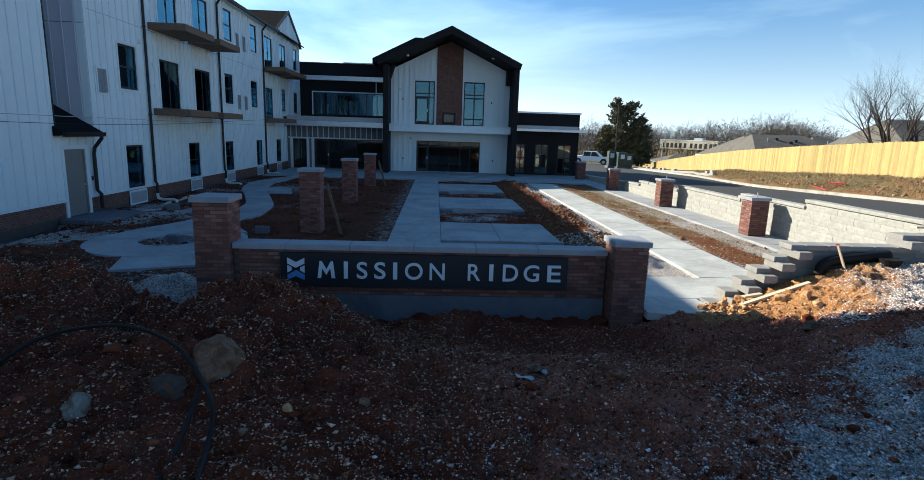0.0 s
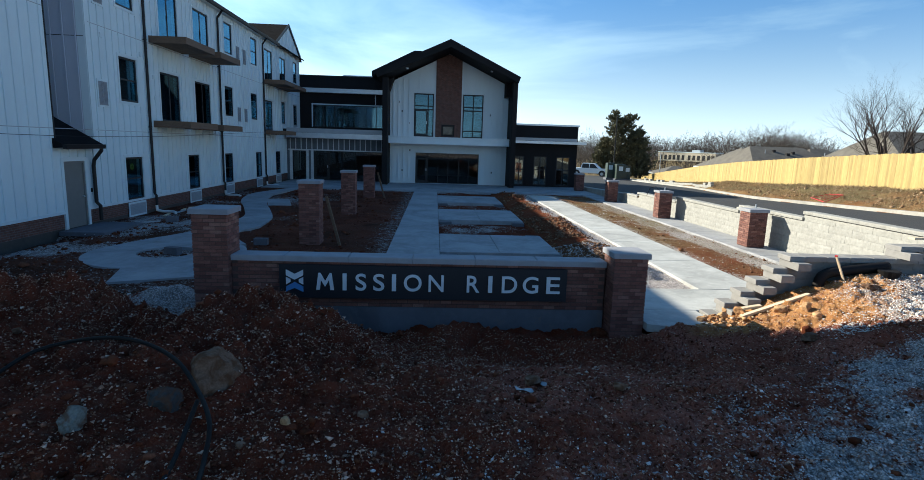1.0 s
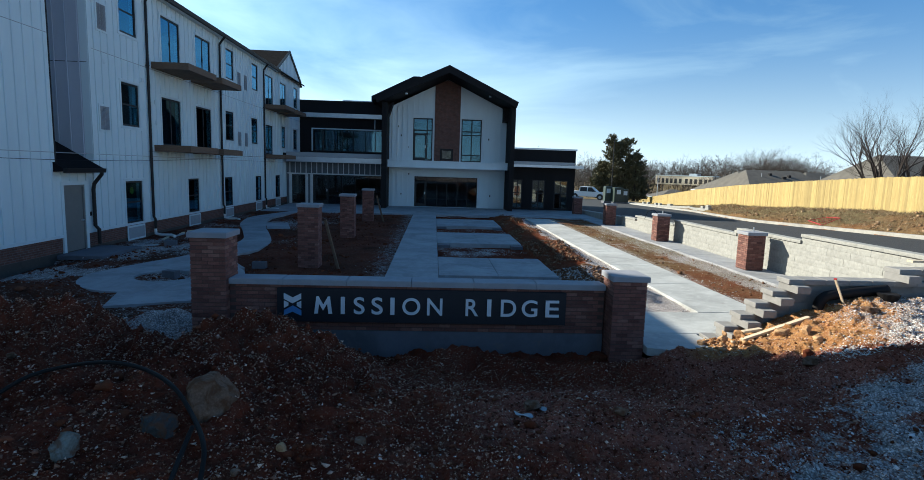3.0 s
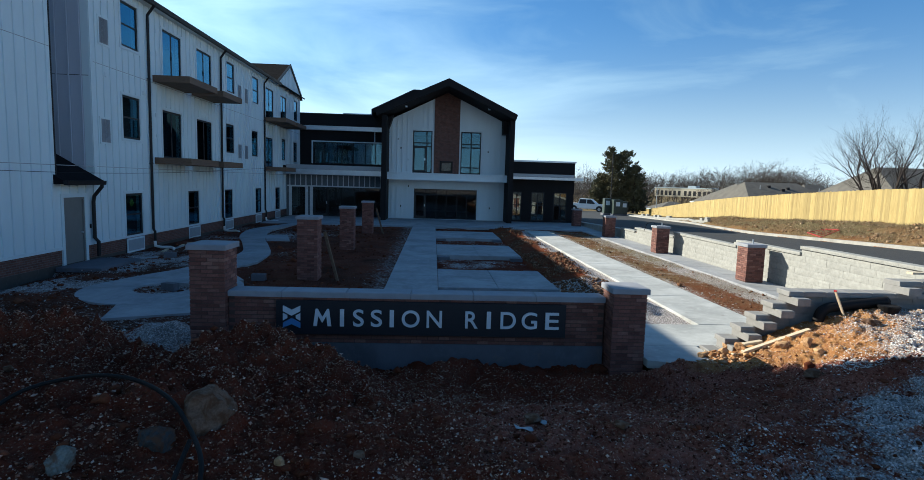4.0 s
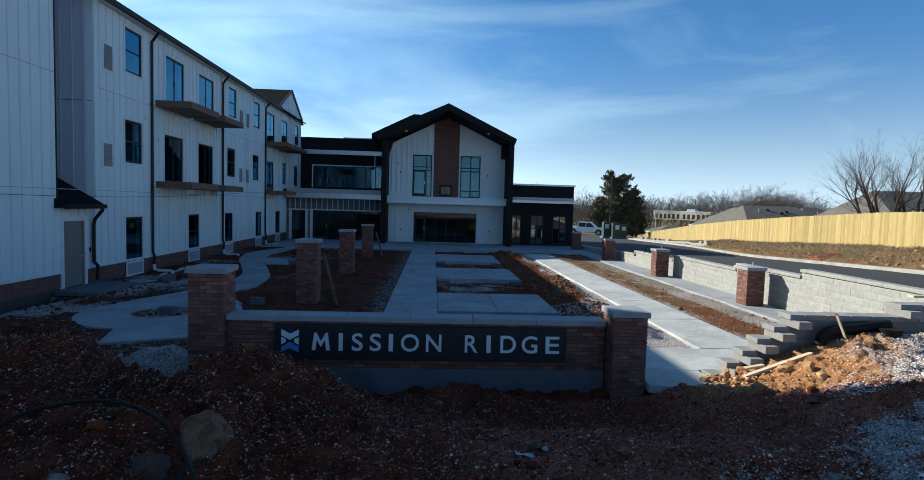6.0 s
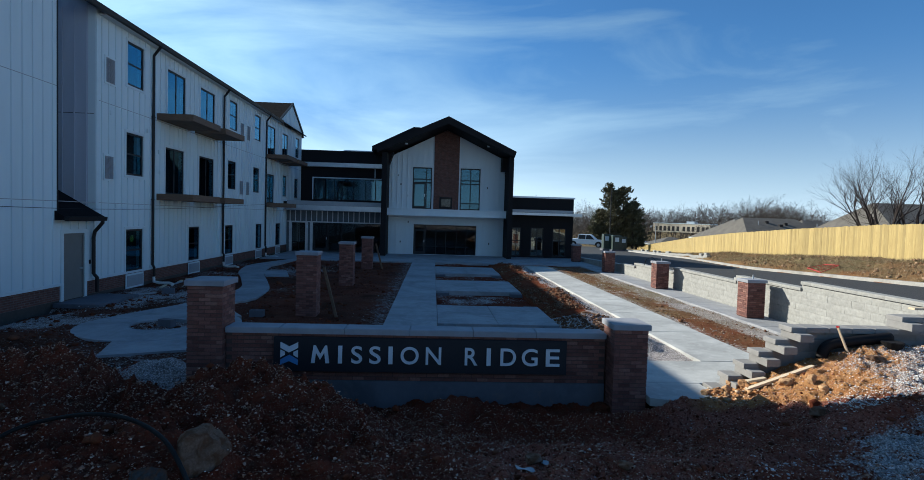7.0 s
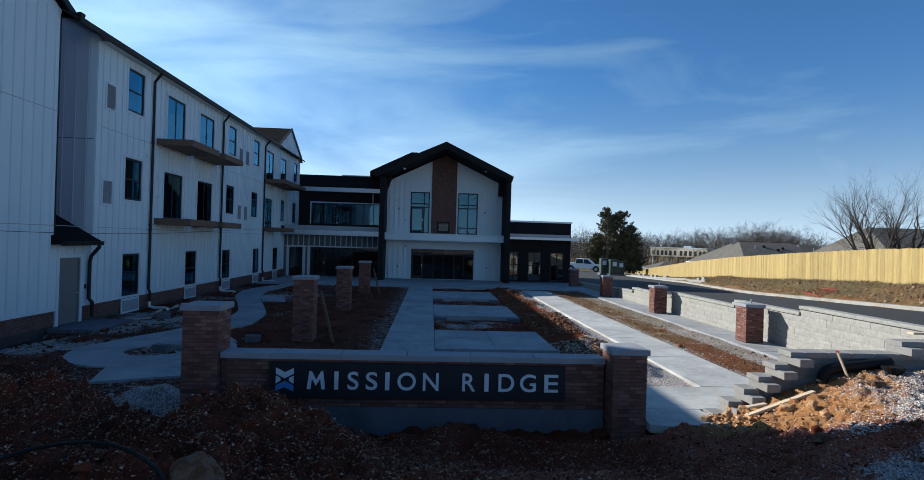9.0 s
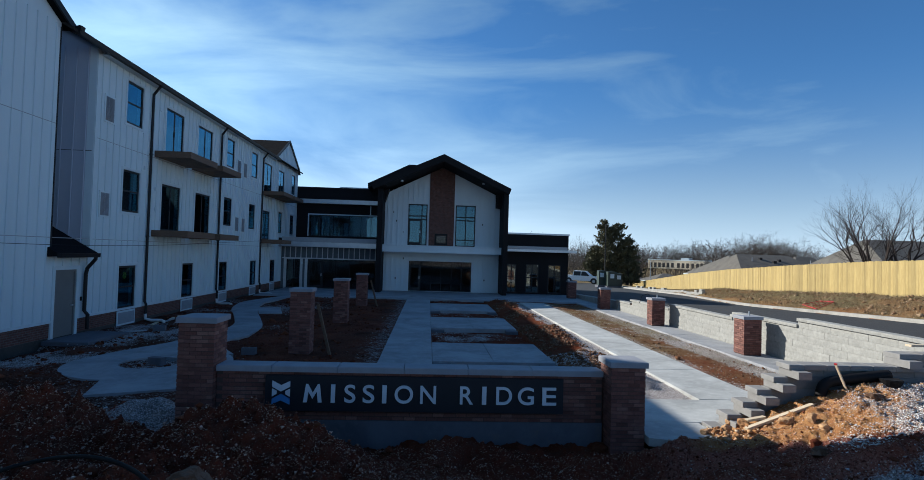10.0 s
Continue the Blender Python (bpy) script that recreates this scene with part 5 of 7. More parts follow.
def pillar(cx, cy, z0, height, label, cap=0.1, size=0.61, group="brick pillars", low=-1):
    """A brick pillar, three bricks broad, with a cast cap; bricks below the height `low` stay joined."""
    ob = thing("brick_pillar", (cx, cy, z0), label, "pillar", group)
    h = size / 2
    top = z0 + height - cap
    part("core", Geo().box(cx - h + 0.012, cx + h - 0.012, cy - h + 0.012, cy + h - 0.012, z0, top), M_MORTAR, ob)
    n = int((top - z0) / BR_H)
    rnd = random.Random(int(cx * 100 + cy * 10))
    for k in range(n):
        z = z0 + k * BR_H + (top - z0 - n * BR_H)
        if z < low:
            continue
        flip = k % 2
        for side in range(4):
            full = (side % 2) == flip
            for i in range(3 if full else 2):
                u = (i - 1) * 0.2033 if full else (i - 0.5) * 0.2055
                w = h - 0.049 + rnd.uniform(-0.002, 0.002)
                x, y = ((u, -w), (w, u), (u, w), (-w, u))[side]
                piece("brick", ME_LONG if full else ME_SHORT, (cx + x, cy + y, z), ob, (math.pi / 2 if side % 2 else 0.0))
    e = h + 0.035
    part("cap", Geo().bevel_box(cx - e, cx + e, cy - e, cy + e, top + 0.001, z0 + height, 0.012), M_CAP, ob, "pale cast-stone cap")
    return ob


pillar(-3.915, 9.92, -0.2, 2.04, "tall brown brick sign pillar half buried in dirt", low=0.0)
pillar(3.56, 9.68, -0.5, 1.755, "brown brick sign pillar with a cast-stone cap", low=-0.45)
first = pillar(-3.76, 16.85, -0.16, 2.05, "free-standing brown brick column in bare dirt", group="court columns")
for y, z in ((24.35, -0.21), (31.85, -0.25)):
    copy_thing(first, pose(-3.76, y, z))
first = pillar(10.78, 17.75, 0.0, 1.28, "low sunlit brick pillar with a conduit stub on its cap", group="wall pillars")
part("conduit", Geo().tube([(10.85, 17.8, 1.26), (10.85, 17.8, 1.42)], 0.025, 8), M_SILVER, first)
for y in (25.15, 32.75):
    copy_thing(first, pose(10.78, y, 0.0))
pillar(10.85, 40.6, 0.0, 1.3, "low shaded brick pillar at the patio corner", group="wall pillars")
part("wire_loop", Geo().tube([(10.6, 25.2, 1.28), (10.45, 25.3, 1.45), (10.2, 25.4, 1.35), (10.1, 25.45, 1.0)], 0.012, 5), M_RUBBER, None, at=(10.6, 25.2, 1.28))
tagged(bpy.data.objects["wire_loop"], "black cable looping out of a pillar cap", "cable")
for x, y in ((-3.3, 16.7), (-3.3, 31.7)):
    b_ = part("board", Geo().beam((x + 0.03, y, 1.42), (x + 0.47, y - 0.2, -0.1), 0.035, 0.09), M_DECK, None, at=(x, y, 0))
    tagged(b_, "weathered timber prop leaning on a brick column", "board", "leaning boards")

# sign wall
sw = thing("sign_wall", (-0.1, 9.9, -0.4), "low brown brick garden wall on a concrete footing", "wall")
SX0, SX1, SY = -3.6, 3.22, 9.75
part("footing", Geo().box(SX0, SX1, SY - 0.01, SY + 0.34, -0.7, 0.08), M_CONC2, sw, "smooth grey concrete footing")
part("core", Geo().box(SX0, SX1, SY + 0.012, SY + 0.3, 0.08, 0.914), M_MORTAR, sw)
SIGN = (-2.73, 2.47, 0.27, 0.87)
hid = Geo()
for k in range(12):
    z = 0.086 + k * 0.0705
    for i in range(35):
        x = SX0 + 0.1 + i * 0.2033 - (0.1 if k % 2 else 0)
        if x < SX0 + 0.08 or x > SX1 - 0.09:
            continue
        if SIGN[0] + 0.2 < x < SIGN[1] - 0.2 and SIGN[2] + 0.05 < z < SIGN[3] - 0.08:
            hid.box(x - 0.096, x + 0.096, SY, SY + 0.09, z, z + 0.058)
        else:
            piece("brick", ME_LONG, (x, SY + 0.049, z), sw)
tagged(part("brick_backing", hid, M_BRICKJ, sw), kind="stuff")
xs = [SX0, -2.66, -1.52, -0.36, 0.78, 1.93, SX1]
for a, b in zip(xs, xs[1:]):
    part("coping", Geo().bevel_box(a + 0.004, b - 0.004, SY - 0.05, SY + 0.36, 0.915, 1.02, 0.012), M_CAP, sw, "pale cast-stone coping")

sign = thing("sign", (-0.13, 9.66, 0.27), "black panel sign with raised pale letters and an emblem", "sign")
part("panel", Geo().box(SIGN[0], SIGN[1], 9.62, 9.7, SIGN[2], SIGN[3]), M_SIGN, sign)
part("bracket", Geo().box(-2.4, 2.2, 9.7, SY - 0.001, 0.45, 0.7), M_BLACK, sign)


def letter(ch, x0, x1, z0, z1):
    cu = bpy.data.curves.new("letter", "FONT")
    cu.body, cu.size, cu.extrude, cu.offset = ch, 1.0, 0.02, 0.008
    cu.resolution_u = 6
    tmp = bpy.data.objects.new("tmp", cu)
    me = bpy.data.meshes.new_from_object(tmp)
    bpy.data.objects.remove(tmp)
    n = len(me.vertices)
    co = np.empty(n * 3)
    me.vertices.foreach_get("co", co)
    co = co.reshape(-1, 3)
    lo, hi = co.min(0), co.max(0)
    q = (co - lo) / np.maximum(hi - lo, 1e-6)
    out = np.stack([x0 + q[:, 0] * (x1 - x0), 9.618 - q[:, 2] * 0.03, z0 + q[:, 1] * (z1 - z0)], 1) - np.array(PLACE[sign])
    me.vertices.foreach_set("co", out.ravel())
    me.materials.clear()
    me.materials.append(M_LETTER)
    me.update()
    ob = new("letter", me)
    ob.parent = sign
    return ob


stroke = [(0, 0), (0.13, 1), (0.24, 1), (0.5, 0.52), (0.76, 1), (0.87, 1), (1, 0), (0.8, 0), (0.73, 0.6), (0.5, 0.19), (0.27, 0.6), (0.2, 0)]
part("letter", Geo().prism([(-2.075 + 0.315 * u, 0.425 + 0.31 * v) for u, v in stroke], "y", 9.59, 9.619), M_LETTER, sign)
for ch, a, b in (("I", -1.605, -1.535), ("S", -1.375, -1.185), ("S", -1.06, -0.86), ("I", -0.725, -0.65), ("O", -0.51, -0.19), ("N", -0.065, 0.21),
                 ("R", 0.63, 0.86), ("I", 1.02, 1.095), ("D", 1.27, 1.55), ("G", 1.655, 1.94), ("E", 2.09, 2.34)):
    letter(ch, a, b, 0.425, 0.735)
# emblem: stacked chevrons
for poly, mat in (([(0, 1), (0.5, 0.81), (1, 1), (1, 0.75), (0.5, 0.55), (0, 0.75)], M_LETTER), ([(0, 0.66), (0.25, 0.57), (0.25, 0.44), (0, 0.33)], M_LETTER),
                  ([(1, 0.66), (0.75, 0.57), (0.75, 0.44), (1, 0.33)], M_LETTER), ([(0, 0.23), (0.5, 0.44), (1, 0.23), (1, 0), (0.5, 0.17), (0, 0)], M_BLUE)):
    part("emblem", Geo().prism([(-2.605 + 0.3 * u, 0.385 + 0.4 * v) for u, v in poly], "y", 9.59, 9.619), mat, sign)


# ---------------------------------------------------------------- block walls
def block_mesh(seed, length=0.45, height=0.2, depth=0.28, rough=0.009):
    """A split-faced block; its broken face looks to -x and its length runs along y."""
    rnd = random.Random(seed)
    ny, nz = 4, 3
    v, f = [], []
    for j in range(nz + 1):
        for i in range(ny + 1):
            edge = i in (0, ny) or j in (0, nz)
            v.append((0.002 if edge else -rnd.uniform(0, rough), (i / ny) * (length - 0.003) + 0.0015 + (0 if edge else rnd.uniform(-0.02, 0.02)), (j / nz) * (height - 0.003) + 0.0015))
    for j in range(nz):
        for i in range(ny):
            a = j * (ny + 1) + i
            f.append((a, a + ny + 1, a + ny + 2, a + 1))
    k = len(v)
    v += [(depth, 0.004, 0.004), (depth, length - 0.004, 0.004), (depth, length - 0.004, height - 0.004), (depth, 0.004, height - 0.004)]
    c0, c1, c2, c3 = 0, ny, (nz + 1) * (ny + 1) - 1, nz * (ny + 1)
    f += [(k, k + 1, k + 2, k + 3), (c0, c1, k + 1, k), (c2, c3, k + 3, k + 2), (c1, c2, k + 2, k + 1), (c3, c0, k, k + 3)]
    return mesh_of("block", Geo().add(v, f), M_BLOCK)


BLOCKS = [block_mesh(s) for s in range(6)]
CAPS = [block_mesh(s + 20, 0.45, 0.1, 0.34, 0.006) for s in range(3)]
rw = thing("retaining_wall", (11.5, 20, 0), "pale split-face concrete block retaining wall stepping down the drive", "wall")
part("fill", Geo().box(11.62, 11.85, 9.9, 33.0, -0.1, 0.4).box(11.62, 11.85, 9.9, 25.4, 0.4, 0.8).box(11.62, 11.85, 9.9, 16, 0.8, 1.3), M_CONC2, rw)
WX = 11.46


def wall_top(y):
    return 1.3 if y < 16 else 1.1 if y < 20 else 0.9 if y < 25.4 else 0.7 if y < 30 else 0.5


rnd = random.Random(4)
for k in range(7):
    y = 9.95 - (0.22 if k % 2 else 0)
    while y < 32.2:
        if (k + 0.5) * 0.2 - 0.1 < wall_top(y + 0.2) - 0.05:
            piece("block", BLOCKS[rnd.randrange(6)], (WX + k * 0.004 + rnd.uniform(-0.004, 0.004), y, k * 0.2 - 0.1), rw)
        y += 0.45
y = 9.95
while y < 32.2:
    piece("cap_block", CAPS[rnd.randrange(3)], (WX - 0.03, y, wall_top(y + 0.2) + 0.003), rw)
    y += 0.45

st = thing("stepped_wall", (7.5, 9.95, 0), "grey concrete block wall rising in steps beside the landing", "wall")
starts = [5.3, 5.59, 5.88, 6.15, 6.46, 6.76]
M_BLOCK2 = plain("smooth_grey_block", (0.235, 0.225, 0.215), 0.9, vary=0.12, scale=6, fine=40, relief=0.35, each=0.08)
ME_STEP = mesh_of("block", Geo().bevel_box(0.003, 0.447, 0.05, 0.3, 0, 0.134, 0.008), M_BLOCK2)
ME_STEPFULL = mesh_of("block", Geo().bevel_box(0.003, 0.447, 0.05, 0.3, 0, 0.2295, 0.008), M_BLOCK2)
ME_STEPEND = mesh_of("block", Geo().bevel_box(0.003, 0.257, -0.27, 0.3, 0, 0.134, 0.008), M_BLOCK2)
ME_ENDCAP = mesh_of("cap_block", Geo().bevel_box(0.003, 0.287, -0.05, 0.33, 0, 0.092, 0.012), M_BLOCK2)
ME_STEPCAP = mesh_of("cap_block", Geo().bevel_box(0.003, 0.447, -0.05, 0.33, 0, 0.092, 0.012), M_BLOCK2)
for k, x0 in enumerate(starts):
    z = 0.03 + 0.232 * k - 0.232
    last = k == len(starts) - 1
    x = x0
    while x < 11.2:
        capped = last or x + 0.2 < starts[k + 1]
        piece("block", ME_STEPEND if x == x0 else ME_STEP if capped else ME_STEPFULL, (x + rnd.uniform(-0.004, 0.004), 9.8, z + 0.002), st)
        if capped:
            piece("cap_block", ME_ENDCAP if x == x0 else ME_STEPCAP, (x - (0.03 if x == x0 else 0), 9.8, z + 0.138), st)
        x += 0.26 if x == x0 else 0.45
    if last:
        x = 8.9
        while x < 11.2:
            piece("block", ME_STEPEND if x == 8.9 else ME_STEP, (x, 9.82, z + 0.234), st)
            piece("cap_block", ME_STEPCAP, (x, 9.82, z + 0.37), st)
            x += 0.45


# ---------------------------------------------------------------- pine fence
def build_fence():
    ob = thing("fence", (24.2, 30, 1.2), "new yellow pine board fence along the bank", "fence")
    rnd = random.Random(8)
    g, rails, posts = Geo(), Geo(), []
    s, y = 0.0, 9.0
    prev = None
    while y < 222:
        x, z = float(fence_line(y)), float(fence_height(y))
        dx = float(fence_line(y + 0.2)) - x
        d = math.hypot(dx, 0.2)
        ux, uy = dx / d, 0.2 / d
        w, h = 0.138 + rnd.uniform(-0.004, 0.004), 1.83 + rnd.uniform(-0.02, 0.02)
        o = rnd.uniform(-0.006, 0.006)
        tilt = rnd.uniform(-0.008, 0.008)
        a = [(x + o - 0.01, y, z - 0.12), (x + o + ux * w - 0.01, y + uy * w, z - 0.12)]
        b = [(p[0], p[1] + tilt, z + h - 0.03) for p in a]
        c = [(x + o + ux * 0.025 - 0.01, y + uy * 0.025 + tilt, z + h), (x + o + ux * (w - 0.025) - 0.01, y + uy * (w - 0.025) + tilt, z + h)]
        ring = [a[0], a[1], b[1], c[1], c[0], b[0]]
        back = [(p[0] + 0.02, p[1], p[2]) for p in ring]
        g.add(ring + back, [(0, 5, 4, 3, 2, 1), (6, 7, 8, 9, 10, 11)] + [(i, (i + 1) % 6, (i + 1) % 6 + 6, i + 6) for i in range(6)])
        if prev is None or y - prev > 2.4:
            posts.append((x + 0.09, y, z))
            if prev is not None:
                q = posts[-2]
                for k in (0.35, 1.0, 1.6):
                    rails.beam((q[0] - 0.045, q[1], q[2] + k), (x + 0.045, y, z + k), 0.04, 0.09)
            prev = y
        y += uy * (w + 0.001)
    tagged(part("boarding", g, M_FENCE, ob), kind="stuff")
    tagged(part("railing", rails, M_FENCE, ob), kind="stuff")
    me = mesh_of("post", Geo().box(-0.045, 0.045, -0.045, 0.045, -0.3, 1.75), M_FENCE)
    for p in posts:
        piece("post", me, p, ob)


build_fence()


# ---------------------------------------------------------------- trees
def tri_mesh(name, co, tri, mat):
    me = bpy.data.meshes.new(name)
    me.vertices.add(len(co))
    me.vertices.foreach_set("co", co.astype(np.float32).ravel())
    me.loops.add(tri.size)
    me.loops.foreach_set("vertex_index", tri.ravel().astype(np.int32))
    me.polygons.add(len(tri))
    me.polygons.foreach_set("loop_start", np.arange(0, tri.size, 3))
    me.materials.append(mat)
    me.update(calc_edges=True)
    return me


def branches(g, p, d, length, r, depth, rnd, spread=0.5, sides=5, up=0.12, forks=(2, 3)):
    """A limb that bends as it grows and forks at its end, with a twig or two on the way."""
    pts, rs = [p], [r]
    n = 3 if depth > 1 else 2
    for i in range(n):
        d = (d + Vector((rnd.gauss(0, 0.13), rnd.gauss(0, 0.13), rnd.gauss(0, 0.08) + up * 0.5))).normalized()
        p = p + d * length / n
        pts.append(p)
        rs.append(r * (1 - 0.45 * (i + 1) / n))
    g.tube(pts, rs, sides if depth > 2 else 3)
    if depth <= 0:
        return
    for k in range(rnd.randint(*forks)):
        a = Vector((rnd.gauss(0, 1), rnd.gauss(0, 1), rnd.gauss(0, 0.7)))
        e = (d + spread * a.normalized() * rnd.uniform(0.7, 1.3) + Vector((0, 0, up))).normalized()
        branches(g, pts[-1], e, length * rnd.uniform(0.62, 0.86), rs[-1] * rnd.uniform(0.62, 0.85), depth - 1, rnd, spread, sides, up, forks)
    if depth > 0:
        for q in pts[1:-1]:
            a = Vector((rnd.gauss(0, 1), rnd.gauss(0, 1), rnd.gauss(0.3, 0.6))).normalized()
            branches(g, q, (d * 0.5 + a).normalized(), length * 0.55, rs[-1] * 0.5, max(0, depth - 2), rnd, spread, 3, up, forks)


def bare_tree(x, y, z, stems, height, seed, label, spread=0.5):
    rnd = random.Random(seed)
    ob = thing("bare_tree", (x, y, z), label, "tree")
    for k in range(stems):
        a = 2 * math.pi * k / stems + rnd.uniform(-0.3, 0.3)
        lean = rnd.uniform(0.35, 0.8)
        d = Vector((lean * math.cos(a), lean * math.sin(a), 1)).normalized()
        crown = Geo()
        base = Vector((x + 0.25 * math.cos(a), y + 0.25 * math.sin(a), z - 0.1))
        bend = base + d * height * 0.16
        knee = bend + (d + Vector((0.1 * math.cos(a), 0.1 * math.sin(a), 0.25))).normalized() * height * 0.14
        part("trunk", Geo().tube([base, bend, knee], [0.17, 0.145, 0.115], 7), M_BARK, ob)
        for j in range(3):
            e = (d + Vector((rnd.gauss(0, 0.4), rnd.gauss(0, 0.4), 0.2))).normalized()
            branches(crown, knee.lerp(bend, 0.35 * j), e, height * 0.2, 0.095, 5, rnd, spread, 4, 0.1)
        part("crown", crown, M_BARK, ob)
    return ob


bare_tree(31.4, 36, 1.0, 6, 8.6, 5, "large leafless multi-stemmed tree behind the fence")


def winter_crown(rs, height, wide, levels=4):
    """A leafless tree for the distance: a stem whose limbs fork again and again into thin twigs, as flat tapering blades."""
    co, tri = [], []

    def blade(p, q, w0, w1):
        d = q - p
        n = np.cross(d, rs.normal(0, 1, 3))
        n /= np.linalg.norm(n) + 1e-9
        k = len(co)
        co.extend([p - n * w0, p + n * w0, q + n * w1, q - n * w1])
        tri.extend([(k, k + 1, k + 2), (k, k + 2, k + 3)] if w1 > 0.02 else [(k, k + 1, k + 2)])

    def grow(p, d, ln, w, level):
        q = p + d * ln
        blade(p, q, w, w * 0.6)
        if level == 0:
            return
        for i in range(3 if level > 1 else 4):
            e = d + rs.normal(0, 0.5, 3) * np.array([wide, wide, 0.8]) + np.array([0, 0, 0.08])
            e /= np.linalg.norm(e)
            start = p + (q - p) * (1.0 if i < 2 else rs.uniform(0.45, 0.9))
            grow(start, e, ln * (rs.uniform(0.55, 0.82) if level > 1 else rs.uniform(0.35, 0.65)), max(w * 0.6, 0.016), level - 1)

    lean = rs.normal(0, 0.05, 2)
    fork = np.array([lean[0] * height, lean[1] * height, height * rs.uniform(0.2, 0.3)])
    blade(np.array([0, 0, -0.8]), fork, 0.11, 0.09)
    for i in range(4):
        a = 1.57 * i + rs.uniform(-0.5, 0.5)
        d = np.array([0.55 * wide * math.cos(a), 0.55 * wide * math.sin(a), 1.0])
        grow(fork, d / np.linalg.norm(d), height * rs.uniform(0.24, 0.33), 0.07, levels)
    return np.array(co), np.array(tri)


def far_wood():
    """Leafless wood on the horizon."""
    rs = np.random.RandomState(3)
    kinds = [winter_crown(rs, 9.0, w) for w in (1.0, 1.25, 0.85, 1.1, 1.35, 0.95)]
    spots = []
    for i in range(620):
        y = 335 + 110 * rs.rand()
        x = y * (0.08 + 0.95 * rs.rand())
        top = np.interp(x / y, [-0.3, 0.2, 0.3, 0.45, 0.52, 0.58, 0.64, 0.69, 0.74, 0.8, 1.3], [2.6, 2.9, 2.9, 2.9, 3.0, 3.7, 3.8, 3.5, 2.9, 2.2, 2.1])
        spots.append((x, y, float(top) * (0.56 + 0.37 * rs.rand() ** 1.5)))
    for i in range(90):
        d = 150 + 150 * rs.rand()
        spots.append((d * (0.06 + 0.29 * rs.rand()), d, 0.85 + 0.45 * rs.rand()))
    for i in range(4):
        d = 225 + 60 * rs.rand()
        spots.append((d * (0.33 + 0.2 * rs.rand()), d, 0.45 + 0.35 * rs.rand()))
    for i in range(70):
        d = 130 + 170 * rs.rand()
        spots.append((d * (0.5 + 0.45 * rs.rand()), d, 0.9 + 0.5 * rs.rand()))
    for i in range(44):
        d = 296 + 30 * rs.rand()
        spots.append((d * (0.4 + 0.15 * rs.rand()), d, 0.35 + 0.4 * rs.rand() + 0.5 * (i % 7 == 0)))
    # scrub under the trees
    for i in range(300):
        x, y = -90 + 520 * rs.rand(), 315 + 90 * rs.rand()
        if not (0.4 < x / y < 0.56 and y < 345):
            spots.append((x, y, 1.0 + 0.5 * rs.rand()))
    # unseen trees behind the camera, added to darken the hall windows' reflections
    for i in range(80):
        x, y = -70 + 150 * rs.rand(), -150 + 40 * rs.rand()
        spots.append((x, y, 0.6 + 0.25 * rs.rand()))
    spots += [(17.6, 110, 1.08), (19.6, 112, 0.8), (20.5, 98, 0.75), (22.3, 104, 0.85)]
    vs, fs, k = [], [], 0
    for x, y, s in spots:
        co, tri = kinds[rs.randint(6)]
        a = rs.rand() * 6.28
        c, sn = math.cos(a), math.sin(a)
        q = co * np.array([s * 1.1, s * 1.1, s * (0.92 + 0.2 * rs.rand())])
        vs.append(np.stack([q[:, 0] * c - q[:, 1] * sn + x, q[:, 0] * sn + q[:, 1] * c + y, q[:, 2] + floor_z(x, y)], 1))
        fs.append(tri + k)
        k += len(q)
    me = tri_mesh("far_wood", np.concatenate(vs), np.concatenate(fs), M_TWIG)
    tagged(new("far_wood", me), "grey-brown leafless wood along the horizon", "trees", kind="stuff")


far_wood()


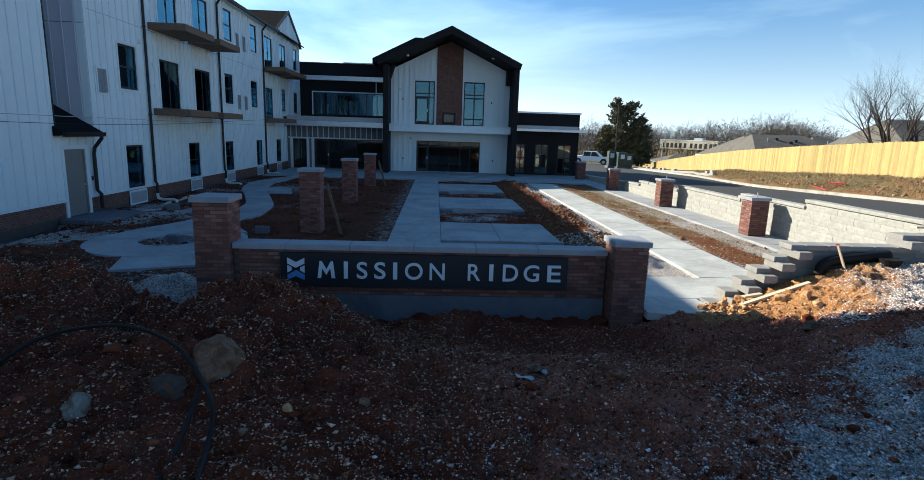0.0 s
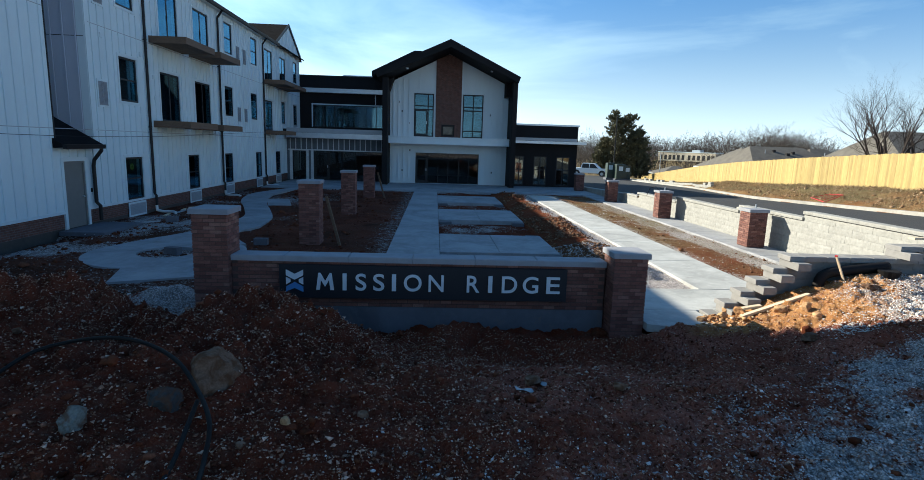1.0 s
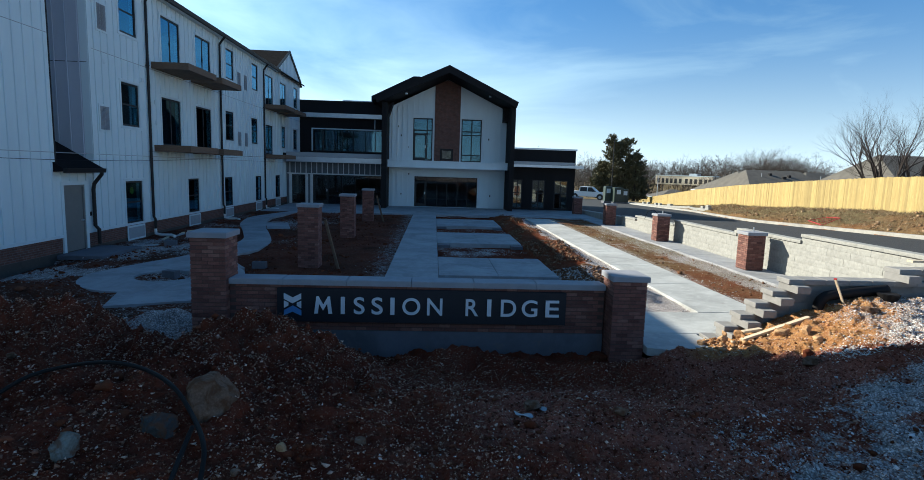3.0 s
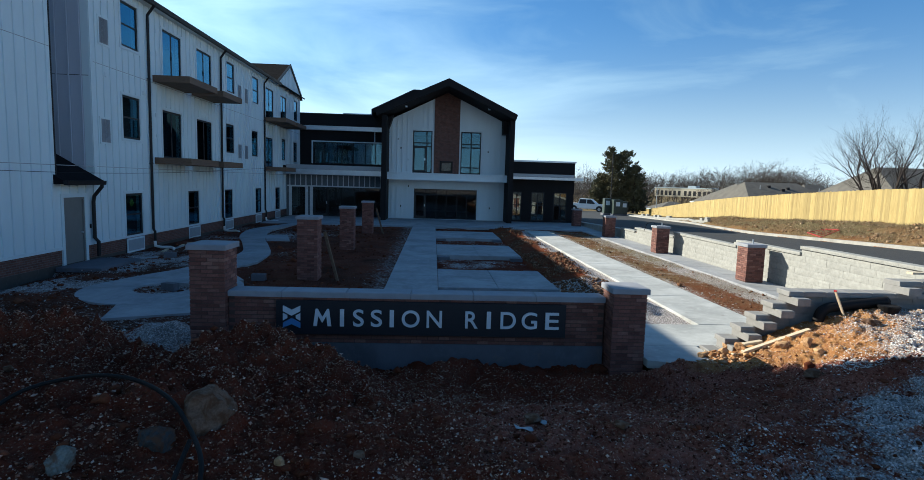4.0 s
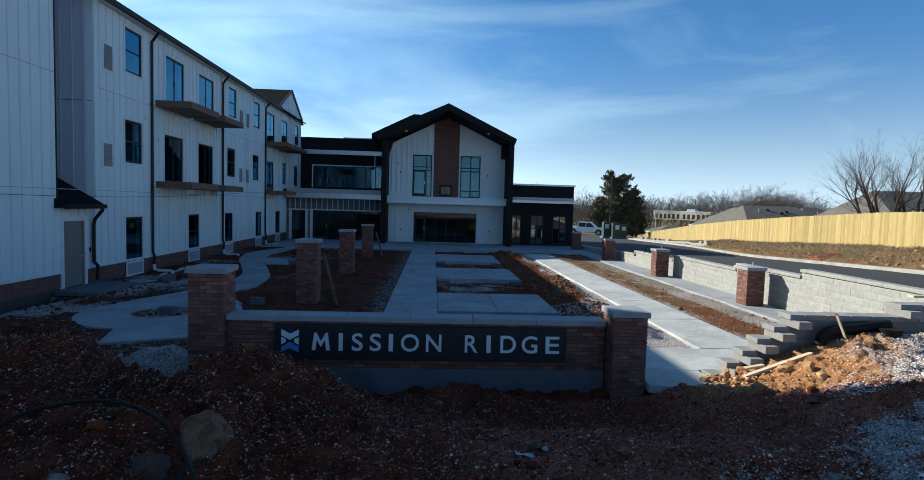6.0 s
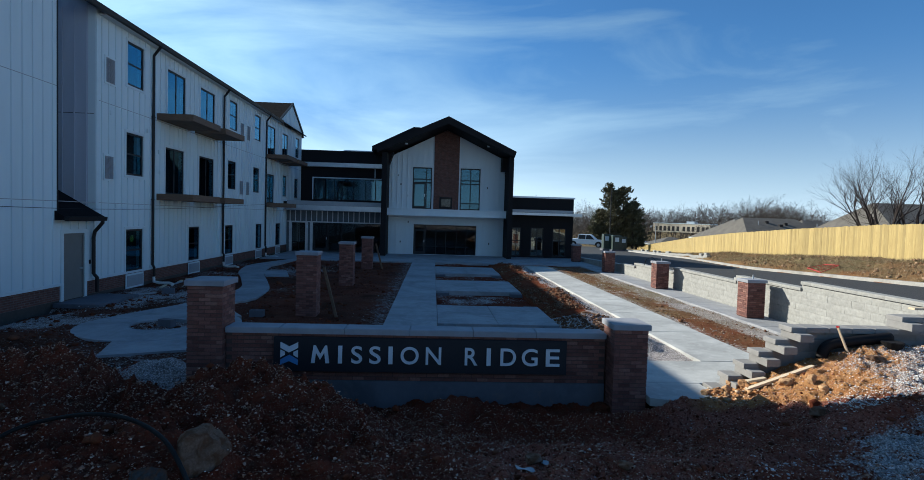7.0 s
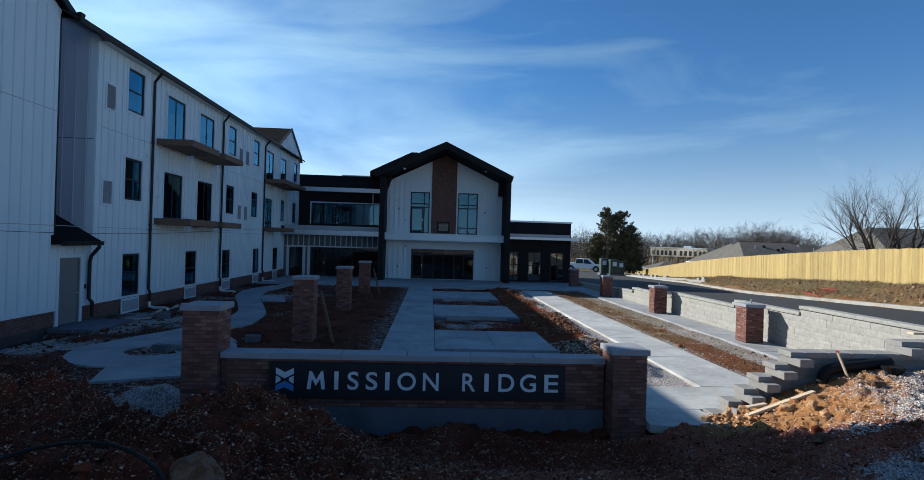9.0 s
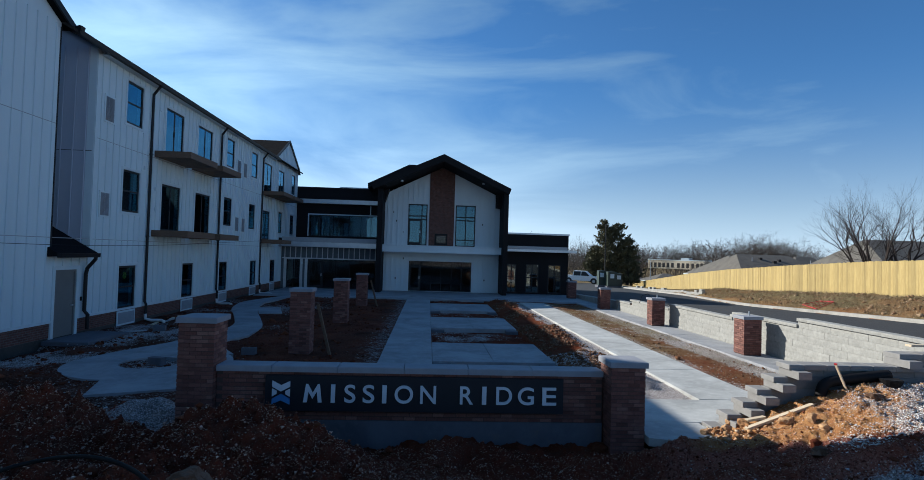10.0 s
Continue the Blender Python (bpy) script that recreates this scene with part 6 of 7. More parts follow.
def cedar(x, y, z, k, lobes, label):
    """Ragged boughs round each stem, every bough a plume of small sprays, with gaps between. k: the size."""
    rnd = np.random.RandomState(7)
    ob = thing("cedar_tree", (x, y, z), label, "tree")
    trunk, leaf = Geo(), []
    for lx, ly, h, w in lobes:
        lx, ly, h, w = k * lx, k * ly, k * h, k * w
        trunk.tube([(x + lx, y + ly, z - 0.2), (x + lx, y + ly, z + h * 0.5), (x + lx, y + ly, z + h * 0.97)], [0.2 * k, 0.12 * k, 0.02 * k], 7)
        for i in range(120):
            t = rnd.rand() ** 0.8
            hz = h * (0.05 + 0.94 * t)
            reach = w * (1 - t) ** 0.62 * (0.4 + 0.85 * rnd.rand()) + 0.22 * k
            a = rnd.rand() * 6.283
            lift = rnd.uniform(-0.1, 0.6) + 0.4 * t
            root = np.array([x + lx, y + ly, z + hz])
            tip = root + reach * np.array([math.cos(a), math.sin(a), lift])
            if i % 2 == 0:
                trunk.tube([root, root + (tip - root) * 0.8], [0.03 * k, 0.008 * k], 3)
            n = 52
            s = 0.15 + 0.9 * rnd.rand(n) ** 0.65
            c = root + (tip - root) * s[:, None] + k * rnd.normal(0, 1, (n, 3)) * (0.3 * (1.15 - s))[:, None] * np.array([1, 1, 0.8])
            d = rnd.normal(0, 0.75, (n, 3)) + (tip - root) / reach + np.array([0, 0, 0.35])
            d /= np.linalg.norm(d, axis=1, keepdims=True)
            e = np.cross(d, rnd.normal(0, 1, (n, 3)))
            e /= np.linalg.norm(e, axis=1, keepdims=True)
            l, b = k * (0.12 + 0.16 * rnd.rand(n))[:, None], k * (0.04 + 0.045 * rnd.rand(n))[:, None]
            leaf.append(np.stack([c - d * l * 0.4, c + e * b, c + d * l, c - e * b], 1))
    part("trunk", trunk, M_BARK, ob)
    co = np.concatenate(leaf).reshape(-1, 3)
    q = np.arange(len(co) // 4)[:, None] * 4
    me = tri_mesh("crown", co - np.array(PLACE[ob]), np.concatenate([q + np.array([0, 1, 2]), q + np.array([0, 2, 3])], 1).reshape(-1, 3), M_NEEDLE)
    crown = new("crown", me)
    crown.parent = ob


cedar(47.9, 140, -3.7, 1.85, [(-1.2, 0, 8.9, 2.3), (-0.1, 0.6, 8.0, 2.3), (1.0, 0.4, 8.5, 2.7), (2.2, -0.4, 6.4, 2.2), (-2.1, 0.8, 5.2, 1.9), (3.0, 0.3, 3.2, 1.6), (-2.9, 0.2, 3.0, 1.5)], "dark green bushy cedar at the end of the drive")


# ---------------------------------------------------------------- far houses and building
def house(x0, x1, y0, y1, base, eave, ridge, label, hip=None):
    ob = thing("house", ((x0 + x1) / 2, (y0 + y1) / 2, base), label, "house", "neighbouring houses")
    part("wall", Geo().box(x0 + 0.5, x1 - 0.5, y0 + 0.5, y1 - 0.5, base, eave), M_CREAM, ob)
    ym = (y0 + y1) / 2
    m = (y1 - y0) / 2
    e = hip or m
    v = [(x0, y0, eave), (x1, y0, eave), (x1, y1, eave), (x0, y1, eave), (x0 + e, ym, ridge), (x1 - e, ym, ridge)]
    part("roof", Geo().add(v, [(0, 1, 5, 4), (1, 2, 5), (2, 3, 4, 5), (3, 0, 4), (3, 2, 1, 0)]), M_SHINGLE, ob, "grey shingled hip roof")
    part("fascia", Geo().box(x0 - 0.02, x1 + 0.02, y0 - 0.02, y1 + 0.02, eave - 0.16, eave - 0.001), M_TRIM, ob)
    rnd = random.Random(int(x0))
    for k in range(4):
        t = rnd.uniform(0.15, 0.85)
        x, s = x0 + e + (x1 - x0 - 2 * e) * t, rnd.uniform(0.15, 0.8)
        z = eave + (ridge - eave) * s
        part("roof_vent", Geo().box(x - 0.15, x + 0.15, ym - m * (1 - s) - 0.15, ym - m * (1 - s) + 0.15, z - 0.1, z + 0.22), M_BLACK, ob)
    part("plumbing_vent", Geo().tube([(x0 + e + 1, ym - m * 0.3, eave + (ridge - eave) * 0.6), (x0 + e + 1, ym - m * 0.3, eave + (ridge - eave) * 0.7 + 0.4)], 0.05, 6), M_VENT, ob)
    for i in range(4):
        x = x0 + 1.5 + i * (x1 - x0 - 3) / 3.5
        w = part("window", Geo().box(x, x + 1.1, y0 + 0.46, y0 + 0.51, eave - 1.8, eave - 0.5), M_FRAME, ob)
        part("pane", Geo().box(x + 0.06, x + 1.04, y0 + 0.44, y0 + 0.458, eave - 1.74, eave - 0.56), M_GLASS, w)


house(49.5, 66.0, 87, 103, -2.2, 0.7, 4.3, "brick house with a grey hip roof behind the fence", 4.5)
house(35.0, 46.1, 58.5, 69.5, -1.0, 1.5, 4.1, "brick house with a long grey roof behind the fence", 2.3)
house(44.8, 51.0, 62, 72, -1.0, 1.2, 4.05, "brick house with a lower grey roof behind the fence", 2.0)
house(42.6, 68.0, 47.5, 60.5, -0.6, 2.5, 5.85, "large brick house with a tall grey hip roof", 2.6)
house(79, 95, 188, 202, -6.5, -4.4, -1.7, "small house with a dark brown roof far behind the fence")

shop = thing("shop_building", (154, 332, -1.5), "long cream flat-roofed shop building in the distance", "building")
SA, SB = Vector((142.5, 346)), Vector((165.5, 318))
along = (SB - SA).normalized()
deep = Vector((-along.y, along.x))


def shop_slab(u0, u1, v0, v1, z0, z1):
    """A block set along the shop front: u along it, v behind it."""
    return Geo().prism([SA + along * u + deep * v for u, v in ((u0, v0), (u1, v0), (u1, v1), (u0, v1))], "z", z0, z1)


part("wall", shop_slab(0, 36.2, 0, 10, -2, 3.3), M_CREAM, shop)
part("parapet", shop_slab(-0.2, 36.4, -0.2, 10.2, 3.3, 3.7), M_TRIM, shop)
part("upper_storey", shop_slab(20, 25, 4, 9, 3.7, 5.0), M_SILVER, shop)
for u in (1.2, 4.2, 7.0, 9.8, 12.6, 15.6, 19.5, 22.4, 25.3, 28.4, 31.4, 33.9):
    part("window", shop_slab(u, u + 1.7, -0.06, -0.002, -1.2, 1.7), M_FRAME, shop)


def far_car(x, y, col):
    z = floor_z(x, y)
    g = Geo().prism([(x - 2.2, z + 0.3), (x + 2.2, z + 0.3), (x + 2.25, z + 0.8), (x + 1.3, z + 0.95), (x + 0.7, z + 1.45), (x - 1.0, z + 1.48), (x - 1.7, z + 0.95), (x - 2.25, z + 0.85)], "y", y, y + 1.75)
    ob = part("car", g, col, None, at=(x, y, z))
    tagged(ob, "small parked car in a distant lot", "car", "cars in the far lot")
    for dx in (-1.35, 1.35):
        part("wheel", Geo().tube([(x + dx, y - 0.02, z + 0.33), (x + dx, y + 0.2, z + 0.33)], 0.33, 10), M_TYRE, ob)
    part("window_band", Geo().prism([(x - 1.45, z + 0.98), (x + 1.05, z + 0.98), (x + 0.62, z + 1.38), (x - 0.95, z + 1.4)], "y", y - 0.012, y + 1.762), M_FRAME, ob)


M_CARS = [plain("far_car_paint_%s" % n, c, 0.3, vary=0.03, relief=0.0) for n, c in (("white", (0.7, 0.7, 0.7)), ("silver", (0.4, 0.42, 0.45)), ("dark", (0.04, 0.045, 0.06)), ("red", (0.3, 0.03, 0.03)), ("blue", (0.05, 0.09, 0.2)))]
rnd = random.Random(12)
for i in range(34):
    r, c = divmod(i, 12)
    far_car(106 + 3.6 * c + rnd.uniform(-0.6, 0.6) + r * 3, 285 + r * 14 + rnd.uniform(-1, 1), M_CARS[rnd.choice((0, 0, 1, 1, 2, 2, 3, 4))])


# ---------------------------------------------------------------- pickup and cabinets at the end of the drive
def pickup(x, y, z, turn):
    ob = thing("pickup_truck", (0, 0, 0), "white crew-cab pickup truck parked on the drive", "truck")
    w = 0.98
    body = Geo().prism([(-2.9, 0.5), (-2.0, 0.5), (2.1, 0.45), (2.85, 0.5), (2.92, 0.75), (2.88, 1.08), (1.35, 1.18), (-0.95, 1.18), (-0.98, 1.22), (-2.9, 1.22)], "y", -w, w)
    part("body", body, M_TRUCK, ob)
    part("cab", Geo().add([(-1.3, -w + 0.03, 1.18), (1.55, -w + 0.03, 1.14), (0.65, -w + 0.2, 1.9), (-1.1, -w + 0.2, 1.92), (-1.3, w - 0.03, 1.18), (1.55, w - 0.03, 1.14), (0.65, w - 0.2, 1.9), (-1.1, w - 0.2, 1.92)],
                          [(0, 1, 2, 3), (7, 6, 5, 4), (1, 5, 6, 2), (0, 3, 7, 4), (3, 2, 6, 7)]), M_TRUCK, ob)
    for a, b in (((-1.12, 1.22), (-0.08, 1.22)), ((0.0, 1.22), (1.25, 1.2))):
        q = [(a[0], -w + 0.03, a[1]), (b[0], -w + 0.03, b[1]), (min(b[0], 0.58), -w + 0.185, 1.84), (a[0] + 0.05, -w + 0.185, 1.84)]
        part("side_window", Geo().add(q + [(p[0], p[1] - 0.012, p[2]) for p in q], [(0, 1, 2, 3), (7, 6, 5, 4), (0, 4, 5, 1), (1, 5, 6, 2), (2, 6, 7, 3), (3, 7, 4, 0)]), M_FRAME, ob)
    part("windscreen", Geo().add([(1.31, -0.85, 1.22), (1.31, 0.85, 1.22), (0.62, 0.72, 1.85), (0.62, -0.72, 1.85), (1.33, -0.85, 1.23), (1.33, 0.85, 1.23), (0.64, 0.72, 1.86), (0.64, -0.72, 1.86)],
                                 [(0, 1, 2, 3), (7, 6, 5, 4), (0, 4, 5, 1), (2, 6, 7, 3)]), M_FRAME, ob)
    part("headlight", Geo().box(2.7, 2.9, -w - 0.01, -w + 0.3, 0.82, 1.02), M_SILVER, ob)
    part("taillight", Geo().box(-2.915, -2.8, -w - 0.01, -w + 0.12, 0.8, 1.15), M_RED, ob)
    part("bumper", Geo().box(2.86, 3.0, -0.9, 0.9, 0.42, 0.66), M_SILVER, ob)
    for wx in (-1.85, 1.85):
        for wy in (-w + 0.13, w - 0.13):
            side = -w - 0.006 if wy < 0 else w + 0.006
            part("wheel_arch", Geo().prism([(wx + 0.5 * math.cos(a), 0.42 + 0.5 * math.sin(a)) for a in np.linspace(-0.1, math.pi + 0.1, 14)], "y", side - 0.004, side + 0.004), M_TYRE, ob)
            t = part("wheel", Geo().tube([(wx, wy - 0.15, 0.41), (wx, wy + 0.15, 0.41)], 0.41, 18), M_TYRE, ob)
            part("rim", Geo().tube([(wx, wy - 0.16, 0.41), (wx, wy + 0.16, 0.41)], 0.23, 14), M_SILVER, t)
    ob.matrix_basis = pose(x, y, z, 0, 0, turn) @ Matrix.Scale(1.1, 4)


pickup(25.5, 89, float(road_height(89)), -24)


def cabinet(x, y, z, w, d, h, label):
    ob = thing("utility_cabinet", (x, y, z), label, "cabinet", "utility cabinets")
    part("pad", Geo().box(x - w / 2 - 0.15, x + w / 2 + 0.15, y - d / 2 - 0.15, y + d / 2 + 0.15, z - 0.4, z), M_CONC2, ob)
    part("body", Geo().bevel_box(x - w / 2, x + w / 2, y - d / 2, y + d / 2, z, z + h, 0.05), M_GREENBOX, ob)
    part("door", Geo().box(x - w / 2 + 0.06, x - 0.01, y - d / 2 - 0.03, y - d / 2 - 0.001, z + 0.1, z + h - 0.12), M_GREENBOX, ob)
    part("door", Geo().box(x + 0.01, x + w / 2 - 0.06, y - d / 2 - 0.03, y - d / 2 - 0.001, z + 0.1, z + h - 0.12), M_GREENBOX, ob)
    part("label_plate", Geo().box(x - 0.3, x + 0.2, y - d / 2 - 0.04, y - d / 2 - 0.031, z + h * 0.55, z + h * 0.85), M_TRIM, ob)


cabinet(22.3, 69, -0.33, 0.9, 0.9, 1.85, "dark green steel utility cabinet on a concrete pad")
cabinet(23.25, 68, -0.38, 1.15, 1.1, 1.8, "dark green steel transformer cabinet on a concrete pad")
cabinet(24.35, 68.6, -0.43, 0.75, 0.9, 1.65, "smaller dark green steel utility cabinet on a pad")
pole = part("utility_pole", Geo().tube([(23.4, 71, -0.5), (23.4, 71, 7.6)], [0.075, 0.055], 8), M_BLACK, None, at=(23.4, 71, -0.2))
tagged(pole, "slim dark pole before the cedar", "pole")
lamp = part("light_pole", Geo().tube([(62.5, 150, -4), (62.5, 150, 3.0)], [0.12, 0.08], 8), M_SILVER, None, at=(62.5, 150, -4))
tagged(lamp, "thin grey pole beside the far lot", "pole")

# low row of pale blocks along the kerb, stacked loose
row = thing("block_row", (25, 58, -0.1), "loose row of pale landscaping blocks along the kerb", "blocks")
rnd = random.Random(31)
y = 42.0
while y < 75:
    x = float(curb_line(y)) + 0.55 + rnd.uniform(-0.03, 0.03)
    z = floor_z(x, y) - 0.02
    for k in range(rnd.choice((1, 1, 1, 1, 2))):
        piece("block", BLOCKS[rnd.randrange(6)], (x + 0.02 * k, y + rnd.uniform(-0.03, 0.03), z + 0.2 * k), row, rnd.uniform(-0.05, 0.05))
    y += 0.47

# red barrier lying on the bank
bx, by = 18.75, 25.6
bz = floor_z(bx, by)
bar = thing("barrier_frame", (bx, by, bz), "red plastic barrier frame lying on the bank", "barrier")
c = [Vector((bx + i, by + j, floor_z(bx + i, by + j) + k)) for i, j, k in ((-0.5, -1.0, 0.06), (0.45, -0.9, 0.1), (0.8, 0.5, 0.12), (-0.1, 0.5, 0.1))]
for a, b in ((0, 1), (1, 2), (2, 3), (3, 0)):
    part("rail", Geo().tube([c[a], c[b]], 0.02, 6), M_RED, bar)
for t in (0.25, 0.5, 0.75):
    part("rail", Geo().tube([c[0].lerp(c[3], t), c[1].lerp(c[2], t)], 0.014, 6), M_RED, bar)


# ---------------------------------------------------------------- stones, clods and weeds
OCTA = (np.array([(1, 0, 0), (-1, 0, 0), (0, 1, 0), (0, -1, 0), (0, 0, 1), (0, 0, -1)], float), np.array([(0, 2, 4), (2, 1, 4), (1, 3, 4), (3, 0, 4), (2, 0, 5), (1, 2, 5), (3, 1, 5), (0, 3, 5)]))
CUBE = (np.array([(x, y, z) for z in (-1, 1) for y in (-1, 1) for x in (-1, 1)], float) * 0.72,
        np.array([(0, 2, 3), (0, 3, 1), (4, 5, 7), (4, 7, 6), (0, 1, 5), (0, 5, 4), (2, 6, 7), (2, 7, 3), (0, 4, 6), (0, 6, 2), (1, 3, 7), (1, 7, 5)]))
TETRA = (np.array([(1, 1, 1), (-1, -1, 1), (-1, 1, -1), (1, -1, -1)], float) * 0.75, np.array([(0, 1, 3), (0, 2, 1), (0, 3, 2), (1, 2, 3)]))
PHI = (1 + 5 ** 0.5) / 2
ICO = (np.array([(-1, PHI, 0), (1, PHI, 0), (-1, -PHI, 0), (1, -PHI, 0), (0, -1, PHI), (0, 1, PHI), (0, -1, -PHI), (0, 1, -PHI), (PHI, 0, -1), (PHI, 0, 1), (-PHI, 0, -1), (-PHI, 0, 1)]) / 1.9,
       np.array([(0, 11, 5), (0, 5, 1), (0, 1, 7), (0, 7, 10), (0, 10, 11), (1, 5, 9), (5, 11, 4), (11, 10, 2), (10, 7, 6), (7, 1, 8), (3, 9, 4), (3, 4, 2), (3, 2, 6), (3, 6, 8), (3, 8, 9), (4, 9, 5), (2, 4, 11), (6, 2, 10), (8, 6, 7), (9, 8, 1)]))


def scatter(name, xy, size, base, mat, rs, label, category, flat=0.7, sink=0.25, jag=0.42):
    """Stones of the given sizes on the ground, turned at random, as one mesh."""
    bv, bf = base
    n = len(xy)
    q = rs.normal(0, 1, (n, 4))
    q /= np.linalg.norm(q, axis=1, keepdims=True)
    w, x, y, z = q.T
    R = np.stack([1 - 2 * (y * y + z * z), 2 * (x * y - z * w), 2 * (x * z + y * w), 2 * (x * y + z * w), 1 - 2 * (x * x + z * z), 2 * (y * z - x * w),
                  2 * (x * z - y * w), 2 * (y * z + x * w), 1 - 2 * (x * x + y * y)], 1).reshape(n, 3, 3)
    v = bv[None] * (1 + jag * rs.uniform(-1, 1, (n, len(bv), 3))) * rs.uniform(0.6, 1.25, (n, 1, 3))
    v = np.einsum("nij,nkj->nki", R, v) * size[:, None, None] * np.array([1, 1, flat])
    h = ground_height(xy[:, 0], xy[:, 1])
    v += np.stack([xy[:, 0], xy[:, 1], h + size * (flat * 0.7 - sink)], 1)[:, None, :]
    f = bf[None] + (np.arange(n) * len(bv))[:, None, None]
    ob = new(name, tri_mesh(name, v.reshape(-1, 3), f.reshape(-1, 3), mat))
    return tagged(ob, label, category, kind="stuff")


def spread(rs, n, x0, x1, y0, y1, density, near=1.0):
    """n tries over a rectangle, more of them near the camera, kept by a density function."""
    y = y0 + (y1 - y0) * rs.rand(n) ** near
    x = x0 + (x1 - x0) * rs.rand(n)
    keep = rs.rand(n) < density(x, y)
    keep &= np.abs(x) < 1.05 * y + 1.5
    return np.stack([x[keep], y[keep]], 1)




def on_winding(x, y):
    """Where the winding path lies."""
    run = (x > np.interp(y, [15, 18.2, 21.6, 24.8, 28, 31.2, 33.2, 36.6], [-9.1, -8.0, -7.6, -8.5, -9.8, -10.4, -10.2, -9.3]) - 0.05) & (
        x < np.interp(y, [16, 18.2, 19.6, 21.8, 24.3, 27.5, 31.9, 36.6], [-5.4, -6.4, -6.1, -6.3, -7.1, -8.2, -9.1, -8.5]) + 0.05) & (y > 15)
    ring = (np.hypot(x + 7.1, y - 14.72) < 2.05) & (np.hypot(x + 7.1, y - 14.72) > 0.7)
    tail = (y > 11.4) & (y < 14) & (x > -7.2) & (x < -4.2)
    spur = (x > -8.9) & (x < -6.8) & (y > 26) & (y < 29.3)
    return run | ring | tail | spur


rs = np.random.RandomState(11)
foreground = lambda x, y: (y < 9.55) & ~((y > 9.3) & (x > -4.3) & (x < 3.95))
patch = lambda x, y: 0.5 + 1.3 * fbm(x, y, 0.7, 3, 71)
xy = spread(rs, 196000, -6.5, 9.5, 2.7, 9.6, lambda x, y: foreground(x, y) * np.clip(gravel_mask(x, y) * 1.35 * (0.4 + 0.7 * patch(x, y)) + (0.004 + 0.018 * smooth01(0, 1.5, x)) * patch(x, y), 0, 1), 1.3)
scatter("gravel", xy, rs.lognormal(-4.75, 0.42, len(xy)), OCTA, M_GRAVEL, rs, "crushed pale limestone gravel on the clay", "gravel")
xy = spread(rs, 6000, -6.5, 9.5, 2.7, 9.6, lambda x, y: foreground(x, y) * np.clip(gravel_mask(x, y) - 0.15, 0, 1) * patch(x, y), 1.3)
scatter("stones", xy, rs.lognormal(-4.4, 0.36, len(xy)), ICO, M_GRAVEL, rs, "loose pale stones on the clay", "stones")
xy = spread(rs, 46000, -7, 4.5, 2.8, 9.6, lambda x, y: foreground(x, y) * (1 - gravel_mask(x, y)) * (0.25 + 0.5 * smooth01(1.0, -1.0, x)) * np.clip(0.4 + 1.6 * fbm(x, y, 0.6, 3, 77), 0, 1), 1.0)
scatter("pebbles", xy, np.minimum(rs.lognormal(-4.65, 0.42, len(xy)), 0.034), OCTA, M_PEBBLE, rs, "pinkish tan pebbles in the heaped clay", "stones", jag=0.25)
xy = spread(rs, 340000, -7, 9.5, 2.7, 9.6, lambda x, y: foreground(x, y) * (1 - 0.6 * gravel_mask(x, y)) * np.clip(0.34 + 0.2 * smooth01(6.3, 7.2, y) * smooth01(0.8, 0.0, x) + 0.7 * fbm(x, y, 0.5, 3, 72) + 0.25 * patch(x, y), 0, 1) * (0.6 + 0.4 * smooth01(5.0, 6.5, y) * smooth01(1.5, 0.0, x)), 1.05)
scatter("grit", xy, np.minimum(rs.lognormal(-4.88, 0.44, len(xy)), 0.026), TETRA, M_GRIT, rs, "fine tan stones in the clay", "stones")
xy = spread(rs, 26000, -7, 9.5, 2.7, 9.6, lambda x, y: foreground(x, y) * (1 - 0.7 * gravel_mask(x, y)) * (1 - 0.9 * lit_subsoil_mask(x, y)) * (0.35 + 0.6 * patch(x, y)), 1.4)
scatter("clay_crumbs", xy, rs.lognormal(-4.8, 0.5, len(xy)), CUBE, M_CLOD, rs, "crumbly red-brown clay lumps", "clods")
xy = spread(rs, 3600, -7, 9.5, 3.0, 9.6, lambda x, y: foreground(x, y) * (0.25 + 0.75 * (x < 0.5)) * patch(x, y), 1.2)
scatter("clay_clods", xy, rs.lognormal(-4.05, 0.55, len(xy)), ICO, M_CLOD, rs, "red-brown clay clods on the spoil heaps", "clods", jag=0.5)
xy = spread(rs, 13000, 4.6, 9.5, 7.2, 9.75, lambda x, y: 0.95 * lit_subsoil_mask(x, y))
scatter("chert_chips", xy, np.minimum(rs.lognormal(-4.65, 0.45, len(xy)), 0.04), OCTA, M_CHERT, rs, "orange chert chips on the sunlit bank", "stones", flat=0.55)
xy = spread(rs, 20000, 5.6, 9.5, 7.2, 9.4, lambda x, y: smooth01(6.5, 7.6, x + 1.5 * fbm(x, y, 0.7, 3, 93) + 0.9 * (7.9 - y)) * (0.15 + 0.85 * smooth01(8.7, 8.1, y)))
scatter("white_gravel", xy, rs.lognormal(-4.5, 0.35, len(xy)), OCTA, M_WHITESTONE, rs, "white crushed stone spilled over the bank", "gravel")
xy = spread(rs, 420, 4.7, 6.6, 9.0, 9.78, lambda x, y: 0.9 * (x < 5.2 + 1.5 * (9.78 - y)))
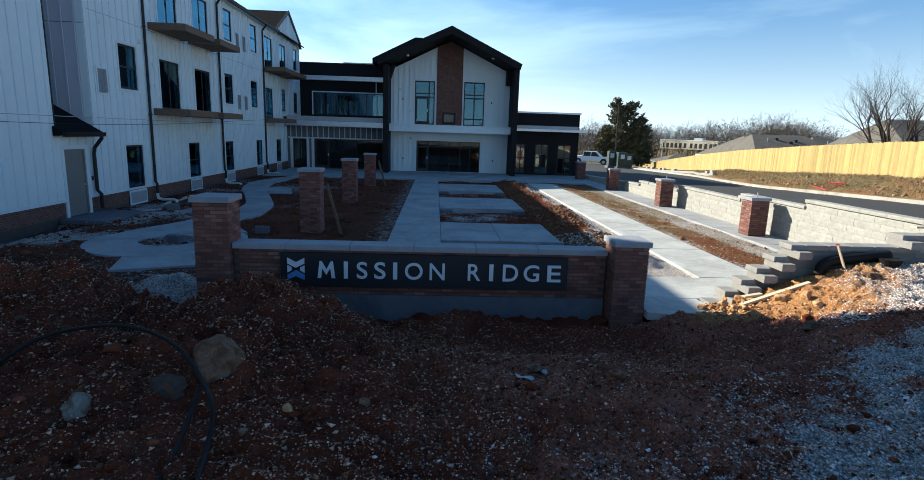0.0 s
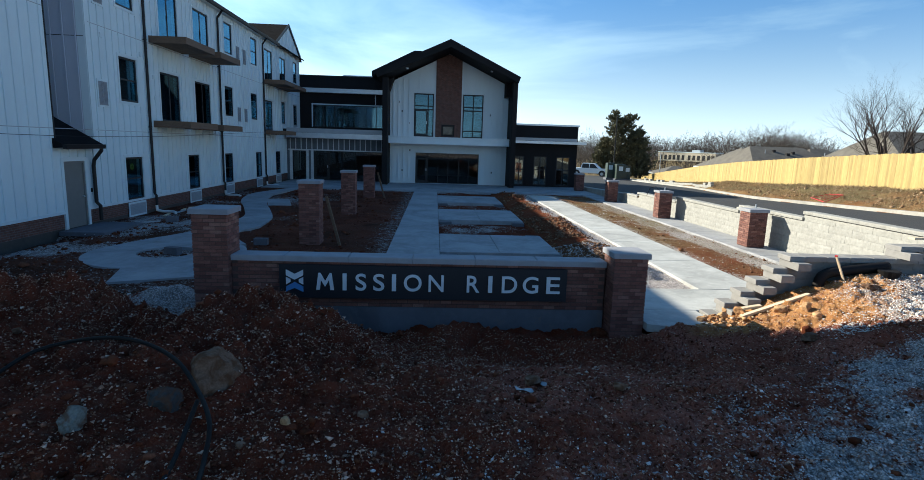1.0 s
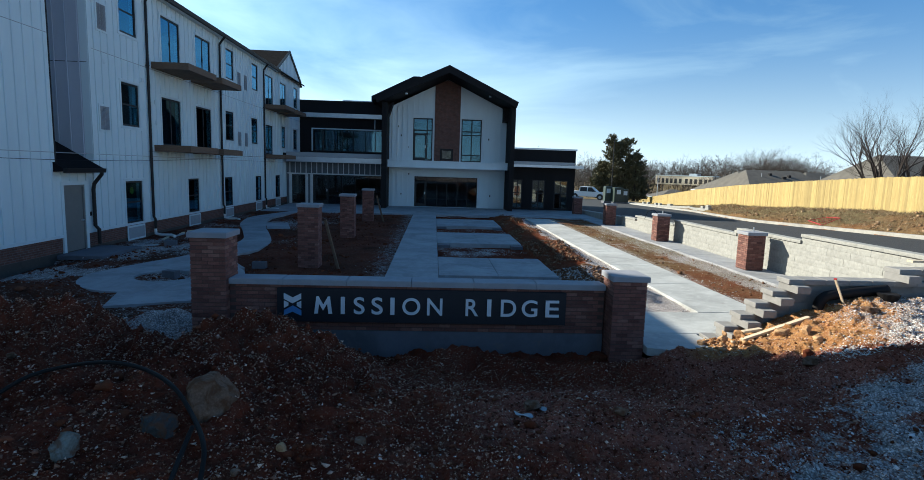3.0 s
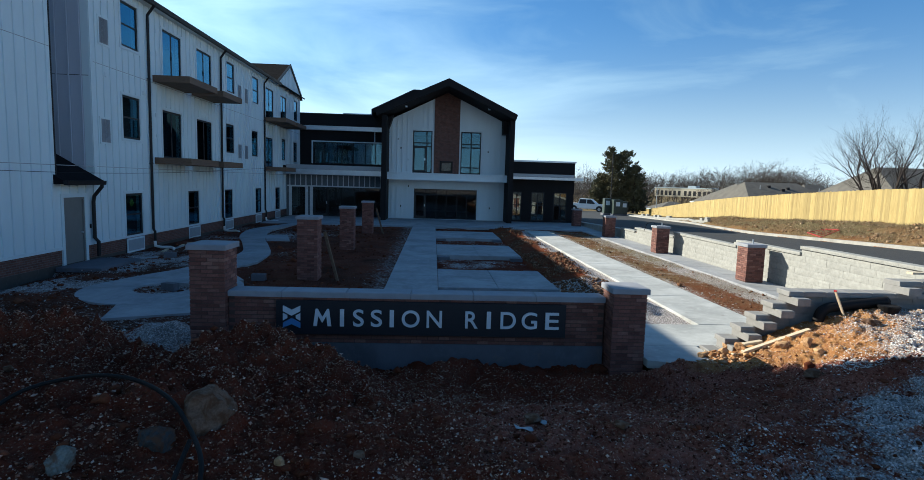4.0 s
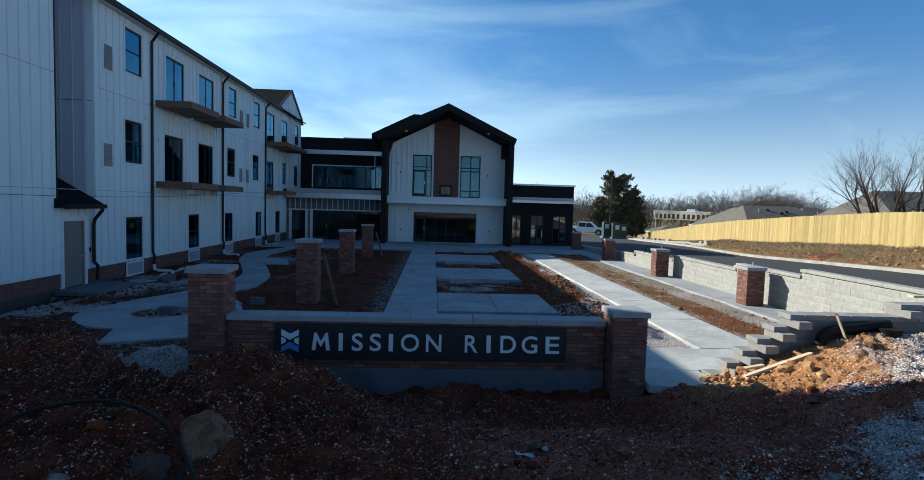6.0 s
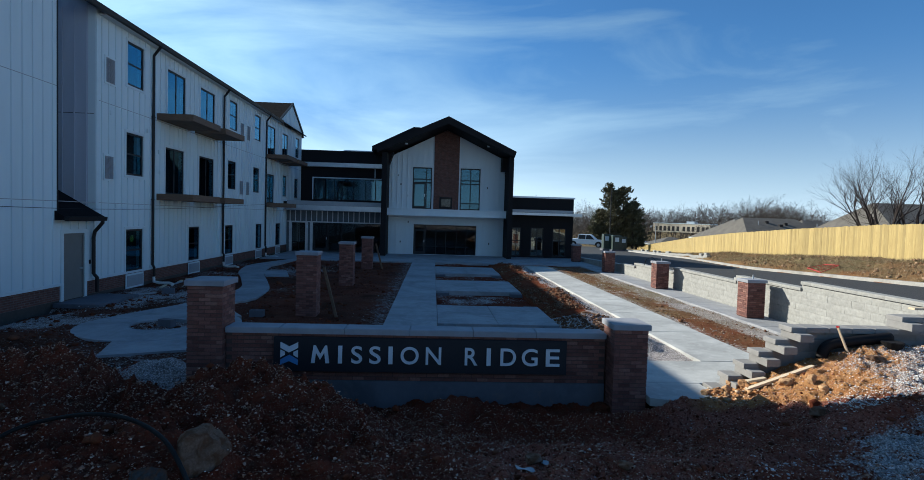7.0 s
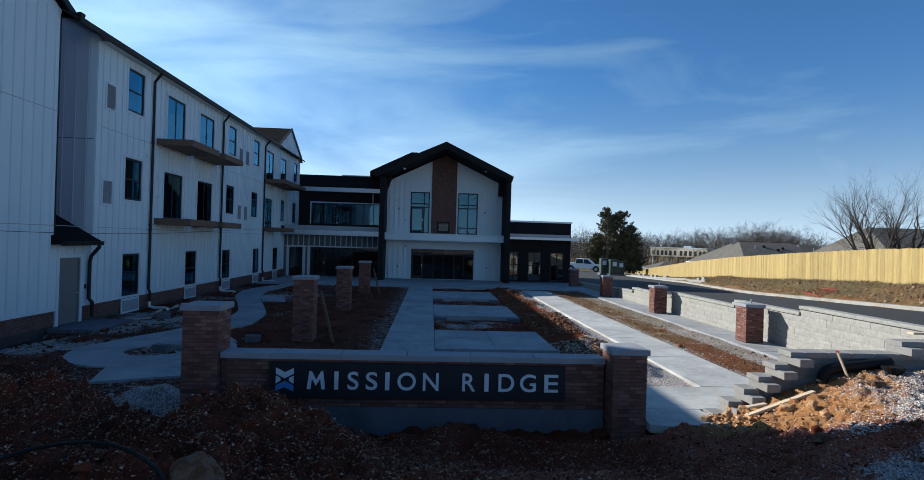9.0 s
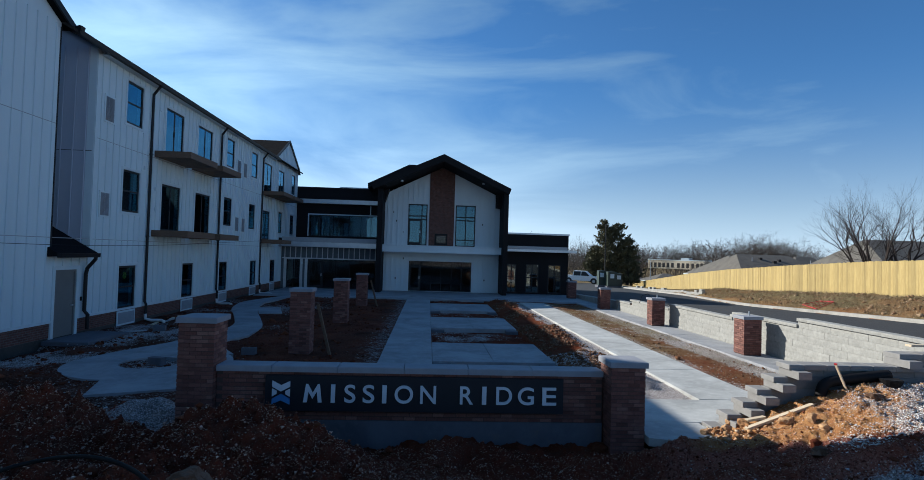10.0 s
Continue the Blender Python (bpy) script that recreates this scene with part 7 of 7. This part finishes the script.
scatter("chert_rubble", xy, rs.lognormal(-3.35, 0.35, len(xy)), OCTA, M_CHERT, rs, "orange chert rubble at the foot of the stepped wall", "stones")
court = lambda x, y: np.clip(gravel_mask(x, y), 0, 1) * np.where((x > -2.7) & (x < -1.3), 0.2, 1.0) * ~on_winding(x, y) * ~(((x > -1.35) & (x < 0.22)) | ((x > 6.0) & (x < 7.75)) | ((x > 0.2) & (x < 3.8) & (((y - 15.4) % 7.05) < 4.4))) * (x < 10.1)
xy = spread(rs, 26000, -11, 10.1, 10.4, 30, court, 1.4)
xy = xy[~((xy[:, 0] > 4.2) & (xy[:, 1] < 12.15))]
scatter("court_gravel", xy, rs.lognormal(-4.1, 0.35, len(xy)), OCTA, M_COURTSTONE, rs, "crushed stone along the court paths", "gravel")
xy = spread(rs, 19000, 3.85, 6.1, 13.5, 36, lambda x, y: 0.8 * (fbm(x, y, 1.6, 3, 9) > -0.15) * smooth01(5.7, 4.9, x), 1.2)
scatter("spoil_clods", xy, np.minimum(rs.lognormal(-4.1, 0.6, len(xy)), 0.08), CUBE, M_REDCLAY, rs, "heaped red clay clods beside the court slabs", "clods")
xy = spread(rs, 90, 3.95, 5.2, 13.6, 24, lambda x, y: 0.8 + 0 * x, 1.6)
scatter("rubble", xy, rs.lognormal(-2.6, 0.35, len(xy)), ICO, M_ROCK, rs, "broken tan stone lying on the heaped clay", "rubble", flat=0.45, sink=0.1, jag=0.35)
xy = spread(rs, 7000, 7.8, 10.1, 10.5, 34, lambda x, y: (0.2 + 0.5 * patch(x, y)) * (1 - gravel_mask(x, y)), 1.2)
scatter("strip_clods", xy, rs.lognormal(-4.3, 0.5, len(xy)), CUBE, M_REDCLAY, rs, "crumbly red clay in the planting strip", "clods")
xy = spread(rs, 12000, -11.2, -1.5, 10.3, 36.4, lambda x, y: ~on_winding(x, y) * 0.8 * np.clip(patch(x, y), 0, 1) * (0.3 + 0.7 * smooth01(-2.0, -2.8, x)), 1.2)
scatter("bed_clods", xy, rs.lognormal(-4.0, 0.6, len(xy)), CUBE, M_CLOD, rs, "dark clay clods in the planting bed", "clods")
bank = lambda x, y: ((x > curb_line(y) + 0.5) & (x < fence_line(y) - 0.1)) * (0.4 + patch(x, y) * 0.5)
xy = np.stack([17.5 + 8 * rs.rand(14000), 12 + 36 * rs.rand(14000)], 1)
xy = xy[rs.rand(len(xy)) < bank(xy[:, 0], xy[:, 1])]
scatter("bank_clods", xy, np.minimum(rs.lognormal(-3.9, 0.65, len(xy)), 0.09), CUBE, M_TANCLAY, rs, "tan clay clods and stones on the fence bank", "clods")


def weeds(name, xy, rs, label, tall):
    n = len(xy)
    h = ground_height(xy[:, 0], xy[:, 1])
    a = rs.rand(n) * 6.28
    l = tall * (0.4 + rs.rand(n))
    lean = rs.normal(0, 0.7, (n, 2)) * l[:, None]
    w = 0.005 + 0.006 * rs.rand(n)
    p0 = np.stack([xy[:, 0] - w * np.cos(a), xy[:, 1] - w * np.sin(a), h - 0.03], 1)
    p1 = np.stack([xy[:, 0] + w * np.cos(a), xy[:, 1] + w * np.sin(a), h - 0.03], 1)
    p2 = np.stack([xy[:, 0] + lean[:, 0], xy[:, 1] + lean[:, 1], h + l], 1)
    co = np.stack([p0, p1, p2], 1).reshape(-1, 3)
    ob = new(name, tri_mesh(name, co, np.arange(3 * n).reshape(-1, 3), M_WEED))
    return tagged(ob, label, "grass", kind="stuff")


xy = np.stack([17.5 + 12 * rs.rand(220000), 14 + 42 * rs.rand(220000)], 1)
xy = xy[rs.rand(len(xy)) < 0.55 * bank(xy[:, 0], xy[:, 1]) * (0.2 + grass_mask(xy[:, 0], xy[:, 1]))]
weeds("dry_grass", xy, rs, "dry tan weeds on the bank below the fence", 0.13)
xy = spread(rs, 9000, 7.8, 10.1, 10.5, 36, lambda x, y: 0.6 * patch(x, y))
weeds("straw", xy, rs, "thin dry straw in the planting strip", 0.06)


# ---------------------------------------------------------------- single stones and rubbish in the foreground
def boulder(x, y, sx, sy, sz, seed, mat, label, name="boulder", facet=0.74):
    bm = bmesh.new()
    bmesh.ops.create_icosphere(bm, subdivisions=5 if sx > 0.2 else 4 if sx > 0.12 else 3, radius=1.0)
    z = floor_z(x, y)
    r2 = random.Random(seed)
    off = Vector((r2.uniform(-9, 9), r2.uniform(-9, 9), r2.uniform(-9, 9)))
    planes = [Vector((r2.gauss(0, 1), r2.gauss(0, 1), r2.gauss(0, 1))).normalized() for _ in range(9)]
    for v in bm.verts:
        p = v.co.normalized()
        if facet < 0.7:  # broken blocks are squarer than clods
            p /= (p.x ** 4 + p.y ** 4 + p.z ** 4) ** 0.25
        k = min(min(1.0, (facet if facet > 0.7 else 0.76) / max(0.05, p.dot(q))) for q in planes)
        rough = 0.3 if facet < 0.7 else 1.0
        k *= 1 + 0.16 * noise.noise(p * 1.9 + off) + rough * (0.1 * noise.noise(p * 5 + off) + 0.07 * noise.noise(p * 13 + off))
        k *= 0.9 if facet < 0.7 else 1.0
        v.co = Vector((p.x * sx, p.y * sy, p.z * sz)) * k
    me = bpy.data.meshes.new(name)
    bm.to_mesh(me)
    bm.free()
    me.materials.append(mat)
    ob = new(name, me)
    ob.location = (x, y, z + sz * 0.3)
    ob.rotation_euler = (0, 0, r2.uniform(0, 6))
    return tagged(ob, label, "stone", "loose rocks")


STONE_SPOTS = [(-1.87, 4.62, 0.240, 0.204, 0.265, 0), (-2.64, 3.87, 0.105, 0.089, 0.102, 4), (-2.14, 4.23, 0.158, 0.134, 0.128, 3), (-1.63, 7.25, 0.095, 0.081, 0.067, 2),
               (5.8, 7.67, 0.19, 0.13, 0.085, 0), (3.12, 9.55, 0.183, 0.156, 0.118, 2), (1.09, 5.43, 0.111, 0.094, 0.067, 0), (-2.80, 4.69, 0.089, 0.076, 0.086, 2),
               (-0.70, 4.72, 0.054, 0.046, 0.046, 2), (-0.56, 4.33, 0.050, 0.043, 0.049, 0), (-1.10, 4.11, 0.069, 0.059, 0.048, 2), (-2.51, 3.31, 0.072, 0.061, 0.069, 2),
               (-1.38, 3.75, 0.042, 0.036, 0.040, 0), (-1.16, 4.15, 0.055, 0.046, 0.048, 1), (-2.78, 5.14, 0.082, 0.070, 0.069, 2), (-4.23, 6.16, 0.120, 0.102, 0.116, 2),
               (6.00, 8.05, 0.120, 0.11, 0.15, 2), (1.93, 5.09, 0.079, 0.067, 0.044, 0), (5.32, 7.70, 0.100, 0.085, 0.073, 2),
               (6.07, 6.72, 0.086, 0.073, 0.058, 2), (2.78, 9.09, 0.103, 0.087, 0.075, 2), (4.97, 9.47, 0.080, 0.068, 0.069, 1), (5.42, 9.51, 0.116, 0.099, 0.098, 1),
               (5.68, 9.41, 0.128, 0.108, 0.098, 1), (5.63, 9.80, 0.107, 0.091, 0.101, 1), (6.40, 8.70, 0.091, 0.077, 0.110, 1), (6.35, 8.34, 0.099, 0.084, 0.080, 1),
               (6.14, 8.96, 0.114, 0.097, 0.097, 1), (0.86, 1.21, 0.018, 0.016, 0.013, 1), (7.59, 8.79, 0.144, 0.123, 0.087, 0), (-0.53, 9.00, 0.108, 0.092, 0.083, 2),
               (-1.45, 7.57, 0.083, 0.070, 0.060, 2), (-4.78, 6.27, 0.067, 0.057, 0.041, 0), (-2.57, 4.50, 0.114, 0.097, 0.069, 2)]
for x, y, sx, sy, sz, kind in STONE_SPOTS:
    if kind == 2 and sx < 0.13:
        sx, sy, sz = 0.7 * sx, 0.7 * sy, 0.6 * sz
    mat, lab = ((M_ROCK, "tan rock smeared with red clay"), (M_CHERT, "orange-brown chert rock in loose dirt"), (M_CLOD, "large dark clay clod standing on the bank"), (M_SLATE, "blue-grey rock half sunk in red clay"), (M_PALE, "pale rock lying on red clay"))[kind]
    boulder(x, y, sx, sy, sz, int(abs(x) * 100 + y * 10), mat, lab, ("rock", "rock", "clay_lump", "rock", "rock")[kind], 0.74 if kind == 2 else 0.58)


hose = part("hose", Geo().tube(spline([(-3.65, 4.16, 1.01), (-3.80, 4.70, 0.95), (-3.65, 4.93, 1.06), (-3.43, 5.10, 1.10), (-2.91, 4.86, 1.24), (-2.55, 4.78, 1.22), (-2.16, 4.49, 1.19), (-1.90, 4.24, 1.08), (-1.63, 3.84, 0.99), (-1.56, 3.56, 0.83), (-1.46, 3.12, 0.82)], 8), 0.018, 10), M_RUBBER, None, at=(-2.6, 4.6, 1.0), smooth=True)
part("loop_end", Geo().tube(spline([(-1.83, 4.12, 1.0), (-1.8, 3.85, 0.92), (-1.75, 3.5, 0.84), (-1.72, 3.1, 0.8)], 8), 0.018, 10), M_RUBBER, hose, smooth=True)
tagged(hose, "black plastic pipe arching over the spoil heap", "hose")

# timber, stake, drain pipe and basin on the sunlit bank
z = lambda x, y: floor_z(x, y)
for nm, p, q, w, h in (("plank", (5.6, 9.22), (6.84, 9.27), 0.09, 0.04), ("plank", (5.7, 9.38), (6.06, 9.42), 0.09, 0.04)):
    ob = part(nm, Geo().beam((*p, z(*p) + 0.07), (*q, z(*q) + 0.06), w, h), M_LUMBER, None, at=(*p, z(*p)))
    tagged(ob, "pale offcut of construction lumber on the sunlit dirt", "plank", "loose lumber")
stake = thing("stake", (7.5, 9.4, z(7.5, 9.4)), "pale wooden survey stake with a red tip", "stake")
part("shaft", Geo().beam((7.62, 9.42, z(7.62, 9.42) - 0.1), (7.34, 9.38, 1.28), 0.045, 0.02), M_LUMBER, stake)
part("tip", Geo().beam((7.341, 9.38, 1.275), (7.335, 9.377, 1.3), 0.048, 0.023), M_RED, stake)
pipe = part("drain_pipe", Geo().tube(spline([(7.2, 9.55, 0.5), (7.22, 9.56, 0.78), (7.38, 9.6, 0.91), (7.8, 9.64, 0.97), (8.6, 9.68, 1.05)], 8), 0.095, 14), M_RUBBER, None, at=(7, 9.6, 0.8), smooth=True)
tagged(pipe, "black corrugated drain pipe lying along the block wall", "pipe")
g = Geo()
bz = z(8.45, 9.45)
g.tube([(8.45, 9.45, bz - 0.02), (8.45, 9.45, bz + 0.12), (8.45, 9.45, bz + 0.13), (8.45, 9.45, bz + 0.03)], [0.14, 0.19, 0.17, 0.12], 18)
tagged(part("basin", g, M_RUBBER, None, at=(8.45, 9.45, bz)), "black plastic basin on the bank", "basin")
tagged(part("plank", Geo().box(9.2, 10.4, 9.84, 9.98, 1.55, 1.59), M_LUMBER, None, at=(9.8, 9.9, 1.55)), "brown board lying on top of the block wall", "plank", "loose lumber")
for x, y, a in ((-9.7, 20.6, 0.2), (-7.0, 14.8, -0.3)):
    c, s = math.cos(a), math.sin(a)
    q = [(x + u * c - v * s, y + u * s + v * c) for u, v in ((-0.2, -0.1), (0.2, -0.1), (0.2, 0.1), (-0.2, 0.1))]
    tagged(part("concrete_block", Geo().prism(q, "z", floor_z(x, y) - 0.03, floor_z(x, y) + 0.19), M_CONC2, None, at=(x, y, 0)), "grey concrete block lying on bare ground", "block")
bk = part("concrete_block", Geo().box(-5.42, -5.02, 16.5, 16.54, -0.12, 0.1).box(-5.42, -5.02, 16.66, 16.7, -0.12, 0.1).box(-5.42, -5.38, 16.54, 16.66, -0.12, 0.1).box(-5.24, -5.2, 16.54, 16.66, -0.12, 0.1).box(-5.06, -5.02, 16.54, 16.66, -0.12, 0.1), M_CONC2, None, at=(-5.2, 16.6, -0.1))
tagged(bk, "grey hollow concrete block dropped in the planting bed", "block")
tagged(part("bucket", Geo().tube([(-8.9, 21.6, -0.06), (-8.9, 21.6, 0.24), (-8.9, 21.6, 0.25), (-8.9, 21.6, 0.05)], [0.13, 0.16, 0.14, 0.11], 14), M_VENT, None, at=(-8.9, 21.6, -0.06)), "pale grey plastic bucket near the building", "bucket")
rnd = random.Random(77)
for i in range(9):
    x, y = rnd.uniform(-11.0, -8.6), rnd.uniform(19.5, 25)
    a = rnd.uniform(0, 3.1)
    l = rnd.uniform(0.3, 0.9)
    tagged(part("offcut", Geo().beam((x, y, floor_z(x, y) + 0.04), (x + l * math.cos(a), y + l * math.sin(a), floor_z(x, y) + 0.06), 0.1, 0.04), M_LUMBER if i % 2 else M_VENT, None, at=(x, y, 0)),
           "scrap of timber or flashing on the dirt by the building", "scrap", "building scraps")
tagged(part("stick", Geo().beam((-7.9, 11.9, floor_z(-7.9, 11.9) + 0.03), (-6.9, 11.2, floor_z(-6.9, 11.2) + 0.05), 0.05, 0.03), M_LUMBER, None, at=(-7.9, 11.9, 0)), "thin pale lath lying on the dirt", "stick")


def plastic_scrap(x, y, turn, label):
    """A torn strip of sheeting, curled up at one end."""
    v, f = [], []
    for i in range(9):
        u = i / 8
        for side in (-1, 1):
            for lift in (0.0, 0.005):
                w = 0.045 * (0.35 + math.sin(math.pi * (0.12 + 0.8 * u))) + 0.008 * math.sin(9 * u)
                p = 0.72 * Vector((0.26 * (u - 0.5), side * w + 0.03 * math.sin(5 * u), 0.02 + 0.11 * max(0, 0.55 - u) ** 1.2 + 0.012 * side * math.cos(7 * u) + lift))
                p.rotate(Euler((0, 0, turn)))
                v.append((x + p.x, y + p.y, floor_z(x, y) + p.z))
        if i:
            a, b = 4 * i - 4, 4 * i
            f += [(a, b, b + 2, a + 2), (a + 1, a + 3, b + 3, b + 1), (a, a + 1, b + 1, b), (a + 2, b + 2, b + 3, a + 3)]
    f += [(0, 2, 3, 1), (32, 33, 35, 34)]
    tagged(part("plastic_scrap", Geo().add(v, f), M_VENT, None, at=(x, y, floor_z(x, y))), label, "scrap", "building scraps")


plastic_scrap(1.16, 5.45, -0.25, "curled strip of pale plastic sheeting on the clay")
plastic_scrap(0.95, 5.14, 0.3, "small torn piece of pale plastic on the clay")
